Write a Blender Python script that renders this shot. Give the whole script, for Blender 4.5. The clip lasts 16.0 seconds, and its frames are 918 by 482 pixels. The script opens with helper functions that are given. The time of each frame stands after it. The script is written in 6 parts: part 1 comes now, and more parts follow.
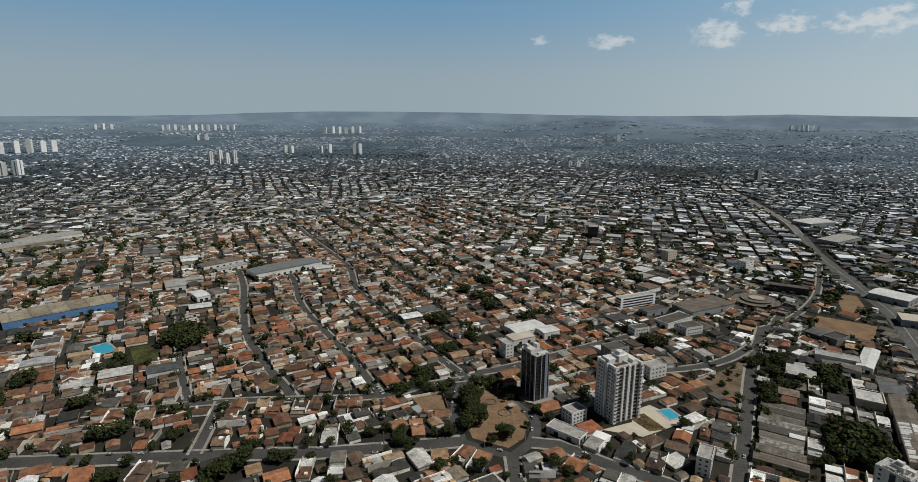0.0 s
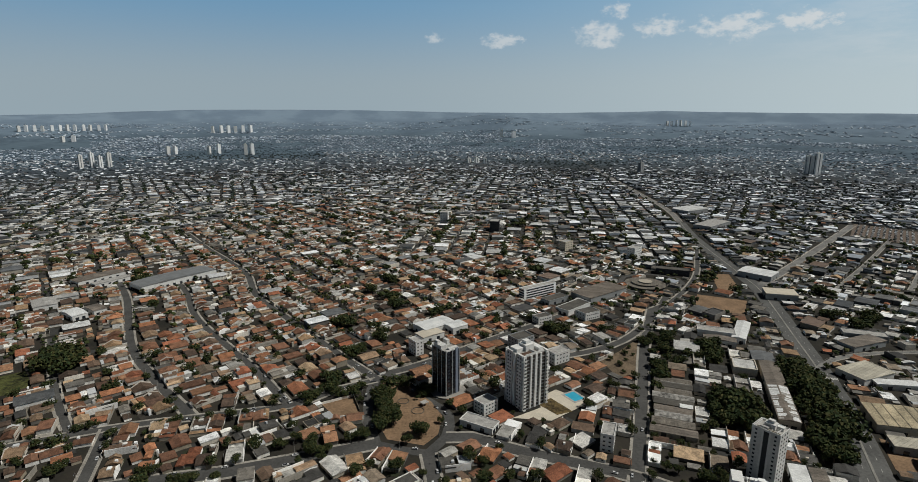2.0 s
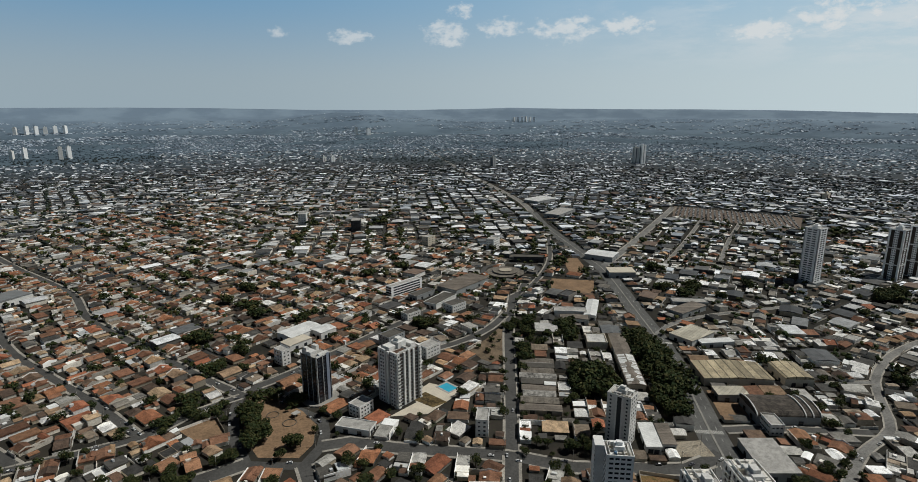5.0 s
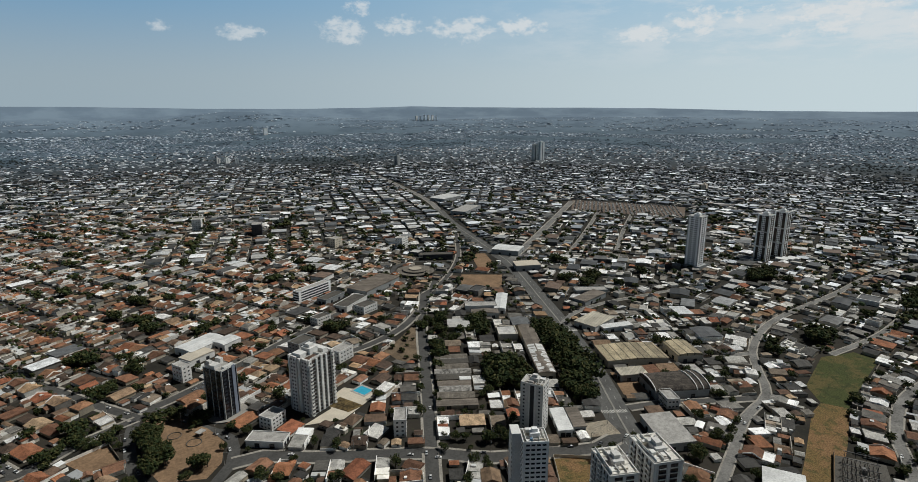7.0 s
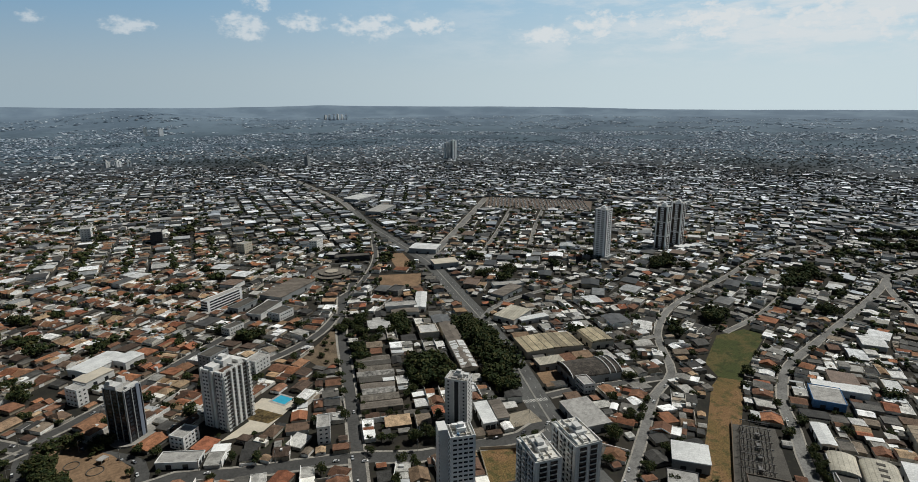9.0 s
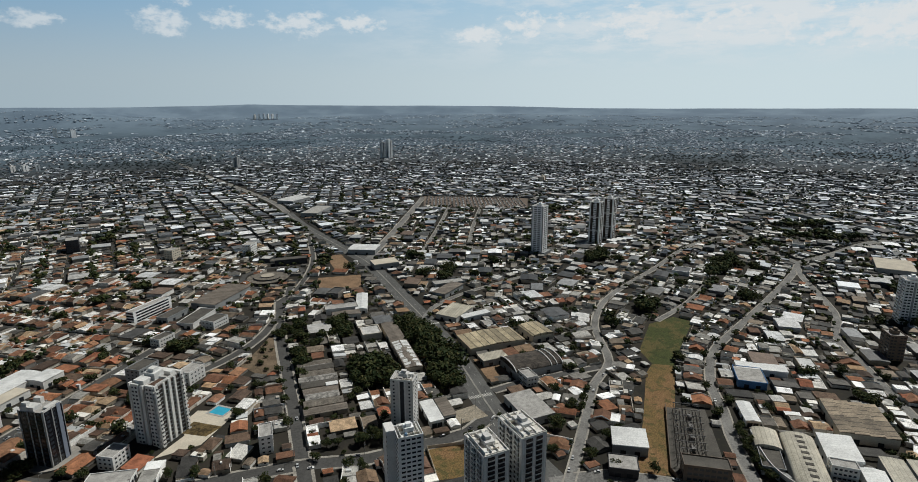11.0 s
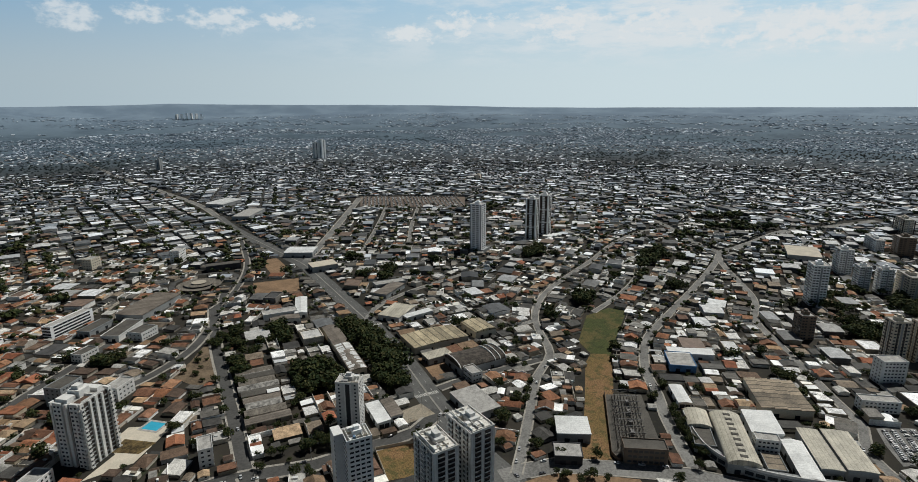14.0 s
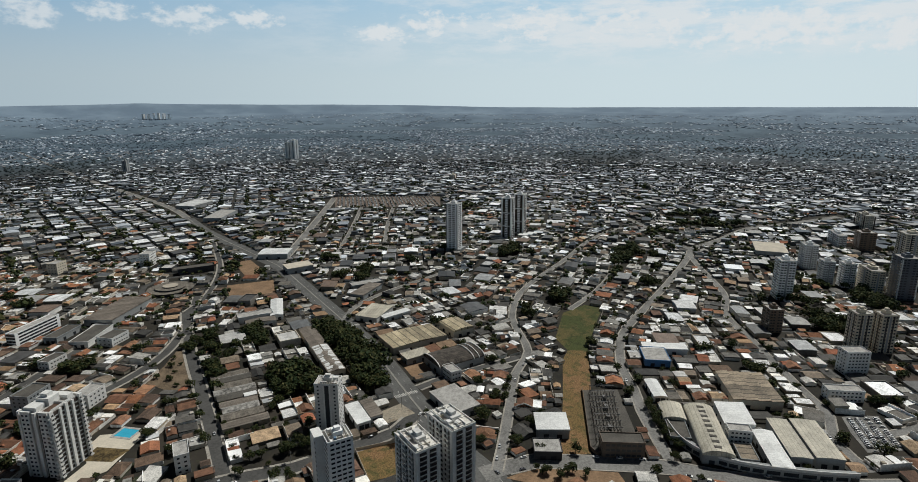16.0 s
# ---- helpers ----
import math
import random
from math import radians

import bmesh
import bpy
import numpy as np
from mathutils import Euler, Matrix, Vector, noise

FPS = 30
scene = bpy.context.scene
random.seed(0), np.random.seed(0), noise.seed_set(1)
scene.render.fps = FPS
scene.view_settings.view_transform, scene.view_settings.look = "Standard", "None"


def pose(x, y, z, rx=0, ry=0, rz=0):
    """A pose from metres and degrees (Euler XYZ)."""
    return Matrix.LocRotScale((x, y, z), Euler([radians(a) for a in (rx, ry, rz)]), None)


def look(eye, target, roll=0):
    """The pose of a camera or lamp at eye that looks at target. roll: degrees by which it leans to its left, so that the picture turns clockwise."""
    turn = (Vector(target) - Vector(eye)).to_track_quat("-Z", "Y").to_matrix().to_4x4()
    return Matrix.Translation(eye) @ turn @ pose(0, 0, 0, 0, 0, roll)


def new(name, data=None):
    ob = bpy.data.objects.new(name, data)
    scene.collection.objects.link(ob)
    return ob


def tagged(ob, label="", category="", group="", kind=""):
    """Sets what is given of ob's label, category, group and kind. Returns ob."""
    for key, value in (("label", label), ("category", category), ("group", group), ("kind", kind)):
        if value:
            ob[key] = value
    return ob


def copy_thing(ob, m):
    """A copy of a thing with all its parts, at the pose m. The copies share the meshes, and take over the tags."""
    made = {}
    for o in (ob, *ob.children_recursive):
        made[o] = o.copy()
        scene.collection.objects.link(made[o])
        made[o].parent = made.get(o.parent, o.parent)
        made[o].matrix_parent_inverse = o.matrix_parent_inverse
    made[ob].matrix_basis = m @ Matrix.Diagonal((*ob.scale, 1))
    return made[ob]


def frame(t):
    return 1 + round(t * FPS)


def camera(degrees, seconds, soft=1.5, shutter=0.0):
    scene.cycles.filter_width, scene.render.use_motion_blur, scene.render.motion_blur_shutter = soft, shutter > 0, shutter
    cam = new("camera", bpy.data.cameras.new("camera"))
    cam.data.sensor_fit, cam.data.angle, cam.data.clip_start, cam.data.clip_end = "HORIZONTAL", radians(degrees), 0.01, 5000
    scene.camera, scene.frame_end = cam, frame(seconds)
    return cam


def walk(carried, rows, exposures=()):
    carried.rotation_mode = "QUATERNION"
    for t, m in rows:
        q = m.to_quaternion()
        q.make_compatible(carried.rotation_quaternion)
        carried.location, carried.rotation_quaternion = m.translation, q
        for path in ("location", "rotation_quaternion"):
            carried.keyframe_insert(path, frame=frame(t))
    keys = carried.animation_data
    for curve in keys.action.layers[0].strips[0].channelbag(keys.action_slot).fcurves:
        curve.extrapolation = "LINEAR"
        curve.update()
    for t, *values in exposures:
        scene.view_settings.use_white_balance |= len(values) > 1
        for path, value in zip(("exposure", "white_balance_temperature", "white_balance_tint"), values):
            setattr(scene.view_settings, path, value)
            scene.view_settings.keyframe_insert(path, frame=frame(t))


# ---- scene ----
# ---------------------------------------------------------------- camera
H = 230.0                       # flying height over the flat town, metres
cam = camera(79.12, 16.0, 0.5)
PATH = [                         # seconds, x, y, yaw, tilt, lean
    (0.0, 8.43, -4.46, -0.100, 77.064, 0.408), (0.5, 7.97, -4.21, -4.196, 77.017, 0.334),
    (1.0, 7.50, -3.95, -6.231, 76.970, 0.269), (1.5, 7.03, -3.70, -8.271, 76.923, 0.212),
    (2.0, 6.55, -3.44, -10.319, 76.877, 0.161), (2.5, 6.06, -3.18, -12.357, 76.831, 0.116),
    (3.0, 5.57, -2.91, -14.417, 76.786, 0.076), (3.5, 5.07, -2.65, -18.542, 76.742, 0.041),
    (4.0, 4.56, -2.38, -20.593, 76.699, 0.009), (6.5, 1.93, -0.99, -32.701, 76.499, -0.102),
    (7.0, 1.38, -0.70, -34.765, 76.463, -0.118), (7.5, 0.83, -0.41, -36.812, 76.428, -0.133),
    (8.0, 0.27, -0.12, -38.796, 76.394, -0.147), (8.5, -0.29, 0.18, -42.206, 76.362, -0.159),
    (9.0, -0.86, 0.48, -43.708, 76.332, -0.171), (9.5, -1.44, 0.78, -45.227, 76.303, -0.182),
    (12.0, -4.43, 2.32, -52.979, 76.184, -0.225), (12.5, -5.04, 2.64, -53.928, 76.166, -0.230),
    (13.0, -5.67, 2.96, -54.826, 76.149, -0.234), (13.5, -6.30, 3.28, -56.291, 76.135, -0.236),
    (14.0, -6.93, 3.61, -56.940, 76.122, -0.235), (14.5, -7.58, 3.93, -57.531, 76.112, -0.232),
    (15.0, -8.22, 4.26, -58.105, 76.103, -0.226), (15.5, -8.88, 4.60, -58.646, 76.096, -0.216),
    (16.0, -9.54, 4.94, -59.617, 76.092, -0.202),
]
walk(cam, [(t, pose(x, y, H, tilt, 0, yaw) @ pose(0, 0, 0, 0, 0, lean)) for t, x, y, yaw, tilt, lean in PATH],
     [(0.0, -0.57, 6400, 8.5), (4.0, -0.54, 6350, 8), (9.0, -0.45, 6280, 8), (16.0, -0.40, 6280, 8)])

# ---------------------------------------------------------------- light
SUN_AZ, SUN_EL = 102.0, 54.0      # degrees clockwise from +y, and above the horizon
GLARE_AZ = 114.0                  # where the dusty low sky is palest
sun_data = bpy.data.lights.new("sun", "SUN")
sun_data.energy, sun_data.angle, sun_data.color = 4.6, radians(0.55), (1.0, 0.970, 0.900)
sun = new("sun", sun_data)
sun.matrix_world = look((0, 0, 800), (-800 * math.cos(radians(SUN_EL)) * math.sin(radians(SUN_AZ)),
                                      -800 * math.cos(radians(SUN_EL)) * math.cos(radians(SUN_AZ)),
                                      800 - 800 * math.sin(radians(SUN_EL))))


def node(nt, kind, links=None, **values):
    """A node with its values set and its sockets linked."""
    n = nt.nodes.new(kind)
    for key, value in values.items():
        setattr(n, key, value)
    for key, value in (links or {}).items():
        if isinstance(value, bpy.types.NodeSocket):
            nt.links.new(value, n.inputs[key])
        else:
            n.inputs[key].default_value = value
    return n


def math_node(nt, op, a, b=0.0, clamp=False):
    return node(nt, "ShaderNodeMath", {0: a, 1: b}, operation=op, use_clamp=clamp).outputs[0]


def mix_colour(nt, fac, a, b, blend="MIX"):
    n = node(nt, "ShaderNodeMix", data_type="RGBA", blend_type=blend)
    for i, v in ((0, fac), (6, a), (7, b)):
        if isinstance(v, bpy.types.NodeSocket):
            nt.links.new(v, n.inputs[i])
        else:
            n.inputs[i].default_value = v if i == 0 else (*v[:3], 1)
    return n.outputs[2]


def map_range(nt, v, a, b, c=0.0, d=1.0, smooth=True):
    return node(nt, "ShaderNodeMapRange", {0: v, 1: a, 2: b, 3: c, 4: d},
                interpolation_type="SMOOTHSTEP" if smooth else "LINEAR").outputs[0]


def build_world():
    world = bpy.data.worlds.new("world")
    scene.world = world
    world.use_nodes = True
    nt = world.node_tree
    nt.nodes.clear()
    sky = node(nt, "ShaderNodeTexSky", sky_type="NISHITA", sun_disc=False, sun_elevation=radians(SUN_EL),
               sun_rotation=radians(SUN_AZ), altitude=2000.0, air_density=0.6, dust_density=3.0, ozone_density=1.0)
    way = node(nt, "ShaderNodeTexCoord").outputs["Generated"]
    xyz = node(nt, "ShaderNodeSeparateXYZ", {0: way})
    z = xyz.outputs[2]
    # the low sky: blue above, a pale dusty veil near the horizon, whiter towards the sun
    sunward = math_node(nt, "ADD", math_node(nt, "MULTIPLY", xyz.outputs[0], math.sin(radians(GLARE_AZ))),
                        math_node(nt, "MULTIPLY", xyz.outputs[1], math.cos(radians(GLARE_AZ))))
    near_sun = map_range(nt, sunward, -0.56, 1.02)
    rim = mix_colour(nt, near_sun, (23.0, 28.3, 31.6), (42.0, 48.0, 49.6))
    blue = mix_colour(nt, near_sun, (11.4, 22.6, 34.5), (30.5, 42.0, 50.0))
    low_sky = mix_colour(nt, map_range(nt, z, 0.03, 0.20), rim, blue)
    col = mix_colour(nt, map_range(nt, z, 0.17, 0.26), low_sky, sky.outputs[0])
    # heaped clouds low in the sky, growing into a broad thin sheet towards the sun
    az = math_node(nt, "MULTIPLY", math_node(nt, "ARCTAN2", xyz.outputs[0], xyz.outputs[1]), 57.3)
    el = math_node(nt, "MULTIPLY", math_node(nt, "ARCSINE", z), 57.3)
    puff = node(nt, "ShaderNodeTexNoise", {"Vector": node(nt, "ShaderNodeMapping", {0: way, 3: (1.0, 1.0, 1.7)}).outputs[0],
                                           "Scale": 42.0, "Detail": 7.0, "Roughness": 0.6}).outputs[0]
    sheet = node(nt, "ShaderNodeTexNoise", {"Vector": node(nt, "ShaderNodeMapping", {0: way, 3: (1.0, 1.0, 4.0)}).outputs[0],
                                            "Scale": 9.0, "Detail": 8.0, "Roughness": 0.62}).outputs[0]
    total = None
    for a0, e0, w, h in ((7.8, 6.9, 1.1, .5), (14.4, 6.6, 2.1, .75), (23.8, 7.1, 2.2, 1.2), (25.2, 9.1, 1.4, .7), (29.0, 7.5, 2.3, .9), (35.5, 7.4, 3.6, 1.2),
                         (40.5, 7.6, 2.6, .9), (52.5, 6.5, 3.2, .9), (57.5, 7.4, 3.6, 1.2), (67.0, 7.3, 6.0, 1.5), (77.0, 6.9, 8.0, 1.6), (89.0, 6.0, 9.0, 1.9), (100.0, 5.4, 9.0, 1.9)):
        dx = math_node(nt, "DIVIDE", math_node(nt, "SUBTRACT", az, a0), w)
        dy = math_node(nt, "DIVIDE", math_node(nt, "SUBTRACT", el, e0), h)
        near = math_node(nt, "SUBTRACT", 1.0, math_node(nt, "ADD", math_node(nt, "MULTIPLY", dx, dx), math_node(nt, "MULTIPLY", dy, dy)))
        total = near if total is None else math_node(nt, "MAXIMUM", total, near)
    heap = map_range(nt, math_node(nt, "ADD", math_node(nt, "MULTIPLY", math_node(nt, "MAXIMUM", total, -1.2), 0.19), puff), 0.47, 0.74, 0.0, 0.98)
    heap = math_node(nt, "MULTIPLY", heap, map_range(nt, az, 5.0, 70.0, 0.62, 1.0))
    thin = math_node(nt, "MULTIPLY", map_range(nt, sheet, 0.40, 0.62), math_node(nt, "MULTIPLY", map_range(nt, el, 2.5, 6.0), map_range(nt, az, 28.0, 80.0, 0.0, 0.85)))
    thin = math_node(nt, "MULTIPLY", thin, map_range(nt, el, 14.0, 9.0))
    col = mix_colour(nt, math_node(nt, "MAXIMUM", heap, thin, clamp=True), col, (49.0, 50.0, 50.2))
    bg = node(nt, "ShaderNodeBackground", {0: col, 1: 0.0195})
    out = node(nt, "ShaderNodeOutputWorld", {0: bg.outputs[0]})


build_world()

# ---------------------------------------------------------------- materials


def mat(name, cols, rough=0.85, pick="", grain=(0.09, 0.9), amount=0.35, bump=0.0, bump_scale=3.0, metal=0.0, stripe=None, spec=0.3):
    """A surface: cols is one colour or several (picked by chance per island or per object), worn by noise of two
    scales in world space, with fine relief. stripe: (metres, turn, depth) for corrugated or seamed sheets."""
    m = bpy.data.materials.new(name)
    m.use_nodes = True
    nt = m.node_tree
    nt.nodes.clear()
    geo = node(nt, "ShaderNodeNewGeometry")
    place = geo.outputs["Position"]
    if len(cols) > 1:
        chance = geo.outputs["Random Per Island"] if pick == "island" else node(nt, "ShaderNodeObjectInfo").outputs["Random"]
        ramp = node(nt, "ShaderNodeValToRGB", {0: chance})
        ramp.color_ramp.interpolation = "CONSTANT"
        while len(ramp.color_ramp.elements) < len(cols):
            ramp.color_ramp.elements.new(0.5)
        for i, c in enumerate(cols):
            ramp.color_ramp.elements[i].position = i / len(cols)
            ramp.color_ramp.elements[i].color = (*c, 1)
        colour = ramp.outputs[0]
        tone = node(nt, "ShaderNodeHueSaturation", {"Value": math_node(nt, "ADD", math_node(nt, "MULTIPLY", math_node(
            nt, "FRACT", math_node(nt, "MULTIPLY", chance, 37.7)), 0.65), 0.68), "Color": colour})
        colour = tone.outputs[0]
    else:
        rgb = node(nt, "ShaderNodeRGB")
        rgb.outputs[0].default_value = (*cols[0], 1)
        colour = rgb.outputs[0]
    big = node(nt, "ShaderNodeTexNoise", {"Vector": place, "Scale": grain[0], "Detail": 5.0, "Roughness": 0.6}).outputs[0]
    small = node(nt, "ShaderNodeTexNoise", {"Vector": place, "Scale": grain[1], "Detail": 4.0, "Roughness": 0.65}).outputs[0]
    wear = math_node(nt, "ADD", math_node(nt, "MULTIPLY", big, 0.5), math_node(nt, "MULTIPLY", small, 0.5))
    wear = map_range(nt, wear, 0.32, 0.68, 1.0 - amount, 1.0 + amount * 0.55)
    value = wear
    height = None
    if stripe:
        pitch, turn, depth = stripe
        turned = node(nt, "ShaderNodeMapping", {0: place, 2: (0, 0, -radians(turn))}).outputs[0]
        along = node(nt, "ShaderNodeSeparateXYZ", {0: turned}).outputs[0]
        wave = math_node(nt, "PINGPONG", along, pitch / 2)
        wave = map_range(nt, wave, pitch * 0.03, pitch * 0.10, 1.0 - depth, 1.0)
        sheet = math_node(nt, "FRACT", math_node(nt, "MULTIPLY", math_node(nt, "SINE", math_node(nt, "FLOOR", math_node(
            nt, "DIVIDE", along, pitch))), 43.7))
        value = math_node(nt, "MULTIPLY", math_node(nt, "MULTIPLY", wear, wave), math_node(nt, "ADD", math_node(
            nt, "MULTIPLY", sheet, depth), 1.0 - depth * 0.5))
    grey = node(nt, "ShaderNodeCombineColor", {0: value, 1: value, 2: value}).outputs[0]
    colour = mix_colour(nt, 1.0, colour, grey, "MULTIPLY")
    bsdf = node(nt, "ShaderNodeBsdfPrincipled", {"Base Color": colour, "Roughness": rough, "Metallic": metal, "Specular IOR Level": spec})
    if bump:
        rel = node(nt, "ShaderNodeTexNoise", {"Vector": place, "Scale": bump_scale, "Detail": 3.0}).outputs[0]
        nt.links.new(node(nt, "ShaderNodeBump", {"Height": rel, "Strength": bump, "Distance": 0.3}).outputs[0], bsdf.inputs["Normal"])
    node(nt, "ShaderNodeOutputMaterial", {0: bsdf.outputs[0]})
    return m


RED = [(0.29, 0.122, 0.064), (0.175, 0.090, 0.055), (0.36, 0.160, 0.082), (0.24, 0.126, 0.077), (0.125, 0.074, 0.051), (0.45, 0.32, 0.20),
       (0.32, 0.168, 0.094), (0.195, 0.096, 0.058), (0.29, 0.195, 0.123), (0.15, 0.10, 0.069), (0.10, 0.068, 0.050), (0.31, 0.118, 0.064), (0.23, 0.113, 0.066), (0.40, 0.26, 0.15)]
GREY = [(0.17, 0.160, 0.143), (0.095, 0.090, 0.082), (0.31, 0.297, 0.27), (0.065, 0.062, 0.057), (0.74, 0.725, 0.695),
        (0.13, 0.121, 0.107), (0.85, 0.845, 0.83), (0.19, 0.172, 0.147), (0.44, 0.425, 0.39), (0.05, 0.048, 0.045), (0.24, 0.19, 0.14), (0.58, 0.56, 0.52)]
PALE = [(0.20, 0.205, 0.208), (0.09, 0.093, 0.096), (0.62, 0.63, 0.63), (0.055, 0.058, 0.061), (0.14, 0.144, 0.146), (0.36, 0.365, 0.367), (0.11, 0.109, 0.105), (0.84, 0.845, 0.85),
        (0.075, 0.073, 0.071), (0.52, 0.52, 0.51), (0.76, 0.765, 0.76), (0.17, 0.12, 0.09), (0.44, 0.43, 0.41)]
# random roof tones shifted towards blue: haze put into the colour
FAR_HAZED = [(0.14, 0.160, 0.190), (0.52, 0.560, 0.605), (0.060, 0.073, 0.090), (0.87, 0.90, 0.93), (0.10, 0.118, 0.142), (0.23, 0.255, 0.285),
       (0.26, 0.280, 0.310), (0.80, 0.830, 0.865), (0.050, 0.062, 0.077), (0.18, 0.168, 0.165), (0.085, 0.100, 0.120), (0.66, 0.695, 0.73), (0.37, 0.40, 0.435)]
WALL = [(0.50, 0.45, 0.37), (0.84, 0.82, 0.78), (0.26, 0.23, 0.18), (0.42, 0.36, 0.27), (0.80, 0.77, 0.71), (0.17, 0.157, 0.14), (0.62, 0.57, 0.49), (0.82, 0.80, 0.75)]
# darker copy of the plaster tones, shade painted into outer walls
SHADED_WALL = [(0.11, 0.112, 0.112), (0.22, 0.222, 0.222), (0.075, 0.077, 0.080), (0.36, 0.362, 0.362), (0.15, 0.145, 0.14), (0.09, 0.088, 0.086)]
M = {}
for way, end in (("island", "_stuff"), ("object", "")):
    M["red" + end] = mat("clay_tiles" + end, RED, 0.9, way, bump=0.5, amount=0.6, grain=(0.22, 1.3))
    M["grey" + end] = mat("fibre_cement" + end, GREY, 0.8, way, bump=0.3, amount=0.6, grain=(0.2, 1.2))
    M["pale" + end] = mat("pale_sheet" + end, PALE, 0.6, way, amount=0.5, grain=(0.16, 1.0))
    M["bright" + end] = mat("white_awning" + end, [(0.86, 0.86, 0.84), (0.70, 0.70, 0.68), (0.80, 0.77, 0.70), (0.50, 0.51, 0.51)], 0.5, way, amount=0.25)
    M["wall" + end] = mat("painted_plaster" + end, WALL, 0.9, way, amount=0.35)
M["far"] = mat("far_roofs_hazed", FAR_HAZED, 0.85, "island", amount=0.3)
M["shaded"] = mat("shaded_plaster", SHADED_WALL, 0.9, "island", amount=0.4)
# the remoter the roofs, the bluer and paler their painted haze
M["outmost"] = mat("outmost_roofs_hazed", [(0.26, 0.325, 0.40), (0.36, 0.425, 0.50), (0.58, 0.64, 0.70), (0.22, 0.28, 0.35), (0.30, 0.365, 0.44), (0.45, 0.51, 0.58)], 0.85, "island", amount=0.2)
M["farther"] = mat("farther_roofs_hazed", [(0.20, 0.25, 0.31), (0.43, 0.50, 0.58), (0.145, 0.185, 0.235), (0.66, 0.72, 0.79), (0.22, 0.265, 0.325), (0.17, 0.22, 0.28), (0.50, 0.56, 0.63),
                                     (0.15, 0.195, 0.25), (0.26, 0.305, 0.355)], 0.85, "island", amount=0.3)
# concrete, earth and green yards, painted near black for the shade between houses
M["pave"] = mat("shaded_yard_concrete", [(0.040, 0.035, 0.028), (0.13, 0.120, 0.102), (0.024, 0.021, 0.017), (0.095, 0.066, 0.040), (0.022, 0.026, 0.013), (0.060, 0.053, 0.044), (0.030, 0.027, 0.021)], 0.95, "island", amount=0.5)
M["sidewalk"] = mat("sidewalk_concrete", [(0.34, 0.315, 0.275)], 0.9, amount=0.45, grain=(0.07, 0.7))
M["darkroad"] = mat("dark_asphalt", [(0.078, 0.076, 0.072)], 0.85, amount=0.4, grain=(0.05, 0.5), bump=0.15)
M["lane"] = mat("side_street_asphalt", [(0.050, 0.049, 0.046)], 0.9, amount=0.5, grain=(0.05, 0.6))
M["avenue"] = mat("avenue_asphalt", [(0.112, 0.111, 0.106)], 0.9, amount=0.4, grain=(0.04, 0.5), bump=0.15)
M["asphalt"] = mat("asphalt", [(0.205, 0.199, 0.187)], 0.9, amount=0.55, grain=(0.05, 0.6), bump=0.15)
M["kerb"] = mat("kerb_concrete", [(0.30, 0.28, 0.25)], 0.9, amount=0.3)
M["party"] = mat("whitewashed_wall", [(0.84, 0.81, 0.75), (0.70, 0.65, 0.57), (0.86, 0.84, 0.80), (0.46, 0.42, 0.36)], 0.9, "island", amount=0.35)
M["paint"] = mat("road_paint", [(0.55, 0.54, 0.50)], 0.8, amount=0.5)
M["earth"] = mat("bare_earth", [(0.25, 0.162, 0.096)], 0.95, amount=0.45, grain=(0.06, 0.5), bump=0.4)
M["dirt"] = mat("dusty_dirt", [(0.165, 0.122, 0.080)], 0.95, amount=0.6, grain=(0.1, 0.7), bump=0.4)
M["dry"] = mat("dry_grass", [(0.150, 0.106, 0.044)], 0.95, amount=0.9, grain=(0.05, 0.35), bump=0.6)
M["grass"] = mat("green_grass", [(0.082, 0.088, 0.026)], 0.95, amount=0.9, grain=(0.04, 0.3), bump=0.6)
M["leaf"] = mat("leaves", [(0.040, 0.050, 0.018), (0.026, 0.037, 0.015), (0.054, 0.060, 0.020), (0.070, 0.068, 0.026), (0.030, 0.046, 0.019), (0.050, 0.062, 0.024)], 0.85, "island", amount=0.5, grain=(0.3, 1.5), spec=0.1)
M["bark"] = mat("bark", [(0.09, 0.07, 0.05)], 0.95)
M["white"] = mat("white_paint", [(0.72, 0.71, 0.68)], 0.7, amount=0.18, grain=(0.12, 1.2))
M["cream"] = mat("cream_paint", [(0.58, 0.52, 0.42)], 0.8, amount=0.2)
M["darkbrown"] = mat("dark_brown_paint", [(0.055, 0.042, 0.035)], 0.8, amount=0.3)
M["black"] = mat("black_glass_cladding", [(0.012, 0.012, 0.015)], 0.25, amount=0.3, spec=0.5)
M["pave_white"] = mat("white_roof_screed", [(0.70, 0.67, 0.61)], 0.85, amount=0.35, grain=(0.3, 1.6))
M["bluegrey"] = mat("blue_grey_panel", [(0.22, 0.25, 0.31)], 0.5, amount=0.2)
M["oldroof"] = mat("ruined_roof", [(0.085, 0.072, 0.06)], 0.9, amount=0.9, grain=(0.25, 1.2), stripe=(1.6, 62, 0.4))
M["beige"] = mat("beige_paint", [(0.42, 0.37, 0.30)], 0.8, amount=0.2)
M["greywall"] = mat("grey_paint", [(0.30, 0.31, 0.31)], 0.8, amount=0.2)
M["dark"] = mat("dark_cladding", [(0.035, 0.035, 0.04)], 0.5, amount=0.3)
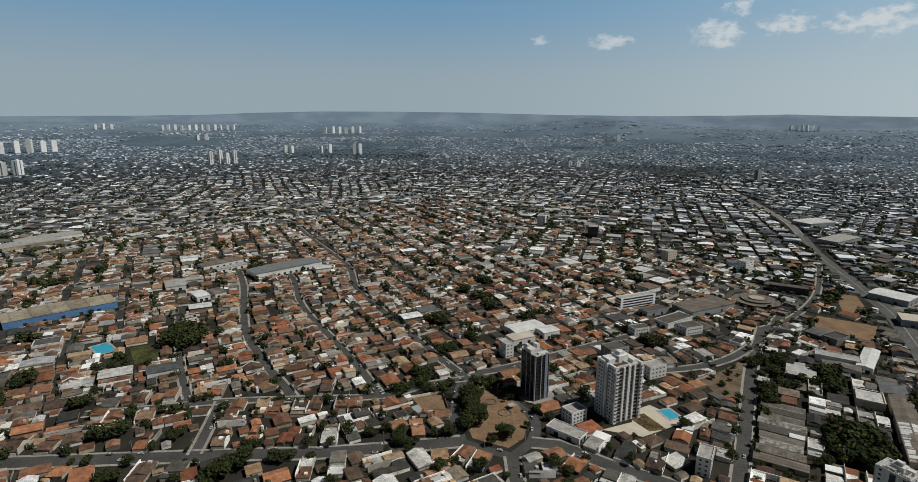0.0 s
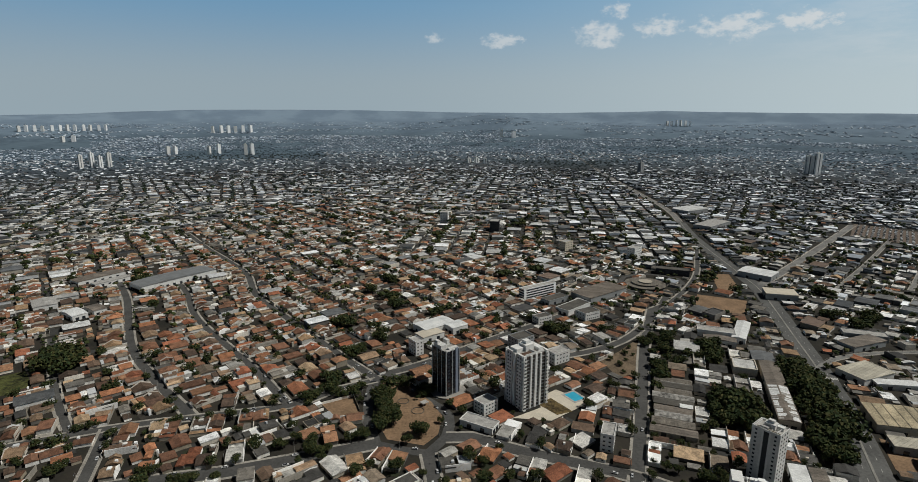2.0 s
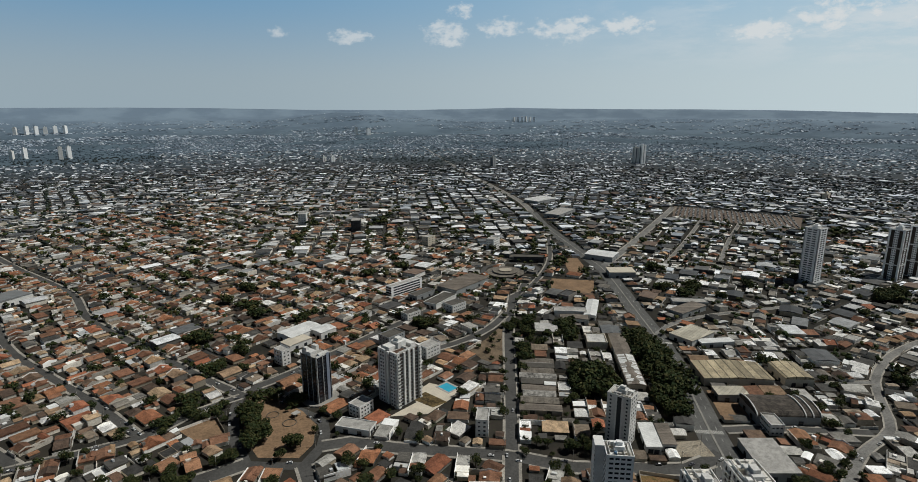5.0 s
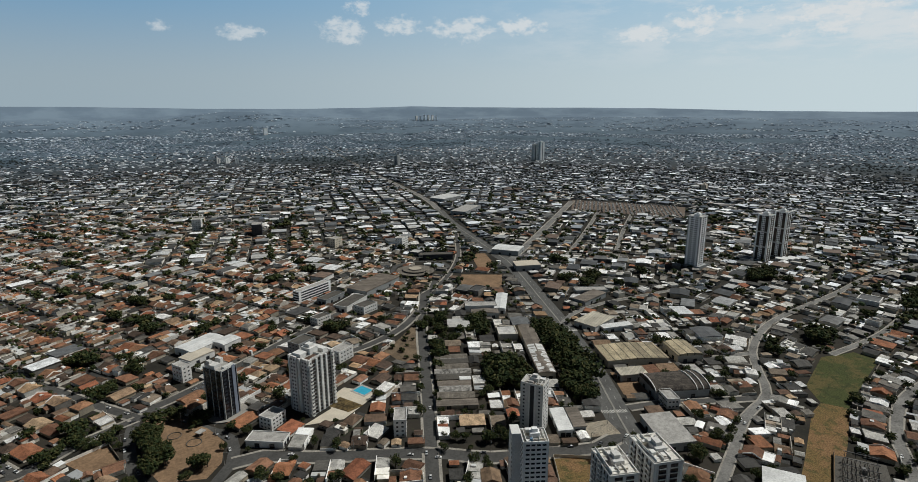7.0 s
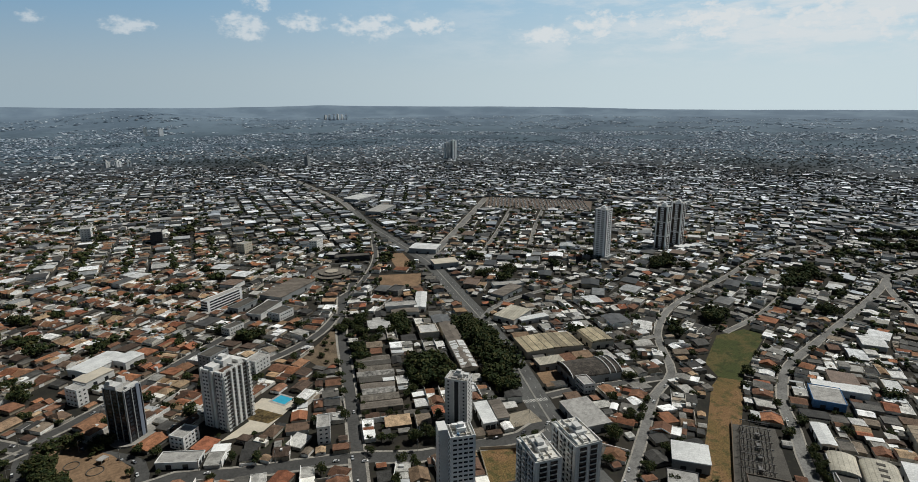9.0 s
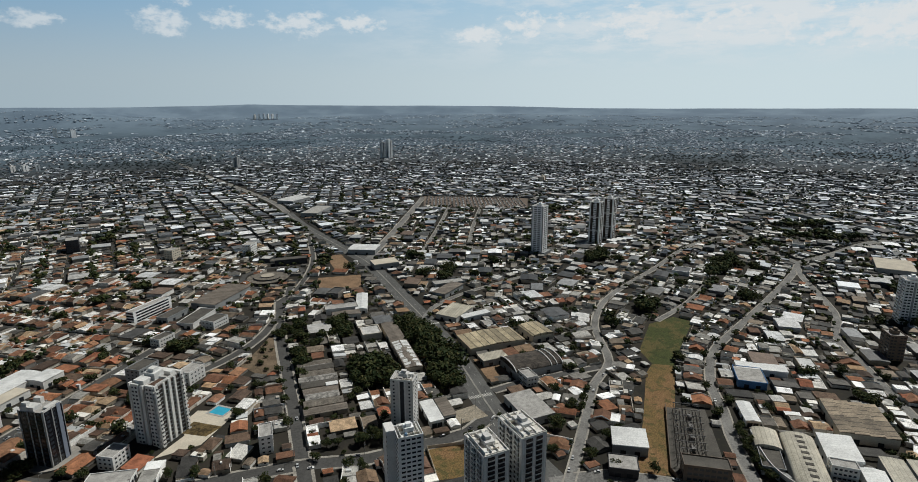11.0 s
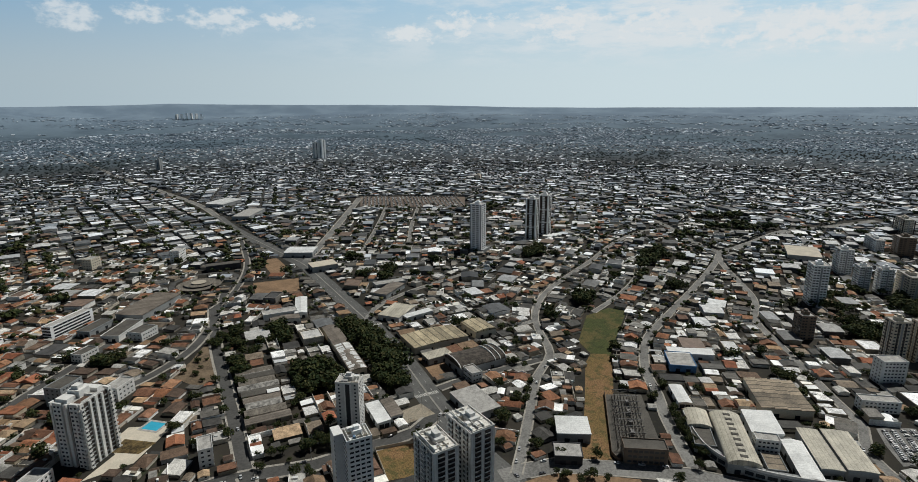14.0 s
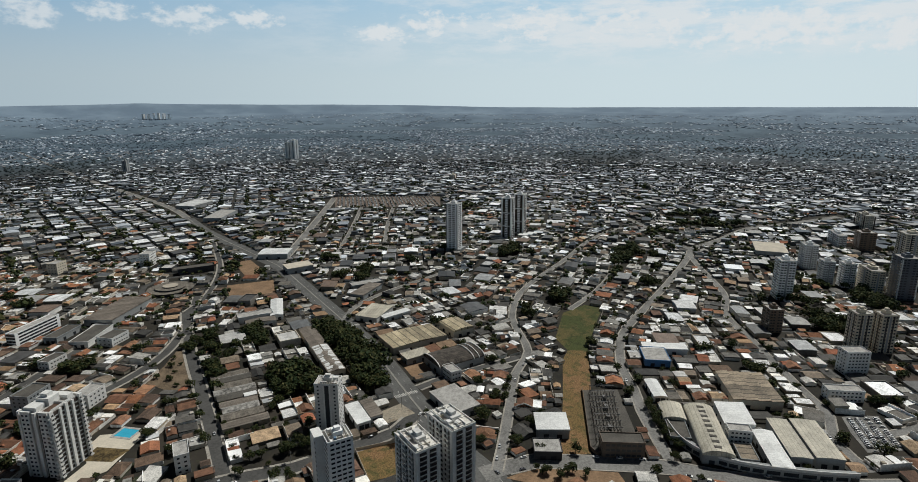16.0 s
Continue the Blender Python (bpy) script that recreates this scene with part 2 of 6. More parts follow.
M["brightwhite"] = mat("fresh_white_paint", [(0.86, 0.86, 0.85)], 0.6, amount=0.12)
M["lightgrey"] = mat("light_grey_paint", [(0.62, 0.61, 0.585)], 0.8, amount=0.2)
M["slate"] = mat("slate_blue_cladding", [(0.11, 0.125, 0.15)], 0.5, amount=0.25)
M["brown"] = mat("brown_cladding", [(0.15, 0.11, 0.08)], 0.6, amount=0.3)
M["bluewall"] = mat("blue_paint", [(0.10, 0.22, 0.42)], 0.8, amount=0.3)
M["glass"] = mat("window_glass", [(0.03, 0.035, 0.042)], 0.12, spec=0.6, amount=0.2)
M["median"] = mat("median_concrete", [(0.26, 0.25, 0.225)], 0.9, amount=0.4)
M["gear"] = mat("weathered_steel", [(0.16, 0.155, 0.15)], 0.6, metal=0.2)
# leaf colours cooled, then blued, by distance: haze painted into the foliage
M["dim_leaf"] = mat("hazed_leaves", [(0.024, 0.034, 0.027), (0.034, 0.045, 0.033), (0.019, 0.028, 0.024)], 0.85, "island", amount=0.4, grain=(0.1, 0.8))
M["outer_leaf"] = mat("hazed_outer_leaves", [(0.030, 0.043, 0.046), (0.040, 0.055, 0.058), (0.024, 0.036, 0.039)], 0.85, "island", amount=0.3, grain=(0.05, 0.4))
M["far_leaf"] = mat("hazed_far_leaves", [(0.055, 0.084, 0.108), (0.073, 0.108, 0.136), (0.046, 0.073, 0.095)], 0.85, "island", amount=0.3, grain=(0.02, 0.2))
M["concrete"] = mat("roof_concrete", [(0.40, 0.385, 0.36)], 0.9, amount=0.45, grain=(0.25, 1.4))
M["slabdark"] = mat("dark_roof_felt", [(0.10, 0.092, 0.08)], 0.9, amount=0.45)
M["smoothgrey"] = mat("smooth_grey_sheet", [(0.20, 0.205, 0.205)], 0.6, amount=0.2, stripe=(2.0, 44, 0.12))
M["sheet"] = mat("white_sheet", [(0.74, 0.74, 0.72)], 0.5, amount=0.3, stripe=(2.5, 28, 0.12))
M["tin"] = mat("weathered_sheet", [(0.50, 0.46, 0.37)], 0.6, amount=0.4, stripe=(3.0, -70, 0.3))
M["tin60"] = mat("weathered_sheet_turned", [(0.20, 0.17, 0.14)], 0.7, amount=0.5, stripe=(3.5, 60, 0.35))
M["yellow"] = mat("yellowed_sheet", [(0.40, 0.335, 0.22)], 0.7, amount=0.6, stripe=(7.0, -28, 0.7))
M["patchyellow"] = mat("yellowed_concrete_roof", [(0.36, 0.31, 0.23)], 0.8, amount=0.5, grain=(0.03, 0.3), stripe=(18.0, 43, 0.25))
M["weathered"] = mat("weathered_fibre_cement", [(0.185, 0.163, 0.135)], 0.85, amount=0.6, grain=(0.18, 1.0), stripe=(1.1, -31, 0.25))
M["rust"] = mat("brown_sheet", [(0.27, 0.215, 0.150)], 0.7, amount=0.6, stripe=(6.5, 22, 0.75))
M["patched"] = mat("patched_sheet", [(0.30, 0.285, 0.26)], 0.8, amount=1.0, grain=(0.10, 0.35))
M["water"] = mat("pool_water", [(0.06, 0.42, 0.60)], 0.1, amount=0.15, spec=0.5)
M["steel"] = mat("galvanised_steel", [(0.42, 0.43, 0.43)], 0.4, metal=0.7)
M["tyre"] = mat("tyre_rubber", [(0.02, 0.02, 0.02)], 0.9)
M["car"] = mat("car_paint", [(0.75, 0.75, 0.74), (0.10, 0.10, 0.11), (0.45, 0.46, 0.47), (0.72, 0.72, 0.70), (0.6, 0.6, 0.6), (0.2, 0.2, 0.21), (0.05, 0.05, 0.055), (0.70, 0.70, 0.69), (0.5, 0.51, 0.52)], 0.3, "object", spec=0.5, amount=0.05)
M["tank"] = mat("water_tank", [(0.16, 0.28, 0.42), (0.4, 0.4, 0.38)], 0.6, "object")


def ground_material():
    m = bpy.data.materials.new("ground")
    m.use_nodes = True
    nt = m.node_tree
    nt.nodes.clear()
    place = node(nt, "ShaderNodeNewGeometry").outputs["Position"]
    xyz = node(nt, "ShaderNodeSeparateXYZ", {0: place})
    dist = node(nt, "ShaderNodeVectorMath", {0: node(nt, "ShaderNodeCombineXYZ", {0: xyz.outputs[0], 1: xyz.outputs[1]}).outputs[0]}, operation="LENGTH").outputs["Value"]
    n = [node(nt, "ShaderNodeTexNoise", {"Vector": place, "Scale": s, "Detail": 6.0, "Roughness": 0.6}).outputs[0] for s in (0.004, 0.03, 0.4)]
    # town soil kept near black, painting in the shade of the gaps
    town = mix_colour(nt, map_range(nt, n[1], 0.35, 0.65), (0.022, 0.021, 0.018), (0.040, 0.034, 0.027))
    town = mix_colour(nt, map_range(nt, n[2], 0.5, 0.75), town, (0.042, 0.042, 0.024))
    # the far country: scrub and woods with paler fields, blue and haze painted in with distance
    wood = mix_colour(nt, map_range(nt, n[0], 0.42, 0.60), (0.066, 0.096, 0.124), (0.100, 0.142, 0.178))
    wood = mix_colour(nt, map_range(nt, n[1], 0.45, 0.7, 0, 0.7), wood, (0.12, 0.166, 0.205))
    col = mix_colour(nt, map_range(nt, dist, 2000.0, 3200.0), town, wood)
    # the outer rim is paler and bluer still, haze in the base colour
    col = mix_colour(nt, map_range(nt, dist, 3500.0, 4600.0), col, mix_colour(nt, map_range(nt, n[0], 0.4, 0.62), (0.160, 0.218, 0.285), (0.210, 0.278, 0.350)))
    rel = node(nt, "ShaderNodeBump", {"Height": n[2], "Strength": 0.4, "Distance": 0.3}).outputs[0]
    bsdf = node(nt, "ShaderNodeBsdfPrincipled", {"Base Color": col, "Roughness": 0.95, "Normal": rel, "Specular IOR Level": 0.2})
    node(nt, "ShaderNodeOutputMaterial", {0: bsdf.outputs[0]})
    return m


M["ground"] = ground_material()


def patchy(name, base, second, third, sizes=(0.035, 0.12, 0.9)):
    """Uneven ground cover: three colours in patches of two sizes, with fine tufts."""
    m = bpy.data.materials.new(name)
    m.use_nodes = True
    nt = m.node_tree
    nt.nodes.clear()
    place = node(nt, "ShaderNodeNewGeometry").outputs["Position"]
    a, b, c = [node(nt, "ShaderNodeTexNoise", {"Vector": place, "Scale": q, "Detail": 6.0, "Roughness": 0.65}).outputs[0] for q in sizes]
    col = mix_colour(nt, map_range(nt, a, 0.44, 0.58), base, second)
    col = mix_colour(nt, map_range(nt, b, 0.50, 0.62, 0.0, 0.85), col, third)
    tuft = map_range(nt, c, 0.32, 0.68, 0.55, 1.35)
    grey = node(nt, "ShaderNodeCombineColor", {0: tuft, 1: tuft, 2: tuft}).outputs[0]
    rel = node(nt, "ShaderNodeBump", {"Height": c, "Strength": 0.6, "Distance": 0.4}).outputs[0]
    bsdf = node(nt, "ShaderNodeBsdfPrincipled", {"Base Color": mix_colour(nt, 1.0, col, grey, "MULTIPLY"), "Roughness": 0.95, "Specular IOR Level": 0.2, "Normal": rel})
    node(nt, "ShaderNodeOutputMaterial", {0: bsdf.outputs[0]})
    return m


M["scrub"] = patchy("dry_scrub", (0.165, 0.112, 0.046), (0.215, 0.128, 0.062), (0.085, 0.078, 0.030))
M["meadow"] = patchy("green_and_dry_meadow", (0.060, 0.070, 0.023), (0.112, 0.092, 0.036), (0.040, 0.050, 0.018))
M["sandy"] = patchy("sandy_concrete", (0.36, 0.31, 0.235), (0.30, 0.265, 0.21), (0.24, 0.20, 0.15))

# ---------------------------------------------------------------- plan helpers
rng = np.random.default_rng(7)
R0 = 2400.0                      # the plain is flat to here and then rises to the far hills


RIM = ((-180, -.45), (-60, -.5), (-40, -.48), (-30, -.4), (-24, -.3), (-20, -.1), (-14, .08), (-6, .12), (0, .1), (5, .0), (10, -.08), (16, -.12),
       (20, -.12), (25, -.05), (28, .03), (30.3, .12), (33, .03), (36, -.02), (41, -.04), (47, -.07), (53, -.12), (58, -.24), (63, -.36), (70, -.42), (90, -.4), (180, -.45))
KNOLLS = ((13.6, 4.6, 58.0, 4300.0), (19.0, 5.0, 16.0, 4200.0), (52.0, 9.0, 16.0, 4250.0), (61.0, 5.0, 12.0, 4150.0), (40.0, 6.0, 10.0, 4080.0))


def land(r, deg):
    """The height of the ground at r metres, towards a compass angle: the flat town, the far plain that closes up and rises,
    the knolls on it, and the low hills whose crest RIM gives in degrees."""
    d = np.where(r > R0, R0 * R0 / np.maximum(2 * R0 - r, 1.0), np.maximum(r, 1.0))
    z = np.where(r > R0, H * (1 - r / d), 0.0)
    foot = H + r * math.tan(radians(-.95))
    crest = np.interp(deg, [q[0] for q in RIM], [q[1] for q in RIM])
    rise = np.clip((r - 4380) / 330, 0, 1)
    rise = rise * rise * (3 - 2 * rise)
    z = np.where(r > 4380, foot + (H + r * np.tan(np.radians(crest)) - foot) * rise, z)
    for mid, wide, high, at in KNOLLS:
        z = z + high * np.exp(-(((deg - mid + 180) % 360 - 180) / wide) ** 2) * np.exp(-((r - at) / 150.0) ** 2) * (r > R0)
    return z


def lay(x, y):
    """Plan place to the ground: x, y, z and the scale there; the land beyond R0 closes up and rises."""
    d = np.hypot(x, y)
    r = np.where(d > R0, 2 * R0 - R0 * R0 / np.maximum(d, 1.0), d)
    s = r / np.maximum(d, 1.0)
    return x * s, y * s, land(r, np.degrees(np.arctan2(x, y))), s


def mesh_object(name, verts, faces, material, parent=None, label="", smooth=False):
    me = bpy.data.meshes.new(name)
    me.from_pydata(verts, [], faces)
    me.materials.append(material)
    if smooth:
        me.shade_smooth()
    else:
        me.shade_flat()
    ob = new(name, me)
    if parent is not None:
        ob.parent = parent
    if label:
        ob["label"] = label
    return ob


def part(name, bm, material, parent, label=""):
    """One bmesh as one mesh object under a thing or a part."""
    me = bpy.data.meshes.new(name)
    bm.to_mesh(me)
    bm.free()
    me.materials.append(material)
    ob = new(name, me)
    ob.parent = parent
    if label:
        ob["label"] = label
    return ob


def shared(name, me, parent, m):
    """Another object on a mesh that exists already."""
    ob = new(name, me)
    ob.parent = parent
    ob.matrix_basis = m
    return ob


def thing(name, m, label, category, group=""):
    ob = new(name)
    ob.matrix_basis = m
    return tagged(ob, label, category, group)


def boxes(*specs, bevel=0.0):
    """A bmesh of boxes (x0, y0, z0, x1, y1, z1)."""
    bm = bmesh.new()
    for x0, y0, z0, x1, y1, z1 in specs:
        bmesh.ops.create_cube(bm, size=1.0, matrix=Matrix.LocRotScale(((x0 + x1) / 2, (y0 + y1) / 2, (z0 + z1) / 2), None, (x1 - x0, y1 - y0, z1 - z0)))
    if bevel:
        bmesh.ops.bevel(bm, geom=bm.edges[:], offset=bevel, segments=1, affect="EDGES")
    return bm


def mesh_of(name, bm, material):
    me = bpy.data.meshes.new(name)
    bm.to_mesh(me)
    bm.free()
    me.materials.append(material)
    return me


# templates: corners as (x, y, eave share, rise share)
def rows_of(*r):
    return np.array(r, float)


BOX_V = rows_of(*[(x, y, z, 0) for z in (0, 1) for x, y in ((-.5, -.5), (.5, -.5), (.5, .5), (-.5, .5))])
SIDES = [(0, 1, 5, 4), (1, 2, 6, 5), (2, 3, 7, 6), (3, 0, 4, 7)]
TEMPLATE = {
    "sides": (BOX_V, SIDES),
    "box": (BOX_V, SIDES + [(4, 5, 6, 7)]),
    "gable_wall": (np.vstack([BOX_V, rows_of((0, -.5, 1, .9), (0, .5, 1, .9))]), [(0, 1, 5, 8, 4), (1, 2, 6, 5), (2, 3, 7, 9, 6), (3, 0, 4, 7)]),
    "gable": (rows_of((-.55, -.53, 1, 0), (.55, -.53, 1, 0), (.55, .53, 1, 0), (-.55, .53, 1, 0), (0, -.53, 1, 1), (0, .53, 1, 1)),
              [(1, 2, 5, 4), (3, 0, 4, 5), (0, 1, 4), (2, 3, 5), (0, 3, 2, 1)]),
    "hip": (rows_of((-.55, -.53, 1, 0), (.55, -.53, 1, 0), (.55, .53, 1, 0), (-.55, .53, 1, 0), (0, -.2, 1, 1), (0, .2, 1, 1)),
            [(1, 2, 5, 4), (3, 0, 4, 5), (0, 1, 4), (2, 3, 5), (0, 3, 2, 1)]),
    "shed": (rows_of((-.53, -.53, 1, 0), (.53, -.53, 1, 0), (.53, .53, 1, 0), (-.53, .53, 1, 0), (.53, -.53, 1, .6), (.53, .53, 1, .6),
                     (-.53, -.53, 1, .12), (-.53, .53, 1, .12)),
             [(6, 4, 5, 7), (0, 1, 4, 6), (1, 2, 5, 4), (2, 3, 7, 5), (3, 0, 6, 7), (0, 3, 2, 1)]),
    "parapet": (np.vstack([BOX_V, rows_of((-.46, -.46, 1, 0), (.46, -.46, 1, 0), (.46, .46, 1, 0), (-.46, .46, 1, 0))]),
                SIDES + [(4, 5, 9, 8), (5, 6, 10, 9), (6, 7, 11, 10), (7, 4, 8, 11)]),
    "deck": (rows_of((-.46, -.46, .88, 0), (.46, -.46, .88, 0), (.46, .46, .88, 0), (-.46, .46, .88, 0)), [(0, 1, 2, 3)]),
    "ring": (np.vstack([BOX_V, rows_of((-.485, -.49, 1, 0), (.485, -.49, 1, 0), (.485, .49, 1, 0), (-.485, .49, 1, 0),
                                       (-.485, -.49, 0, 0), (.485, -.49, 0, 0), (.485, .49, 0, 0), (-.485, .49, 0, 0))]),
             SIDES + [(4, 5, 9, 8), (5, 6, 10, 9), (6, 7, 11, 10), (7, 4, 8, 11), (8, 9, 13, 12), (9, 10, 14, 13), (10, 11, 15, 14), (11, 8, 12, 15)]),
}


def shape(kind, x, y, z, turn, w, d, eave, rise):
    """The corners of a template at a place (arrays allowed): n x corners x 3, and its faces."""
    v, f = TEMPLATE[kind]
    x, y, z, turn, w, d, eave, rise = [np.atleast_1d(np.asarray(a, float))[:, None] for a in (x, y, z, turn, w, d, eave, rise)]
    px, py = v[None, :, 0] * w, v[None, :, 1] * d
    c, s = np.cos(turn), np.sin(turn)
    return np.stack([x + px * c - py * s, y + px * s + py * c, z + v[None, :, 2] * eave + v[None, :, 3] * rise], -1), f


class Heap:
    """Collects many pieces for one mesh of kind "stuff"."""

    def __init__(self):
        self.verts, self.loops, self.sizes, self.n = [], [], [], 0

    def add(self, kind, *args):
        v, f = shape(kind, *args)
        self.put(v, f)

    def put(self, v, f):
        k, c = v.shape[:2]
        flat = np.concatenate([np.array(q) for q in f])
        self.loops.append((self.n + np.arange(k)[:, None] * c + flat[None]).ravel())
        self.sizes.append(np.tile([len(q) for q in f], k))
        self.verts.append(v.reshape(-1, 3))
        self.n += k * c

    def build(self, name, material, label, category):
        me = bpy.data.meshes.new(name)
        v, l, s = np.concatenate(self.verts), np.concatenate(self.loops), np.concatenate(self.sizes)
        me.vertices.add(len(v))
        me.vertices.foreach_set("co", v.astype(np.float32).ravel())
        me.loops.add(len(l))
        me.loops.foreach_set("vertex_index", l.astype(np.int32))
        me.polygons.add(len(s))
        me.polygons.foreach_set("loop_start", np.concatenate([[0], np.cumsum(s)[:-1]]).astype(np.int32))
        me.update(calc_edges=True)
        me.validate()
        me.shade_flat()
        me.materials.append(material)
        return tagged(new(name, me), label, category, "", "stuff")


# occupancy of the plan, 2 m cells
OX, OY, CELL = -1000.0, -400.0, 2.0
taken = np.zeros((1300, 1100), bool)


def cells(px, py):
    i, j = ((np.asarray(px) - OX) / CELL).astype(int), ((np.asarray(py) - OY) / CELL).astype(int)
    ok = (i >= 0) & (j >= 0) & (i < taken.shape[0]) & (j < taken.shape[1])
    return i, j, ok


def samples(x, y, turn, w, d, step=1.6):
    u, v = np.meshgrid(np.arange(-w / 2, w / 2 + .1, step), np.arange(-d / 2, d / 2 + .1, step))
    c, s = math.cos(turn), math.sin(turn)
    return (x + u * c - v * s).ravel(), (y + u * s + v * c).ravel()


def occupy(x, y, turn, w, d):
    i, j, ok = cells(*samples(x, y, turn, w, d))
    taken[i[ok], j[ok]] = True


def is_free(x, y, turn, w, d, share=0.04):
    i, j, ok = cells(*samples(x, y, turn, w, d, 2.5))
    return not ok.any() or taken[i[ok], j[ok]].mean() <= share


# ---------------------------------------------------------------- ground
def build_ground():
    radii = np.concatenate([np.linspace(0, 2400, 13)[1:], np.linspace(2500, 4400, 32), np.linspace(4430, 4760, 16)])
    az = np.linspace(0, 2 * math.pi, 481)[:-1]
    rr, aa = np.meshgrid(radii, az, indexing="ij")
    deg = (np.degrees(aa) + 180) % 360 - 180
    swell = np.array([[noise.fractal(Vector((9 * math.cos(a), 9 * math.sin(a), r * 0.002)), 0.8, 2.0, 4) for a in az] for r in radii])
    zz = land(rr, deg) + np.clip((rr - 4420) / 200, 0, 1) * swell * 2.0
    v = [(0, 0, 0)] + [(r * math.sin(a), r * math.cos(a), z) for r, a, z in zip(rr.ravel(), aa.ravel(), zz.ravel())]
    n = len(az)
    f = [(0, 1 + (k + 1) % n, 1 + k) for k in range(n)]
    for i in range(len(radii) - 1):
        for k in range(n):
            a, b = 1 + i * n + k, 1 + i * n + (k + 1) % n
            f.append((a, b, b + n, a + n))
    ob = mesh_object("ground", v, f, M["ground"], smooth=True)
    tagged(ob, "dark dusty town ground rising to scrub hills blued with painted haze", "ground", "", "structure")


build_ground()

# ---------------------------------------------------------------- roads
ROADS, PAVE = [], []


def road(pts, width, label="worn grey asphalt street between houses", centre=False, name="road"):
    """A street along a line of plan points, as a thin slab of asphalt with its painted lines."""
    k = len(ROADS)
    width = width - 1.6 if k >= 20 and width < 12 else width
    kerb = 1.2 if k >= 20 else 2.1
    p = [Vector((x, y)) for x, y in pts]
    fine = [p[0]]
    for i in range(len(p) - 1):                       # rounds the bends
        a, b, c, d = p[max(i - 1, 0)], p[i], p[i + 1], p[min(i + 2, len(p) - 1)]
        n = max(1, int((c - b).length / 14))
        for q in range(1, n + 1):
            t = q / n
            fine.append(0.5 * ((2 * b) + (c - a) * t + (2 * a - 5 * b + 4 * c - d) * t * t + (3 * b - a - 3 * c + d) * t ** 3))
    left, right = [], []
    for i, q in enumerate(fine):
        way = (fine[min(i + 1, len(fine) - 1)] - fine[max(i - 1, 0)]).normalized()
        side = Vector((-way.y, way.x)) * width / 2
        left.append(q + side)
        right.append(q - side)
        if i:
            mid, seg = (q + fine[i - 1]) / 2, q - fine[i - 1]
            occupy(mid.x, mid.y, math.atan2(seg.y, seg.x), seg.length + 2, width + 1.5)
    z = 0.06 + 0.004 * k
    v, f = [], []
    for a, b in zip(left, right):
        for q, zz in ((a, z), (b, z), (b, -0.02), (a, -0.02)):
            x, y, g, s = lay(q.x, q.y)
            v.append((float(x), float(y), float(g) + zz * (1 + 30 * (s < 1))))
    for i in range(len(left) - 1):
        a = 4 * i
        f += [(a, a + 1, a + 5, a + 4), (a + 1, a + 2, a + 6, a + 5), (a + 3, a, a + 4, a + 7)]
    ob = mesh_object(name, v, f, M["avenue" if k == 0 else "asphalt" if k < 3 else "darkroad" if k < 20 else "asphalt"])
    tagged(ob, label, "road", "", "structure")
    ROADS.append((fine, width, z, ob))
    for side in (1, -1):                              # raised pavements along the kerbs
        v, f = [], []
        for i, q in enumerate(fine):
            way = (fine[min(i + 1, len(fine) - 1)] - fine[max(i - 1, 0)]).normalized()
            out = Vector((-way.y, way.x)) * side
            for o, h in ((width / 2 + kerb, .0), (width / 2 + kerb, z + .13), (width / 2 - .02, z + .13), (width / 2 - .02, .0)):
                x, y, g, sc = lay(q.x + out.x * o, q.y + out.y * o)
                v.append((float(x), float(y), float(g) + h))
        for i in range(len(fine) - 1):
            p = 4 * i
            f += [tuple(p + q for q in (j, j + 1, j + 5, j + 4))[::side] for j in range(3)]
        if len(fine) > 2 and fine[0].length < 1400 and "lane" not in label:
            PAVE.append((v, f))
    return ob


avenue = road([(242, 109), (264, 145), (281, 183), (322, 248), (364, 311), (409, 388), (450, 467), (522, 609), (546, 678), (571, 757),
               (625, 926), (682, 1062)], 22, "wide grey avenue with bus lanes and a kerbed median")
road([(682, 1062), (743, 1224), (818, 1524), (946, 2052), (1287, 3294)], 11, "straight avenue running far through the town")
road([(542, 637), (665, 720), (888, 877), (1022, 972)], 11, "wide side avenue leaving the junction")
road([(-323, 322), (-245, 328), (-174, 333), (-131, 336), (-87, 338), (-29, 346), (12, 353)], 12, "grey avenue leading to the roundabout")
road([(47, 335), (12, 353), (8, 380), (8, 416), (16, 452), (31, 463)], 8, "asphalt lane round the park")
road([(47, 335), (62, 352), (69, 382), (56, 407), (38, 441), (31, 463)], 8, "asphalt lane round the park")
road([(47, 335), (47, 302), (44, 246)], 9)
road([(62, 352), (81, 349), (107, 329), (172, 289), (208, 258), (241, 242), (275, 225), (308, 228)], 11, "grey avenue from the roundabout to the junction")
road([(16, 452), (-20, 512), (-77, 615), (-126, 706), (-155, 805), (-190, 875), (-252, 984), (-322, 1119)], 8)
road([(-54, 416), (-95, 493), (-158, 596), (-189, 656), (-220, 740), (-262, 819)], 7)
road([(-126, 413), (-171, 477), (-214, 546), (-243, 613), (-284, 721), (-333, 820)], 8)
road([(-282, 386), (-239, 395), (-184, 407), (-126, 412), (-54, 418), (-17, 439), (16, 450)], 7)
road([(-184, 408), (-177, 368), (-172, 335)], 7)
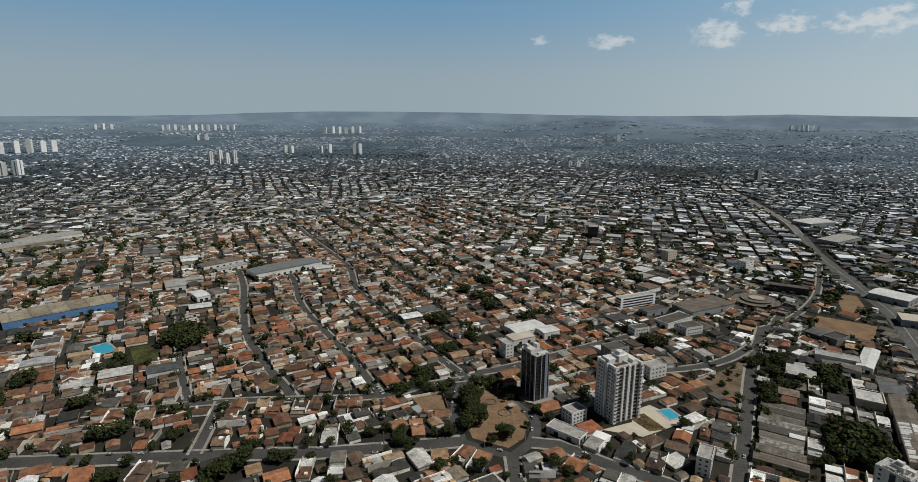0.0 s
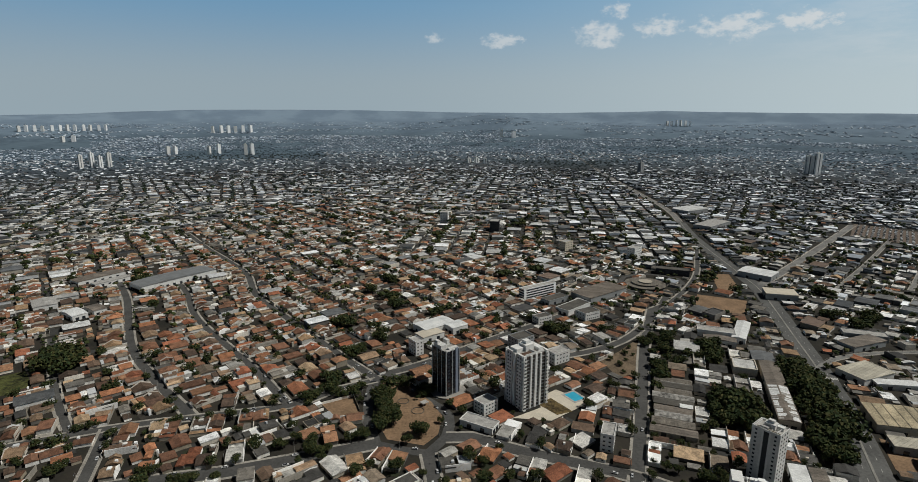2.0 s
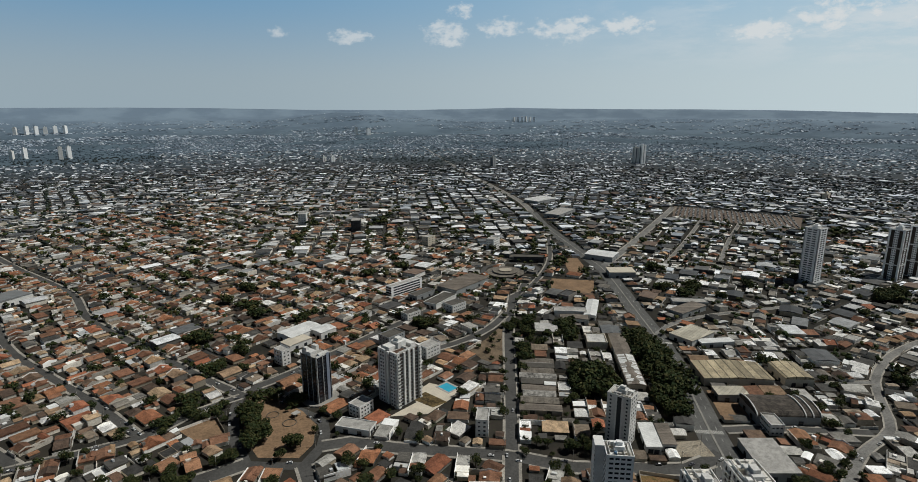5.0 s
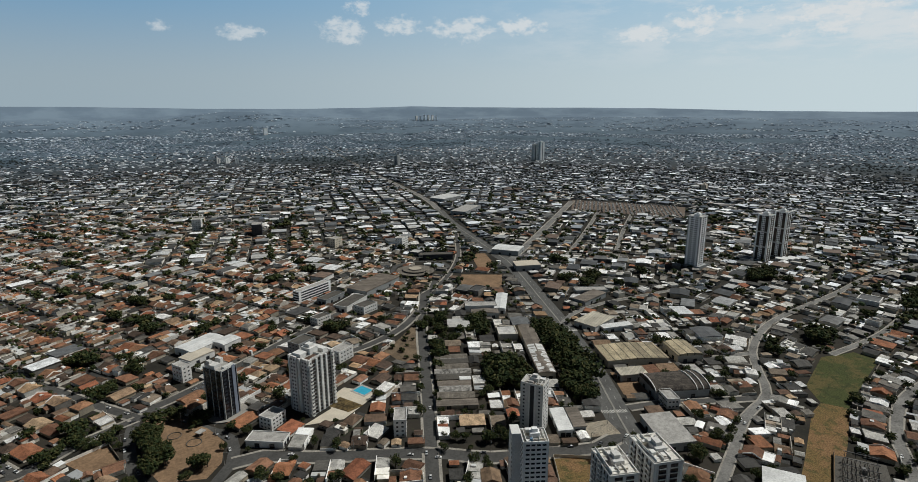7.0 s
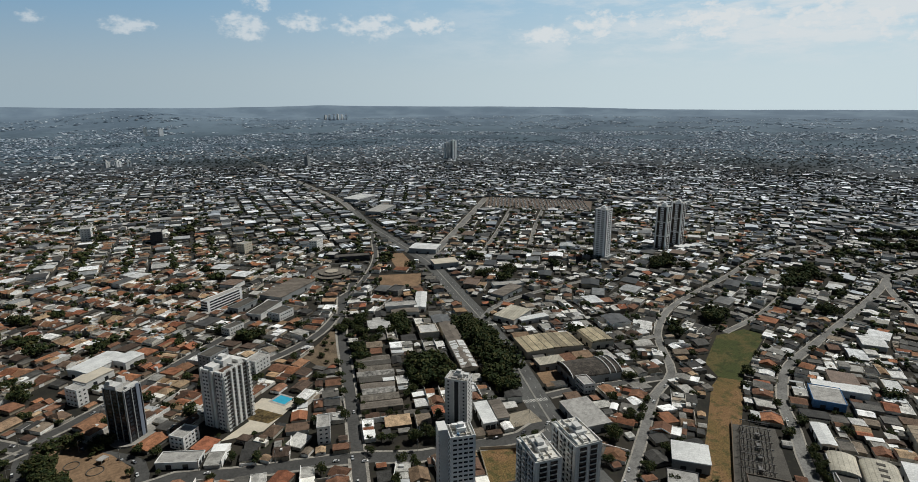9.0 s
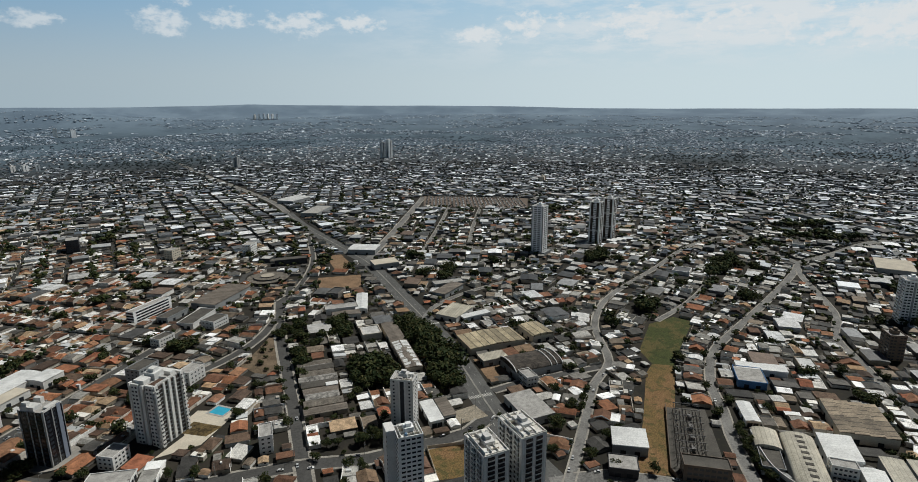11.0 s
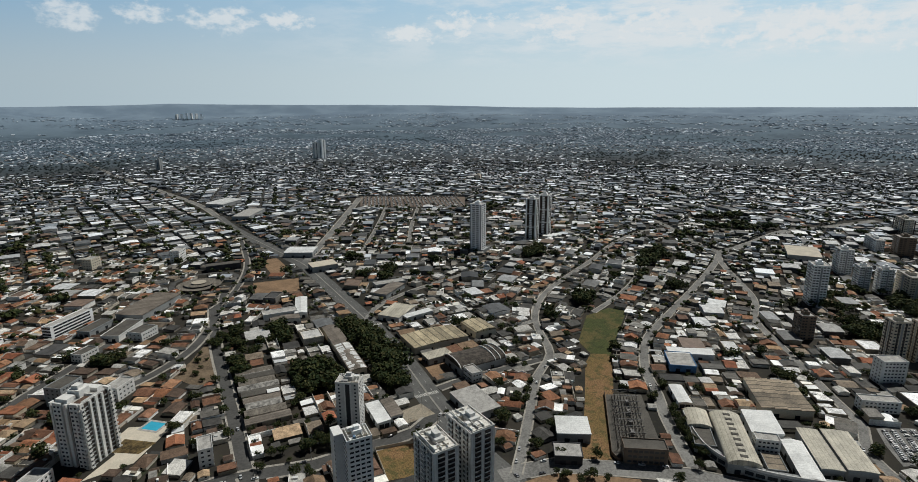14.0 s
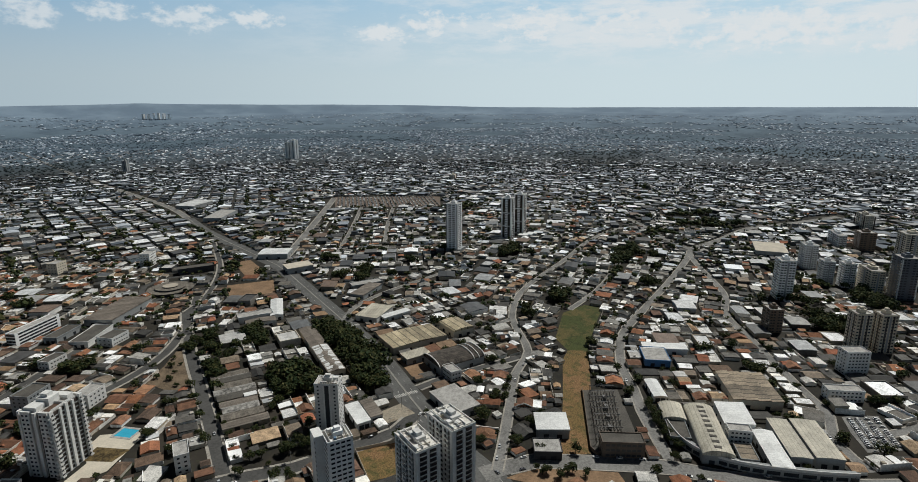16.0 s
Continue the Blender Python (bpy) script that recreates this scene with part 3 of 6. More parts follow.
road([(-313, 601), (-249, 473), (-207, 403)], 6)
road([(31, 463), (64, 477), (143, 523), (219, 565), (329, 630), (391, 660)], 9, "asphalt street behind the dark tower")
road([(155, 461), (174, 467), (218, 472), (269, 493), (326, 542), (388, 613)], 8)
road([(155, 247), (160, 257), (177, 286), (205, 335), (245, 406), (287, 481), (346, 574)], 9, "straight grey street lined with small trees")
road([(346, 574), (398, 607), (483, 696), (575, 836)], 6)
road([(350, 664), (376, 705), (416, 712), (446, 684), (438, 656)], 7, "curved lane round the market hall")
road([(335, 247), (359, 238), (393, 219), (429, 199)], 7)
road([(378, 314), (408, 295), (454, 268), (511, 245)], 7)
road([(416, 401), (446, 416), (499, 421), (562, 412), (650, 396)], 7)
road([(257, 137), (293, 149), (351, 170), (397, 187), (446, 196), (490, 228), (533, 253), (616, 274), (776, 276), (901, 281), (1016, 266), (1075, 224)], 8)
road([(328, 42), (344, 51), (365, 63), (392, 78), (424, 92), (463, 112), (527, 128), (602, 126), (724, 120), (852, 117), (926, 121)], 9, "pale winding street past the warehouses")
road([(926, 121), (1018, 88), (1149, 48), (1237, -19), (1357, -102)], 12, "pale curving avenue")
road([(926, 121), (980, 169), (1054, 214), (1136, 280)], 11)
road([(390, -66), (420, -47), (455, -46), (494, -27), (578, 12), (642, 42), (723, 53), (860, 107), (926, 121)], 8)
road([(264, 149), (293, 125), (305, 103), (316, 80), (331, 46), (336, 20), (345, -8), (361, -44), (384, -84)], 14, "street in front of the curved market facade")
road([(571, 199), (673, 192), (826, 204), (907, 208)], 7)
road([(628, 602), (778, 703), (960, 832)], 7)
road([(718, 578), (856, 676), (1020, 784)], 7)
road([(431, -65), (456, -90), (491, -120)], 8)


FINE = [[a + (b - a) * t / 5 for a, b in zip(r[0], r[0][1:]) for t in range(5)] for r in ROADS]
for n, (v, f) in enumerate(PAVE):                     # the pavements stop where streets cross
    keep = []
    for face in f:
        mid = sum((Vector(v[i][:2]) for i in face), Vector((0, 0))) / len(face)
        gap = sorted(min((mid - c).length - r[1] / 2 for c in FINE[j]) for j, r in enumerate(ROADS))
        if gap[0] > -1.0 and gap[1] > 1.2:
            keep.append(face)
    if keep:
        tagged(mesh_object("pavement", v, keep, M["sidewalk"]), "pale worn concrete pavement along the street", "pavement", "", "structure")

# ---------------------------------------------------------------- towers and halls


def window_mesh(name, w, h, frame_material=None):
    """A window pane with a sill, lying on the x-z plane and facing -y."""
    return mesh_of(name, boxes((-w / 2, -0.06, 0, w / 2, 0.02, h)), M["glass"])


PANES = {}


def pane(w, h):
    key = (round(w, 1), round(h, 1))
    if key not in PANES:
        PANES[key] = window_mesh("window", *key)
    return PANES[key]


def twin_pane(w, h):
    """Two panes with a pier of wall between them."""
    key = (round(w), round(h, 1), "twin")
    if key not in PANES:
        PANES[key] = mesh_of("window", boxes((-w / 2, -.06, 0, -w * .1, .02, h), (w * .1, -.06, 0, w / 2, .02, h), (-w * .1, -.05, h * .44, w * .1, .01, h * .56)), M["glass"])
    return PANES[key]


def face_pose(side, w, d, u, z, out=0.0):
    """The pose on a box's side (0 front -y, 1 right +x, 2 back +y, 3 left -x), u along it."""
    if side == 0:
        return pose(u, -d / 2 - out, z, 0, 0, 0)
    if side == 1:
        return pose(w / 2 + out, u, z, 0, 0, 90)
    if side == 2:
        return pose(-u, d / 2 + out, z, 0, 0, 180)
    return pose(-w / 2 - out, -u, z, 0, 0, 270)


def facing(ob, sides=(0, 1, 2, 3)):
    """The sides of a building that look over the town's centre; the backs are blank party walls."""
    m = ob.matrix_basis
    inward = m.to_3x3().transposed() @ -Vector((m.translation.x, m.translation.y, 0))
    out = (Vector((0, -1, 0)), Vector((1, 0, 0)), Vector((0, 1, 0)), Vector((-1, 0, 0)))
    return [s for s in sides if out[s].dot(inward) > 0]


def windows(parent, w, d, floors, step, first, cols, size, sides=(0, 1, 2, 3), skip=(), out=0.0, span=0.86):
    """Rows of windows on the sides of a box; cols: how many on the x sides and on the y sides."""
    for side in facing(parent, sides):
        n, wide = (cols[0], w) if side in (0, 2) else (cols[1], d)
        for f in range(floors):
            for c in range(n):
                if (side, c) in skip:
                    continue
                u = (c + 0.5 - n / 2) * wide * span / n
                shared("window", pane(*size), parent, face_pose(side, w, d, u, first + f * step, out))


def tower(name, label, x, y, yaw, w, d, h, floors, cols, size, wall="white", lift=True, far=False, category="tower", trims=(), span=0.86, roof="concrete"):
    """A flat-roofed block of flats: body, parapet roof, lift house, windows; trims: (side, u, width, material) bands up a side."""
    px, py, pz, s = [float(a) for a in lay(x, y)]
    top = thing(name, Matrix.Translation((px, py, pz)) @ pose(0, 0, 0, 0, 0, yaw) @ Matrix.Scale(1, 4), label, category)
    top.scale = (s, s, s)
    occupy(x, y, radians(yaw), w + 7, d + 7)
    part("body", boxes((-w / 2, -d / 2, -0.5, w / 2, d / 2, h)), M[wall], top)
    t = 0.25
    part("parapet", boxes((-w / 2 - .1, -d / 2 - .1, h, w / 2 + .1, -d / 2 + t, h + 1.0), (-w / 2 - .1, d / 2 - t, h, w / 2 + .1, d / 2 + .1, h + 1.0),
                          (-w / 2 - .1, -d / 2 + t, h, -w / 2 + t, d / 2 - t, h + 1.0), (w / 2 - t, -d / 2 + t, h, w / 2 + .1, d / 2 - t, h + 1.0)), M[wall], top)
    part("roof", boxes((-w / 2 + t, -d / 2 + t, h, w / 2 - t, d / 2 - t, h + 0.2)), M[roof], top)
    if lift:
        cabin = part("lift_house", boxes((-w * .18, -d * .2, h + .2, w * .2, d * .22, h + 3.6)), M[wall], top)
        part("tank_room", boxes((-w * .1, -d * .1, h + 3.6, w * .12, d * .1, h + 5.6)), M[wall], cabin)
    for side, u, wide, material in trims:
        b = boxes((-wide / 2, -0.05, 1.5, wide / 2, 0.1, h - 0.5))
        part("facade_band", b, M[material], top).matrix_basis = face_pose(side, w, d, u, 0)
    step = h / floors
    if far and math.hypot(x, y) > 1500:
        pass
    elif far:
        for side in facing(top):
            wide = w if side in (0, 2) else d
            if wall in ("white", "brightwhite", "cream", "lightgrey") and floors < 20:
                rec = part("recess_band", boxes((-wide * .06, -.04, 2.0, wide * .06, .08, h - 1.0)), M["greywall"], top)
                rec.matrix_basis = face_pose(side, w, d, 0, 0)
            for f in range(floors):
                for u in ((-wide * .27, wide * .27) if floors < 20 else (0,)):
                    shared("window", twin_pane(wide * (.34 if floors < 20 else .24 if floors < 25 else .56), step * .45), top, face_pose(side, w, d, u, f * step + step * .3))
    else:
        skip = [(sd, c) for sd, u, wd, _ in trims for c in range(10)
                if c < (cols[0] if sd in (0, 2) else cols[1]) and
                abs((c + 0.5 - (cols[0] if sd in (0, 2) else cols[1]) / 2) * (w if sd in (0, 2) else d) * span / (cols[0] if sd in (0, 2) else cols[1]) - u) < wd / 2 + size[0] / 2]
        windows(top, w, d, floors, step, step * 0.35, cols, size, skip=skip, span=span)
    return top


def white_tower():
    """The tall white block: a dark core, white piers and wings round it, stacks of balconies between."""
    x, y, yaw, h, fl = 134.2, 392.6, 24, 44.6, 15
    top = thing("apartment_tower", pose(x, y, 0, 0, 0, yaw), "tall white apartment tower with dark recesses and rows of small balconies", "tower")
    occupy(x, y, radians(yaw), 36, 34)
    w, d = 26.2, 22.5
    part("core", boxes((-w * .44, -d * .45, -.5, w * .44, d * .45, h - .6)), M["darkbrown"], top, "dark brown recessed core")
    for x0, x1, lift in ((-.5, -.39, 1.6), (-.21, -.15, .4), (-.03, .05, 1.2), (.17, .23, .4), (.40, .5, 1.6)):       # piers of the broad sides
        part("pier", boxes((x0 * w, -d / 2, -.5, x1 * w, -d * .44, h + lift), (x0 * w, d * .44, -.5, x1 * w, d / 2, h + lift)), M["white"], top)
    for y0, y1, lift in ((-.40, -.14, 1.4), (-.04, .06, .6), (.13, .40, 1.4)):                                           # wings of the narrow sides
        part("wing", boxes((-w / 2, y0 * d, -.5, -w * .43, y1 * d, h + lift), (w * .43, y0 * d, -.5, w / 2, y1 * d, h + lift)), M["white"], top)
    part("roof", boxes((-w * .44, -d * .41, h - .6, w * .44, d * .41, h + .2)), M["concrete"], top)
    part("lift_house", boxes((-w * .12, -d * .1, h + .2, w * .2, d * .3, h + 5.2), (-w * .05, 0, h + 5.2, w * .13, d * .22, h + 7.6)), M["white"], top)
    part("penthouse", boxes((-w * .42, -d * .02, h + .2, -w * .16, d * .36, h + 3.2)), M["white"], top)
    part("penthouse", boxes((w * .24, -d * .3, h + .2, w * .42, d * .1, h + 2.8)), M["white"], top)
    part("roof_terrace", boxes((-w * .38, -d * .38, h + .2, -w * .02, -d * .14, h + .5)), M["red"], top, "red tiled roof terrace")
    part("terrace_wall", boxes((-w * .36, -d * .40, h + .2, w * .36, -d * .385, h + 1.5), (w * .02, -d * .38, h + .2, w * .035, -d * .02, h + 1.7)), M["white"], top)
    step = h / fl
    tray = mesh_of("balcony", boxes((-1.5, -1.0, 0, 1.5, 0, .14), (-1.5, -1.0, .14, 1.5, -.92, .55)), M["greywall"])
    box = mesh_of("balcony", boxes((-1.3, -1.25, 0, 1.3, 0, .15), (-1.3, -1.25, .15, 1.3, -1.14, 1.05), (-1.3, -1.14, .15, -1.2, 0, 1.05), (1.2, -1.14, .15, 1.3, 0, 1.05)), M["white"])
    for f in range(fl):
        z = f * step + step * .34
        for side in facing(top):
            if side in (0, 2):
                for u in (-.30, -.09, .11, .315):
                    shared("balcony", tray, top, face_pose(side, w, d * .9, u * w, f * step + .1))
                for u in (-.43, .435):
                    shared("window", pane(1.5, 1.2), top, face_pose(side, w, d, u * w, z))
            else:
                for u in (-.33, -.21, .20, .33):
                    shared("window", pane(1.5, 1.3), top, face_pose(side, w, d, u * d, z))
        shared("balcony", box, top, face_pose(0, w, d, -w * .45, f * step + .1))
        shared("balcony", box, top, face_pose(0, w, d, w * .45, f * step + .1))
        shared("balcony", box, top, face_pose(3, w, d, d * .44, f * step + .1))


def dark_tower():
    """The dark block with pale corner panels and a broken crown."""
    x, y, yaw, h = 72.7, 420, 30, 40.0
    top = thing("office_tower", pose(x, y, 0, 0, 0, yaw), "black glass tower with pale vertical strips and a stepped white crown", "tower")
    occupy(x, y, radians(yaw), 27, 29)
    w, d = 14.0, 18.5
    part("body", boxes((-w / 2, -d / 2, -.5, w / 2, d / 2, h)), M["black"], top)
    part("corner_panel", boxes((w * .20, -d / 2 - .35, -.5, w * .40, -d / 2 + .1, h + 1.5)), M["bluegrey"], top, "pale blue-grey corner panel")
    for u0, u1, m in ((-w / 2 - .15, -w * .46, "greywall"), (-w * .08, -w * .03, "greywall")):
        part("fin", boxes((u0, -d / 2 - .3, -.5, u1, -d / 2 + .1, h + 1.0), (u0, d / 2 - .1, -.5, u1, d / 2 + .3, h + 1.0)), M[m], top)
    for v0, v1, m in ((-d / 2 - .15, -d * .45, "greywall"), (d * .46, d / 2 + .15, "greywall"), (-d * .20, -d * .16, "greywall"), (d * .1, d * .14, "greywall")):
        part("fin", boxes((-w / 2 - .3, v0, -.5, -w / 2 + .1, v1, h + 1.0), (w / 2 - .1, v0, -.5, w / 2 + .3, v1, h + 1.0)), M[m], top)
    part("crown", boxes((-w * .45, -d * .1, h, w * .0, d * .45, h + 3.0), (-w * .2, -d * .45, h, w * .45, -d * .28, h + 1.8), (-w * .5, -d * .5, h, w * .5, -d * .46, h + 1.3),
                        (w * .2, d * .1, h, w * .4, d * .4, h + 4.6), (-w * .4, d * .2, h + 3, -w * .2, d * .4, h + 5.4)), M["lightgrey"], top, "white stepped roof crown")
    part("roof", boxes((-w * .48, -d * .46, h, w * .48, d * .48, h + .25)), M["concrete"], top)
    bm = bmesh.new()
    bmesh.ops.create_cone(bm, cap_ends=True, segments=36, radius1=15.0, radius2=15.0, depth=1.3, matrix=Matrix.Translation((1.5, -1.5, .5)))
    part("podium", bm, M["kerb"], top, "round pale concrete plinth")
    fl = 13
    for f in range(fl):
        z = f * h / fl + 1.0
        for side in facing(top):
            wide = w if side in (0, 2) else d
            for u in (-wide * .30, wide * .02, wide * .30):
                shared("window", pane(2.4, 1.7), top, face_pose(side, w, d, u, z))


def roof_clutter(top, w, d, z, seed):
    """Penthouse walls, slabs and tanks on a flat roof terrace."""
    r = random.Random(seed)
    for k in range(4):                                   # low walls that part the terrace
        u = (k - 1.5) * w * .26 + r.uniform(-.6, .6)
        part("terrace_wall", boxes((u - .12, -d * .46, z, u + .12, d * .46, z + r.uniform(1.0, 1.7))), M["white"], top)
    for k in range(4):
        v = (k - 1.5) * d * .25 + r.uniform(-.8, .8)
        x0, x1 = sorted((r.uniform(-w * .46, 0), r.uniform(0, w * .46)))
        part("terrace_wall", boxes((x0, v - .12, z, x1, v + .12, z + r.uniform(.9, 1.5))), M["white" if k % 2 else "cream"], top)
    for i in range(6):
        a, b, c, e = r.uniform(-w * .44, w * .2), r.uniform(-d * .44, d * .25), r.uniform(2, w * .3), r.uniform(2, d * .2)
        part("roof_box", boxes((a, b, z, min(a + c, w * .46), min(b + e, d * .46), z + r.uniform(.25, 2.3))), M["white" if i % 3 else "concrete"], top)
    for k in range(2):
        bm = bmesh.new()
        bmesh.ops.create_cone(bm, cap_ends=True, segments=14, radius1=1.1, radius2=.95, depth=1.5, matrix=Matrix.Translation((w * (.25 - .4 * k), d * (.3 - .62 * k), z + .75)))
        part("water_tank", bm, M["tank"], top)


def near_blocks():
    c = tower("apartment_tower", "light grey apartment tower with a dark central stripe", 256, 270, -62, 17, 13, 37, 13, (5, 3), (1.3, 1.2), "lightgrey",
              trims=((0, 0.3, 3.0, "dark"), (0, 2.6, .9, "white"), (0, -2.0, .9, "white"), (2, 0, 2.2, "dark")))
    roof_clutter(c, 17, 13, 37.2, 3)
    d = tower("apartment_tower", "white apartment tower with rows of small dark windows", 203, 213, -31, 15, 14, 42, 14, (4, 4), (2.3, 1.2), "brightwhite")
    roof_clutter(d, 15, 14, 42.2, 5)
    part("wing", boxes((-13.0, 1.0, -.5, -7.52, 11.0, 43.5)), M["white"], d)
    windows(d, 26, 2, 14, 3.0, 1.0, (0, 1), (1.2, 1.1), sides=(3,))
    for x, y, yaw, h, w, l, seed in ((219, 167, -25, 45, 16, 24, 8), (243, 159, -23, 48, 17, 26, 9)):
        # flat darkbrown bands on side 3 paint the shade of deep recessed columns
        e = tower("apartment_tower", "tall pale apartment tower with balconies and a white roof terrace", x, y, yaw, w, l, h, 15, (4, 6), (2.0, 1.7), "lightgrey", roof="white",
                  trims=((3, -l * .16, 1.2, "white"), (3, l * .16, 1.2, "white"), (3, -l * .44, 1.4, "white"), (3, l * .44, 1.4, "white"), (3, -l * .23, 1.3, "darkbrown"), (3, l * .23, 1.3, "darkbrown"), (3, -l * .375, 1.1, "darkbrown"), (3, l * .375, 1.1, "darkbrown"),
                         (0, -w * .2, 4.4, "black"), (0, w * .2, 4.4, "black"), (0, 0, .9, "white"), (0, -w * .45, 1.2, "white"), (0, w * .45, 1.2, "white")), span=0.9)
        for x0, y0, x1, y1, up in ((-.46, -.47, .46, -.2, 1.25), (-.46, -.19, .1, .1, .8), (.12, -.19, .46, .1, 1.5), (-.46, .11, .46, .30, 1.0), (-.3, .31, .46, .47, 1.35)):
            part("roof_slab", boxes((x0 * w, y0 * l, h + .2, x1 * w, y1 * l, h + up)), M["pave_white"], e)
        roof_clutter(e, w, l, h + 1.1, seed)
        slab = mesh_of("balcony", boxes((-2.6, -1.2, 0, 2.6, 0, .2), (-2.6, -1.2, .2, 2.6, -1.1, 1.0)), M["white"])
        rail = mesh_of("balcony", boxes((-2.2, -.8, 0, 2.2, 0, .25), (-2.2, -.8, .25, 2.2, -.74, .55)), M["lightgrey"])
        for f in range(15):
            for u in (-l * .30, 0, l * .30):
                shared("balcony", slab, e, face_pose(3, w, l, u, f * h / 15 + .3))
            for u in (-w * .2, w * .2):
                shared("balcony", rail, e, face_pose(0, w, l, u, f * h / 15 + .3))


def hall(name, label, x, y, yaw, w, d, h, wall="cream", roof="tin", kind="gable", rise=1.5, category="warehouse", doors=2, over=0.4, lights=0):
    """A long low building: walls, a solid roof of the kind named (ridge along d), doors."""
    top = thing(name, pose(x, y, 0, 0, 0, yaw), label, category)
    occupy(x, y, radians(yaw), w + 2, d + 2)
    part("wall", boxes((-w / 2, -d / 2, -.3, w / 2, d / 2, h)), M[wall], top)
    a, b = w / 2 + over, d / 2 + over
    bm = bmesh.new()
    if kind == "flat":
        bm.free()
        bm = boxes((-a, -b, h, a, -b + .4, h + .9), (-a, b - .4, h, a, b, h + .9), (-a, -b + .4, h, -a + .4, b - .4, h + .9), (a - .4, -b + .4, h, a, b - .4, h + .9))
        part("parapet", bm, M[wall], top)
        bm = boxes((-a + .4, -b + .4, h, a - .4, b - .4, h + .3))
    else:
        if kind == "gable":
            prof = [(-a, h), (0, h + rise), (a, h)]
        elif kind == "shed":
            prof = [(-a, h + .3), (a, h + rise)]
        elif kind == "saw":
            n = max(2, round(w / 9))
            prof = []
            for i in range(n):
                u = -a + 2 * a * i / n
                prof += [(u, h + .2), (u + 2 * a / n - .05, h + rise)]
        else:
            prof = [(a * math.cos(math.pi * (1 - i / 14)), h + rise * math.sin(math.pi * i / 14)) for i in range(15)]
        n = len(prof)
        up = [bm.verts.new((u, v, z)) for v in (-b, b) for u, z in prof]
        lo = [bm.verts.new((u, v, h - .05)) for v in (-b, b) for u in (-a, a)]
        for i in range(n - 1):
            bm.faces.new((up[i], up[i + 1], up[n + i + 1], up[n + i]))
        bm.faces.new([lo[0], lo[1]] + up[:n][::-1])
        bm.faces.new([lo[3], lo[2]] + up[n:])
        bm.faces.new((lo[0], up[0], up[n], lo[2]))
        bm.faces.new((lo[1], lo[3], up[2 * n - 1], up[n - 1]))
        bm.faces.new((lo[1], lo[0], lo[2], lo[3]))
        bmesh.ops.remove_doubles(bm, verts=bm.verts[:], dist=0.001)
        bmesh.ops.recalc_face_normals(bm, faces=bm.faces[:])
    cover = part("roof", bm, M[roof], top)
    for k in range(doors):
        for side in facing(top):
            wide = w if side in (0, 2) else d
            shared("door", pane(3.6, 3.2), top, face_pose(side, w, d, (k + .5 - doors / 2) * wide * .8 / doors, 0.1))
    for k in range(lights):
        part("skylight", boxes((-a * .22, -b + 2 + (2 * b - 4) * (k + .2) / lights, h + rise - .25, a * .22, -b + 2 + (2 * b - 4) * (k + .62) / lights, h + rise + .25)), M["slabdark"], cover)
    return top


def block(name, label, x, y, yaw, w, d, h, floors, cols, wall="white", roof="concrete", size=(1.6, 1.2), category="building"):
    return tower(name, label, x, y, yaw, w, d, h, floors, cols, size, wall, lift=False, category=category, roof=roof)


PLOTS = []


def plot(name, label, pts, material, category, z=0.0, mark=True):
    """A flat patch of ground with a low edge, given by its corners."""
    PLOTS.append(name)
    z += 0.08 + 0.005 * len(PLOTS)
    n = len(pts)
    v = [(x, y, z) for x, y in pts] + [(x, y, -.05) for x, y in pts]
    f = [tuple(range(n))] + [(i + n, (i + 1) % n + n, (i + 1) % n, i) for i in range(n)]
    ob = mesh_object(name, v, f, M[material])
    me = ob.data
    bm = bmesh.new()
    bm.from_mesh(me)
    bmesh.ops.recalc_face_normals(bm, faces=bm.faces[:])
    bm.to_mesh(me)
    bm.free()
    tagged(ob, label, category, "", "structure")
    if mark:
        xs, ys = [p[0] for p in pts], [p[1] for p in pts]
        gx, gy = np.meshgrid(np.arange(min(xs), max(xs), 1.5), np.arange(min(ys), max(ys), 1.5))
        inside = np.zeros(gx.shape, bool)
        for i in range(n):
            (x0, y0), (x1, y1) = pts[i], pts[(i + 1) % n]
            cross = ((y0 > gy) != (y1 > gy)) & (gx < (x1 - x0) * (gy - y0) / ((y1 - y0) or 1e-9) + x0)
            inside ^= cross
        i, j, ok = cells(gx[inside], gy[inside])
        taken[i[ok], j[ok]] = True
    return ob


white_tower()
dark_tower()
near_blocks()

# open plots
plot("park", "bare reddish earth park inside the roundabout", [(18, 440), (31, 453), (41, 437), (58, 405), (64, 381), (57, 357), (45, 345), (20, 357), (14, 382), (14, 416)], "earth", "park")
plot("green_strip", "strip of green and dry grass between back yards", [(595, 189), (594, 168), (531, 158), (494, 151), (475, 147), (467, 164), (487, 184), (558, 202)], "meadow", "grass strip")
plot("dry_strip", "long strip of dry yellow grass with bare earth", [(475, 147), (426, 129), (320, 95), (306, 112), (377, 136), (445, 161), (467, 164)], "scrub", "grass strip")
plot("gravel_yard", "grey gravel yard of the electrical substation", [(400, 127), (416, 103), (358, 74), (320, 91), (324, 97)], "slabdark", "yard")
plot("parking_lot", "grey asphalt parking lot full of cars", [(458, -54), (466, -62), (473, -78), (430, -88), (414, -66), (437, -58)], "asphalt", "parking lot")
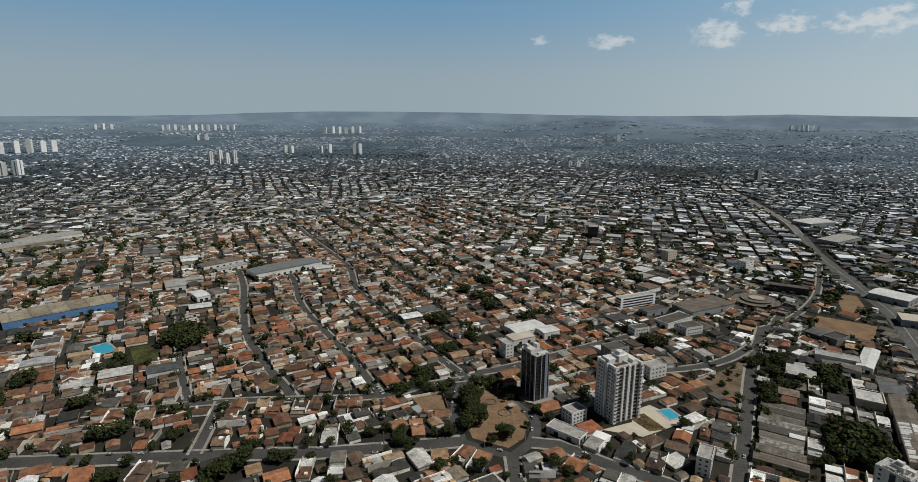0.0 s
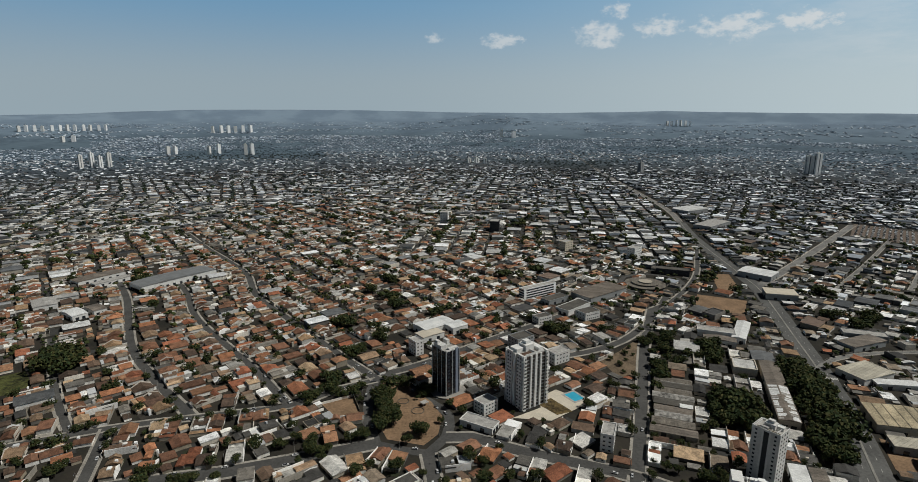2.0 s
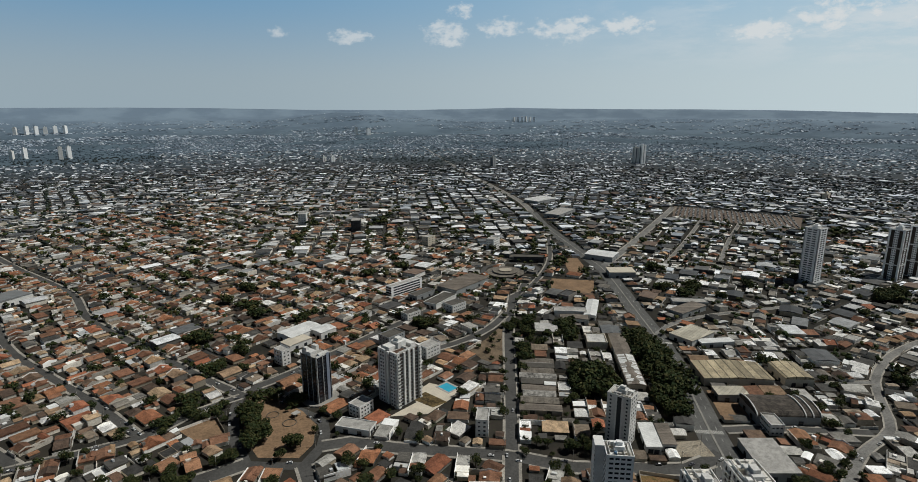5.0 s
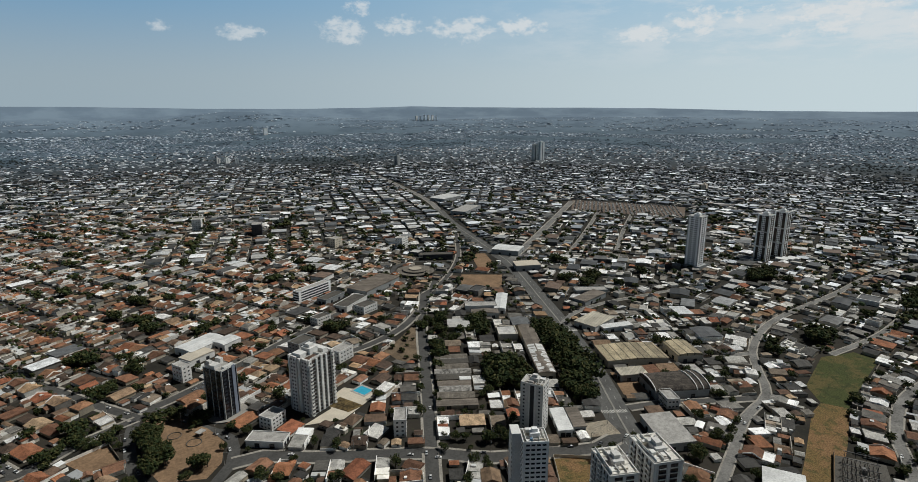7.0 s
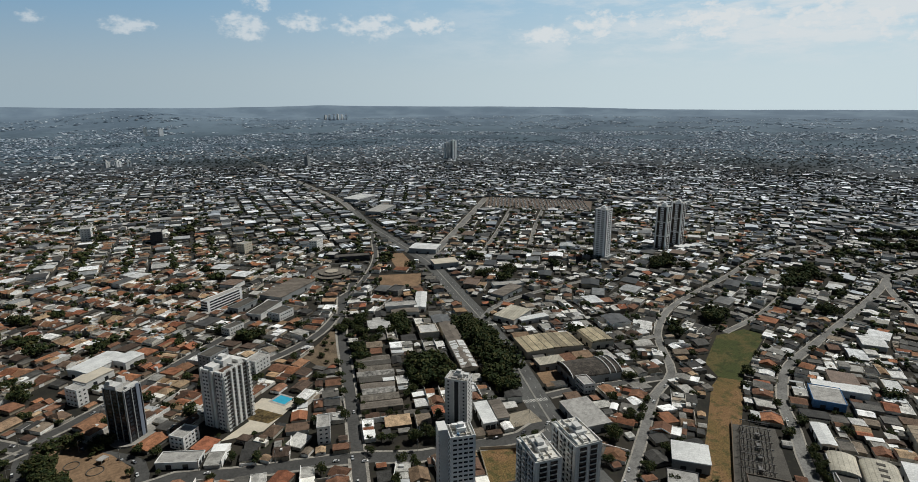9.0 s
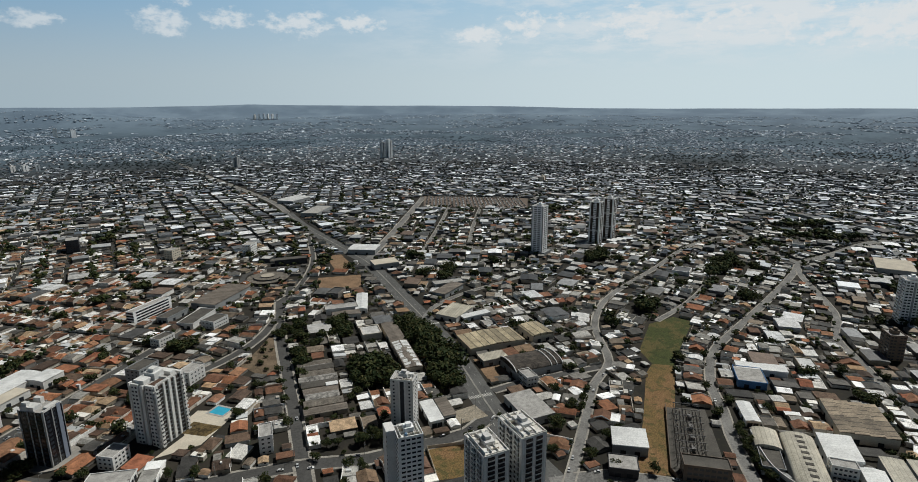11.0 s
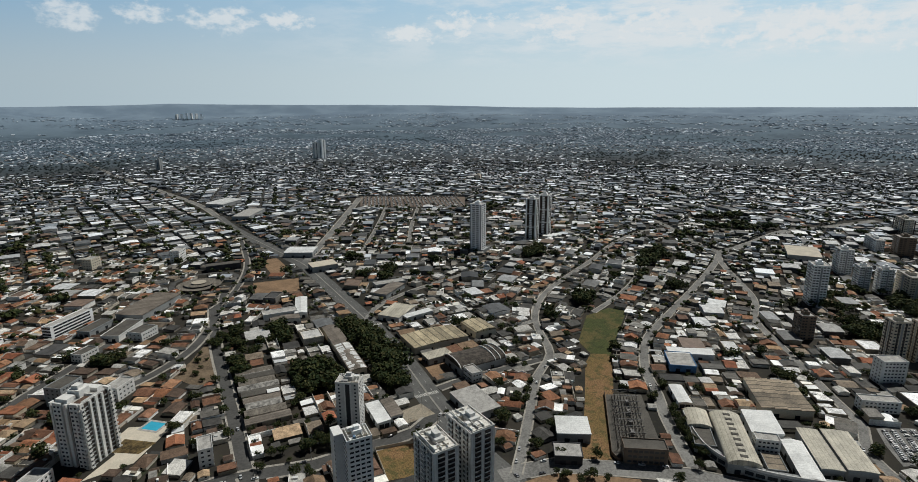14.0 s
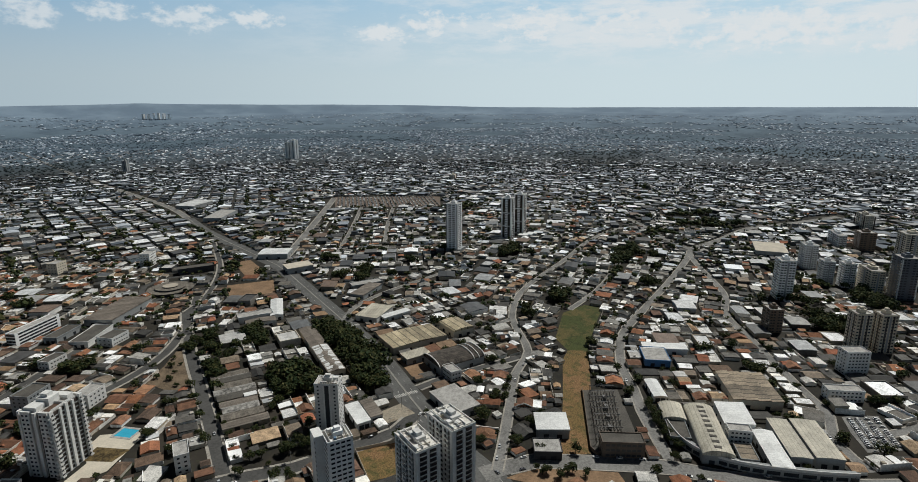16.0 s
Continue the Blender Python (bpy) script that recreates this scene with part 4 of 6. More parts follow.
plot("dirt_lot", "bare brown dirt lot with low walls", [(-29, 415), (-4, 424), (1, 399), (-15, 389)], "earth", "lot")
plot("dry_lot", "fenced vacant lot with dry grass", [(242, 235), (264, 217), (247, 203), (236, 195), (222, 207)], "scrub", "lot")
plot("concrete_yard", "pale concrete yard beside the avenue", [(288, 252), (308, 245), (302, 227), (279, 237)], "sandy", "yard")
plot("earth_square", "orange earth square beside the avenue", [(433, 616), (480, 582), (443, 537), (404, 575)], "earth", "square")
plot("earth_verge", "brown earth verge in the avenue's fork", [(509, 701), (532, 690), (500, 621), (471, 625)], "earth", "verge")
plot("tower_terrace", "pale paved terrace below the white tower", [(117, 369), (145, 360), (185, 381), (165, 406), (147, 396), (143, 380)], "cream", "terrace")
plot("sport_court", "small fenced sports court with worn green floor", [(142, 386), (156, 393), (166, 370), (152, 367)], "dry", "court")
plot("street_verge", "dry earth verge with thin trees beside the street", [(226, 452), (252, 468), (278, 488), (282, 484), (243, 416), (228, 416)], "dirt", "verge")
plot("front_yard", "bare earth forecourt beside the avenue", [(371, 296), (383, 283), (366, 249), (349, 263)], "earth", "yard")
plot("club_lawn", "small green club lawn among trees", [(-318, 511), (-296, 522), (-272, 486), (-292, 474)], "grass", "lawn")
plot("street_park", "strip of bare earth with small trees beside the street", [(268, 134), (284, 124), (298, 100), (309, 74), (300, 66), (286, 92), (272, 116)], "earth", "park")
plot("cemetery_ground", "large cemetery with rows of graves", [(1037, 984), (1175, 755), (1061, 682), (926, 881)], "brown", "cemetery")


def pool(x, y, yaw, w, d, label):
    top = thing("swimming_pool", pose(x, y, 0.12, 0, 0, yaw), label, "pool")
    occupy(x, y, radians(yaw), w + 6, d + 6)
    part("deck", boxes((-w / 2 - 2, -d / 2 - 2, 0, w / 2 + 2, -d / 2, .15), (-w / 2 - 2, d / 2, 0, w / 2 + 2, d / 2 + 2, .15),
                       (-w / 2 - 2, -d / 2, 0, -w / 2, d / 2, .15), (w / 2, -d / 2, 0, w / 2 + 2, d / 2, .15)), M["concrete"], top)
    part("water", boxes((-w / 2, -d / 2, -.1, w / 2, d / 2, .08)), M["water"], top)


pool(176, 392, 20, 10, 13, "turquoise swimming pool beside the white tower")
pool(-343, 509, 48, 15, 26, "bright blue club swimming pool")

# the market with arched roofs
hall("market_hall", "market hall with a large pale arched roof and skylights", 377, 30, -70, 20, 60, 7, "greywall", "tin", "arch", 4.0, "market hall", lights=9)
hall("market_hall", "low market wing with a small arched roof", 391, 56, -70, 16, 22, 6.5, "greywall", "tin", "arch", 2.6, "market hall")
hall("market_wing", "dark flat-roofed market wing", 371, 49, -70, 13, 24, 6.0, "greywall", "slabdark", "flat", 0, "market hall")
hall("white_shed", "white metal shed roof beside the market", 408, 16, -70, 20, 30, 8, "white", "sheet", "shed", 1.6, "shed")
block("market_office", "small white two-storey office on the market roof line", 381, 11, -70, 15, 9, 12.5, 4, (5, 3), "white")
hall("market_canopy", "white corrugated metal canopy", 377, -10, -70, 13, 42, 6.5, "greywall", "sheet", "gable", 1.0, "canopy")
hall("market_wing", "low market wing with a brown roof", 365, 5, -70, 11, 18, 5.5, "greywall", "rust", "flat", 0, "market hall")
hall("market_shed", "long shed with a brown metal roof", 394, -19, -70, 13, 46, 8, "greywall", "tin", "gable", .5, "shed")
hall("market_shed", "long wide shed with a brown metal roof", 402, -35, -70, 17, 46, 8, "greywall", "tin", "gable", .6, "shed")
hall("striped_warehouse", "wide warehouse with a brown and grey striped metal roof", 460, 10, -68, 36, 47, 7.5, "cream", "rust", "saw", 1.2, "warehouse")


def curved_facade():
    top = thing("curved_market", pose(0, 0, 0), "long low curved white facade of the market", "building")
    key = [Vector(p) for p in ((396, 67), (379, 58), (361, 46), (351, 31), (349, 14), (353, -7), (363, -36), (373, -58))]
    pts = []
    for i in range(len(key) - 1):
        a, b, c, d = key[max(i - 1, 0)], key[i], key[i + 1], key[min(i + 2, len(key) - 1)]
        for q in range(3):
            t = q / 3
            pts.append(0.5 * ((2 * b) + (c - a) * t + (2 * a - 5 * b + 4 * c - d) * t * t + (3 * b - a - 3 * c + d) * t ** 3))
    pts.append(key[-1])
    for k in range(len(pts) - 1):
        a, b = pts[k], pts[k + 1]
        way = (b - a).normalized()
        inn = Vector((-way.y, way.x)) * 5.0
        occupy(*((a + b) / 2 + inn * .5), math.atan2(way.y, way.x), 9, 8)
        c, d = b + inn, a + inn
        v = [(*q, z) for z in (-.3, 5.4) for q in (a, b, c, d)]
        mesh_object("bay", v, [(0, 1, 5, 4), (1, 2, 6, 5), (2, 3, 7, 6), (3, 0, 4, 7), (4, 5, 6, 7)], M["greywall"], top)
        out = Vector((way.y, -way.x)) * .3
        v = [(*q, z) for z in (5.4, 7.2) for q in (a + out, b + out, b - out, a - out)]
        mesh_object("fascia", v, [(0, 1, 5, 4), (1, 2, 6, 5), (2, 3, 7, 6), (3, 0, 4, 7), (4, 5, 6, 7), (3, 2, 1, 0)], M["lightgrey"], top)
        mid = (a + b) / 2
        turn = math.degrees(math.atan2(way.y, way.x))
        shared("window", pane((b - a).length * .8, 2.6), top, pose(mid.x, mid.y, 1.2, 0, 0, turn))


curved_facade()

# sheds, shops and mid-rise blocks along the avenue
hall("yellow_warehouse", "long warehouse with a yellowed metal roof", 409, 304, -28, 58, 34, 7, "cream", "yellow", "gable", 1.6)
hall("yellow_warehouse", "smaller warehouse with a pale yellow arched roof", 454, 280, -28, 24, 30, 7, "cream", "yellow", "arch", 2.6)
old = hall("arched_warehouse", "old warehouse with a dark ribbed arched roof and white gable arches", 390, 245, 62, 30, 46, 7, "greywall", "oldroof", "arch", 4.5)
for v in (-23.3, -17.5, -12.0, 23.3):
    bm = bmesh.new()
    arc = [(q * math.cos(math.pi * k / 16), z0 + q2 * math.sin(math.pi * k / 16)) for q, q2, z0 in ((15.6, 4.7, 6.9), (15.9, 5.3, 7.2)) for k in range(17)]
    near_v, far_v = [[bm.verts.new((x, y, z)) for x, z in arc] for y in (v - .35, v + .35)]
    for k in range(16):
        bm.faces.new((near_v[k], near_v[k + 1], near_v[k + 18], near_v[k + 17]))
        bm.faces.new((far_v[k + 1], far_v[k], far_v[k + 17], far_v[k + 18]))
        bm.faces.new((near_v[k + 17], near_v[k + 18], far_v[k + 18], far_v[k + 17]))
    part("arch_rib", bm, M["white"], next(c for c in old.children if c.name.startswith("roof")), "white arched rib over the roof")
block("white_office", "white two-storey office before the arched warehouse", 366, 233, 62, 16, 10, 8, 2, (6, 3), "white")
hall("shed", "low shed with a grey metal roof", 378, 279, -28, 24, 14, 6, "greywall", "tin", "shed", 1.0, "shed")
long_block = hall("long_school_block", "long school building with a patched dark and white roof", 343, 364, -31, 15, 108, 7, "beige", "tin60", "gable", 1.2, "school building")
for k in range(34):                        # white patches, dense towards the near end, on both slopes
    r = random.Random(300 + k)
    side = 1 if k % 2 else -1
    v, wide, out = -52 + 3.4 * (k // 2) + r.uniform(-.8, .8), r.uniform(1.8, 3.3) if k < 24 else r.uniform(2.8, 3.4), r.uniform(3.4, 6.6) if k < 24 else 6.8
    mid = (7.4 - out / 2 - (r.uniform(0, .6) if k < 24 else 0)) * side
    patch = part("roof_patch", boxes((-out / 2, -wide / 2, 0, out / 2, wide / 2, .09)), M["sheet" if k % 5 else "concrete"], next(c for c in long_block.children if c.name.startswith("roof")), "pale patched roof sheet")
    patch.matrix_basis = pose(mid, v, 7.0 + 1.2 * (1 - abs(mid) / 7.9) + .02 + .004 * (k % 3), 0, 8.64 * side, 0)
hall("white_workshop", "workshop with a pale concrete-coloured roof", 327, 207, -28, 23, 38, 6, "greywall", "concrete", "shed", 1.0, "workshop")
hall("white_shed", "small shed with a bright white roof", 274, 260, -31, 10, 30, 5, "white", "sheet", "shed", 1.0, "shed")
hall("dark_shed", "low shed with a dark grey roof", 285, 256, -31, 9, 26, 5, "greywall", "tin60", "shed", .8, "shed")
hall("white_depot", "depot with a brilliant white metal roof", 333, 129, -62, 23, 22, 7, "greywall", "sheet", "shed", .8, "depot")
hall("grey_depot", "low depot with a grey brown roof", 305, 121, -62, 18, 15, 6, "dark", "concrete", "flat", 0, "depot")
block("substation_building", "brown concrete substation building with deep windows", 331, 78, -63, 28, 12, 11, 3, (7, 3), "brown", "slabdark", (2.6, 1.6))
hall("white_market", "row of shops with a long bright white roof", 509, 84, -67, 40, 13, 6, "white", "sheet", "shed", .8, "shop row")
hall("blue_shop", "shop with a grey roof and a blue wall", 487, 88, -67, 22, 28, 6, "bluewall", "concrete", "flat", 0, "shop")
hall("white_arcade", "pair of narrow white canopies", 425, 75, -62, 10, 28, 5, "white", "sheet", "gable", .8, "canopy")
block("apartment_block", "white seven-storey apartment block", 548, -66, -60, 20, 13, 21, 7, (6, 3), "white")
block("apartment_block", "low white three-storey apartment block", 490, -56, -66, 27, 10, 9, 3, (8, 2), "white")
hall("school_hall", "school hall with a bright white roof", 400, 486, -42, 13, 54, 6, "white", "sheet", "gable", 1.2, "school building")
hall("school_block", "white school block round a courtyard", 372, 489, -31, 36, 14, 6.5, "white", "concrete", "flat", 0, "school building", 4)
hall("school_block", "white school block with a grey roof", 362, 468, -31, 30, 12, 6.5, "white", "tin60", "gable", 1.2, "school building", 4)
hall("corner_shop", "curved corner shop with pale roofs", 445, 381, 10, 38, 26, 6, "white", "tin", "shed", 1.0, "shop")
hall("corner_shop", "shop with a white awning roof", 453, 358, -20, 34, 10, 5, "white", "sheet", "shed", .8, "shop")
hall("angular_shop", "dark angular shop building at a street corner", 500, 438, 10, 46, 18, 6, "greywall", "tin60", "shed", .8, "shop")
hall("angular_shop", "grey shop building with a low roof", 520, 455, -30, 40, 14, 6, "greywall", "concrete", "flat", 0, "shop")
hall("yellow_warehouse", "long warehouse with a yellow gutter and pale roof", -732, 930, 56, 90, 40, 8, "yellow", "concrete", "gable", 2.0, "warehouse", 5)
hall("grey_warehouse", "long warehouse with pale grey roofs", -732, 977, 54, 100, 34, 8, "white", "concrete", "gable", 2.0, "warehouse", 5)
hall("long_shed", "long low shed with grey and white roofs", -355, 818, 48, 62, 22, 6, "white", "tin60", "gable", 1.4, "shed", 5)
hall("long_shed", "long low shed with a white roof edge", -331, 797, 48, 46, 12, 5, "white", "concrete", "shed", 1.0, "shed", 4)
hall("white_store", "store with bright white roofs", -318, 665, -46, 30, 16, 6, "white", "sheet", "gable", 1.0, "store")
hall("white_store", "store with a grey sheet roof", -301, 677, -46, 26, 14, 6, "white", "tin60", "gable", 1.0, "store")
hall("long_shed", "long low white building", -459, 713, 42, 44, 12, 5, "white", "tin60", "gable", 1.0, "shed", 5)
hall("pale_hall", "hall with a pale grey roof", -370, 708, 30, 24, 34, 6, "white", "concrete", "gable", 1.4, "hall")
hall("green_hall", "wide hall with a wavy pale roof and a green front", 965, 11, 8, 56, 44, 9, "greywall", "cream", "saw", 2.0, "hall", 4)
hall("big_shed", "very large shed with a smooth grey roof", -248, 791, 44, 104, 33, 8, "white", "smoothgrey", "arch", 2.0, "warehouse", 9)
hall("blue_warehouse", "long warehouse with a pale roof and a blue wall", -451, 604, 43, 108, 36, 8, "bluewall", "patchyellow", "gable", 1.8, "warehouse", 5)
hall("white_factory", "factory with several bright white roofs", 82, 559, -62, 24, 40, 7, "white", "sheet", "gable", 1.0, "factory")
hall("white_factory", "factory annex with a white roof", 104, 550, -62, 17, 20, 7.5, "white", "sheet", "gable", .8, "factory")
hall("white_factory", "low factory part with a cream roof", 74, 535, 27, 26, 16, 6, "white", "cream", "gable", .8, "factory")
block("white_shop", "white corner shop with dark windows", 204, 559, 20, 19, 12, 7, 2, (5, 3), "white", "slabdark")
hall("dark_hall", "dark hall with a banded roof", 452, 707, -30, 46, 16, 8, "dark", "slabdark", "flat", 0, "hall")


def round_market():
    top = thing("round_market", pose(384, 660, 0), "round market hall with stepped grey roof rings", "market hall")
    occupy(384, 660, 0, 50, 50)
    for r0, z0, z1, m in ((25, -.3, 3.6, "dark"), (27, 3.6, 4.1, "weathered"), (17, 4.1, 5.6, "dark"), (18, 5.6, 6.0, "weathered"), (8, 6.0, 7.0, "slabdark"), (9, 7.0, 7.3, "beige")):
        bm = bmesh.new()
        bmesh.ops.create_cone(bm, cap_ends=True, segments=40, radius1=r0, radius2=r0 * (.97 if z1 - z0 > 1 else 1), depth=z1 - z0, matrix=Matrix.Translation((0, 0, (z0 + z1) / 2)))
        part("tier", bm, M[m], top)
    for k in range(20):
        a = 2 * math.pi * k / 20
        shared("window", pane(4.0, 2.2), top, pose(0, 0, 1.2, 0, 0, math.degrees(a) + 90) @ pose(0, -26.0, 0))


round_market()
hall("grey_shed", "long shed with grey weathered roofs", 306, 635, 27, 70, 32, 7, "greywall", "tin60", "saw", 1.4)
block("office_slab", "long pale four-storey office slab", 228, 648, 24, 54, 10, 13, 4, (8, 2), "brightwhite", "concrete", (5.6, 1.7))
hall("dark_court", "dark-roofed building round a courtyard", 241, 620, 27, 34, 14, 6, "greywall", "slabdark", "flat", 0, "building")
hall("dark_court", "dark-roofed building with white edges", 253, 589, 33, 44, 18, 6, "white", "slabdark", "flat", 0, "building")
block("small_block", "small white four-storey building", 173, 322, -31, 9, 17, 13, 4, (2, 4), "white")
block("plain_block", "plain grey block with blank walls", 158, 487, 24, 21, 15, 16, 5, (6, 3), "greywall", "slabdark")
block("white_block", "white block with tall dark windows", 186, 459, 24, 19, 12, 11, 3, (4, 3), "white")
block("small_block", "white three-storey house with a tiled terrace", 99, 384, 30, 15, 12, 9, 3, (4, 3), "white")
hall("corner_bar", "low grey corner shop at the roundabout", 89, 362, -40, 27, 12, 4.5, "white", "concrete", "flat", 0, "shop")
block("white_shop", "white shop with arched windows", 260, 563, 20, 22, 17, 8, 2, (6, 3), "white", "slabdark")
block("white_block", "narrow white tower house", 56, 500, 27, 9, 13, 14, 4, (2, 3), "white")
hall("avenue_shop", "triangular corner store with a white metal roof", 567, 674, 34, 36, 44, 8, "greywall", "sheet", "gable", 1.2, "store")
hall("striped_depot", "wide depot with white striped roofs", 776, 1175, 20, 70, 46, 8, "greywall", "sheet", "saw", 2.5, "depot")
hall("flat_store", "large flat store with a brown roof", 721, 1008, 32, 92, 36, 8, "greywall", "concrete", "flat", 0, "store")
hall("store", "store with a cream roof", 529, 586, -28, 36, 26, 8, "greywall", "cream", "shed", 1.0, "store")
block("white_block", "white five-storey building among low roofs", 438, 797, 34, 22, 14, 19, 5, (5, 3), "white")
block("dark_block", "dark five-storey building among low roofs", 269, 1043, 72, 30, 18, 21, 6, (6, 4), "dark")
block("white_block", "white six-storey building among low roofs", 185, 1148, 72, 20, 16, 22, 6, (4, 3), "white")
block("cream_block", "cream four-storey building among low roofs", 352, 873, 30, 20, 14, 15, 4, (4, 3), "cream")
for k in range(9):
    r = random.Random(500 + k)
    wide, long = r.uniform(8.8, 9.8), r.uniform(25, 33)
    hall("grey_barrack", "long low barrack with a weathered grey roof beside paved yards", 226 + 5.3 * k + r.uniform(-.4, .4), 326 + 9.0 * k, 59, wide, long, r.uniform(3.6, 4.6), "beige",
         ("tin60", "weathered", "patched", "weathered", "slabdark")[(k * 3 + k // 2) % 5], "gable", 1.5, "barrack", over=.3)
hall("white_shed", "small shed with a bright white roof between the barracks", 253, 353, 59, 5, 9, 5.0, "white", "sheet", "shed", .5, "shed", 1)
hall("white_shed", "narrow white covered walk between the barracks", 266, 392, 59, 3, 24, 3.6, "white", "concrete", "shed", .3, "shed", 1)

# towers farther off
slim = tower("apartment_tower", "tall slim grey apartment tower on a podium", 738, 452, 7, 19.5, 19.5, 76, 25, (1, 1), (1, 1), "brightwhite", far=True,
             trims=[(s, u, 1.3, "greywall") for s in (0, 3) for u in (-9.0, 9.0)])
part("podium", boxes((-14.5, -16, -.5, 13, 12, 4.2), (-14.5, -16, 4.2, -14.2, 12, 5.2), (-14.2, -16, 4.2, 13, -15.7, 5.2)), M["greywall"], slim, "grey parking podium")
for x, y in ((856, 413), (903, 411)):
    twin = tower("apartment_tower", "tall twin tower of brown and white stripes", x, y, 7, 18.5, 18.5, 71, 23, (1, 1), (1, 1), "brightwhite", far=True,
          trims=[(s, u, 4.2, "darkbrown") for s in range(4) for u in (-4.7, 4.7)])
    for z in (22, 45):
        part("belt", boxes((-9.45, -9.45, z, 9.45, 9.45, z + 1.5)), M["white"], twin, "white belt round the tower")
for k in range(3):
    hall("white_shed", "low shed with a white sheet roof at the twin towers' foot", 874 + k * 11, 391 - k * 4, 7, 9, 16, 4.0, "white", "sheet", "shed", .6, "shed", 1)


def far_towers():
    spec = [  # x, y, turn, w, d, h, wall
        (738, -9, 20, 24, 20, 48, "white"), (903, -38, 20, 26, 20, 34, "white"), (833, -57, 20, 20, 16, 30, "white"), (828, -79, 20, 20, 16, 31, "white"),
        (818, -103, 20, 40, 18, 30, "cream"), (809, -133, 20, 28, 24, 51, "dark"), (1057, -118, 15, 30, 26, 30, "brown"), (999, -166, 15, 34, 30, 45, "beige"),
        (1245, -134, 15, 50, 16, 28, "beige"), (620, -2, 28, 20, 16, 24, "brown"), (605, -73, 28, 17, 17, 38, "beige"), (613, -93, 28, 17, 17, 38, "beige"),
        (1078, -83, 15, 60, 14, 20, "white"), (1468, 891, 20, 40, 14, 16, "beige")]
    for i, (x, y, a, w, d, h, m) in enumerate(spec):
        tower("apartment_tower", {"white": "white", "cream": "cream", "dark": "dark blue-grey and white", "brown": "brown", "beige": "beige"}[m] + " apartment tower above low houses",
              x, y, a, w * .82, d * .85, h, max(4, round(h / 3.1)), (1, 1), (1, 1), {"beige": "cream", "dark": "slate", "white": "brightwhite"}.get(m, m), far=True,
              trims=[(s, u, 1.6, "white") for s in range(4) for u in (-w * .34, w * .34)] if m == "dark" else [(s, u, 1.8, "darkbrown") for s in range(4) for u in (-w * .17, w * .17)] if m == "beige" else [])
    groups = [  # x, y, count, spacing, h, w
        (1705, 1840, 2, 30, 86, 36), (1095, 2015, 1, 0, 47, 30), (-1055, 2532, 4, 34, 62, 24), (-981, 3274, 2, 40, 50, 30), (-758, 3246, 2, 50, 54, 28),
        (-564, 3168, 2, 34, 66, 26), (-1614, 2014, 2, 40, 60, 40), (-2402, 3101, 6, 60, 80, 40), (-3266, 7146, 12, 75, 76, 45), (-1306, 6432, 6, 75, 80, 48),
        (5322, 8678, 6, 70, 105, 60), (1361, 5007, 2, 110, 75, 50), (550, 2510, 3, 38, 24, 26), (-4547, 7267, 3, 90, 76, 50), (-2100, 4638, 2, 60, 50, 40)]
    for x, y, n, gap, h, w in groups:
        for k in range(n):
            d = math.hypot(x, y)
            ax, ay = y / d, -x / d
            o = (k - (n - 1) / 2) * gap + rng.uniform(-.1, .1) * gap
            back = rng.uniform(-.5, .5) * gap
            tower("apartment_tower", "distant pale apartment tower among low houses", x + ax * o + x / d * back, y + ay * o + y / d * back, rng.uniform(0, 90),
                  w * .64, w * .52, h * rng.uniform(.74, .95), max(3, int(h / 9)), (1, 1), (1, 1), "greywall" if n == 1 else "brightwhite" if k % 3 else "white", far=True,
                  trims=[(q, 0, w * .1, "slate") for q in range(4)] if d < 3000 else [])


far_towers()

# ---------------------------------------------------------------- the town's lots
AZ0, AZ1 = -47.0, 107.0          # the built sector, degrees clockwise from +y


def in_sector(x, y, near=255.0, far=R0):
    az, d = np.degrees(np.arctan2(x, y)), np.hypot(x, y)
    return (az > AZ0) & (az < AZ1) & (d > near) & (d < far)


# districts: a point, the turn of their street grid, share of clay roofs
DISTRICT = [(-134, 406, 28, .85), (-330, 420, 28, .8), (-80, 620, 28, .85), (-360, 700, 28, .75), (60, 560, 27, .85), (130, 700, 27, .75), (-100, 850, 27, .7),
            (250, 520, 27, .5), (110, 320, 30, .55), (150, 420, 27, .75), (210, 320, 59, .45), (330, 400, 59, .3), (420, 230, 62, .45), (330, 160, 62, .45)]
DISTRICT += [(480, 330, 60, .35), (560, 420, 32, .4), (700, 560, 34, .3), (860, 700, 34, .3), (700, 760, 34, .2), (560, 860, -18, .2), (330, 760, 34, .4),
             (250, 1000, -18, .35), (600, 1150, -18, .15), (0, 1200, 27, .5), (-400, 1050, 27, .6), (380, 110, 28, .5)]
DISTRICT += [(560, 60, 24, .45), (640, -60, 24, .4), (480, -60, 28, .4), (640, 180, 4, .35), (760, 140, 4, .25), (640, 300, 8, .45), (800, 330, 10, .4),
             (1000, 120, 12, .2), (1000, 420, 22, .25), (900, -150, 20, .3), (860, 20, 12, .25)]
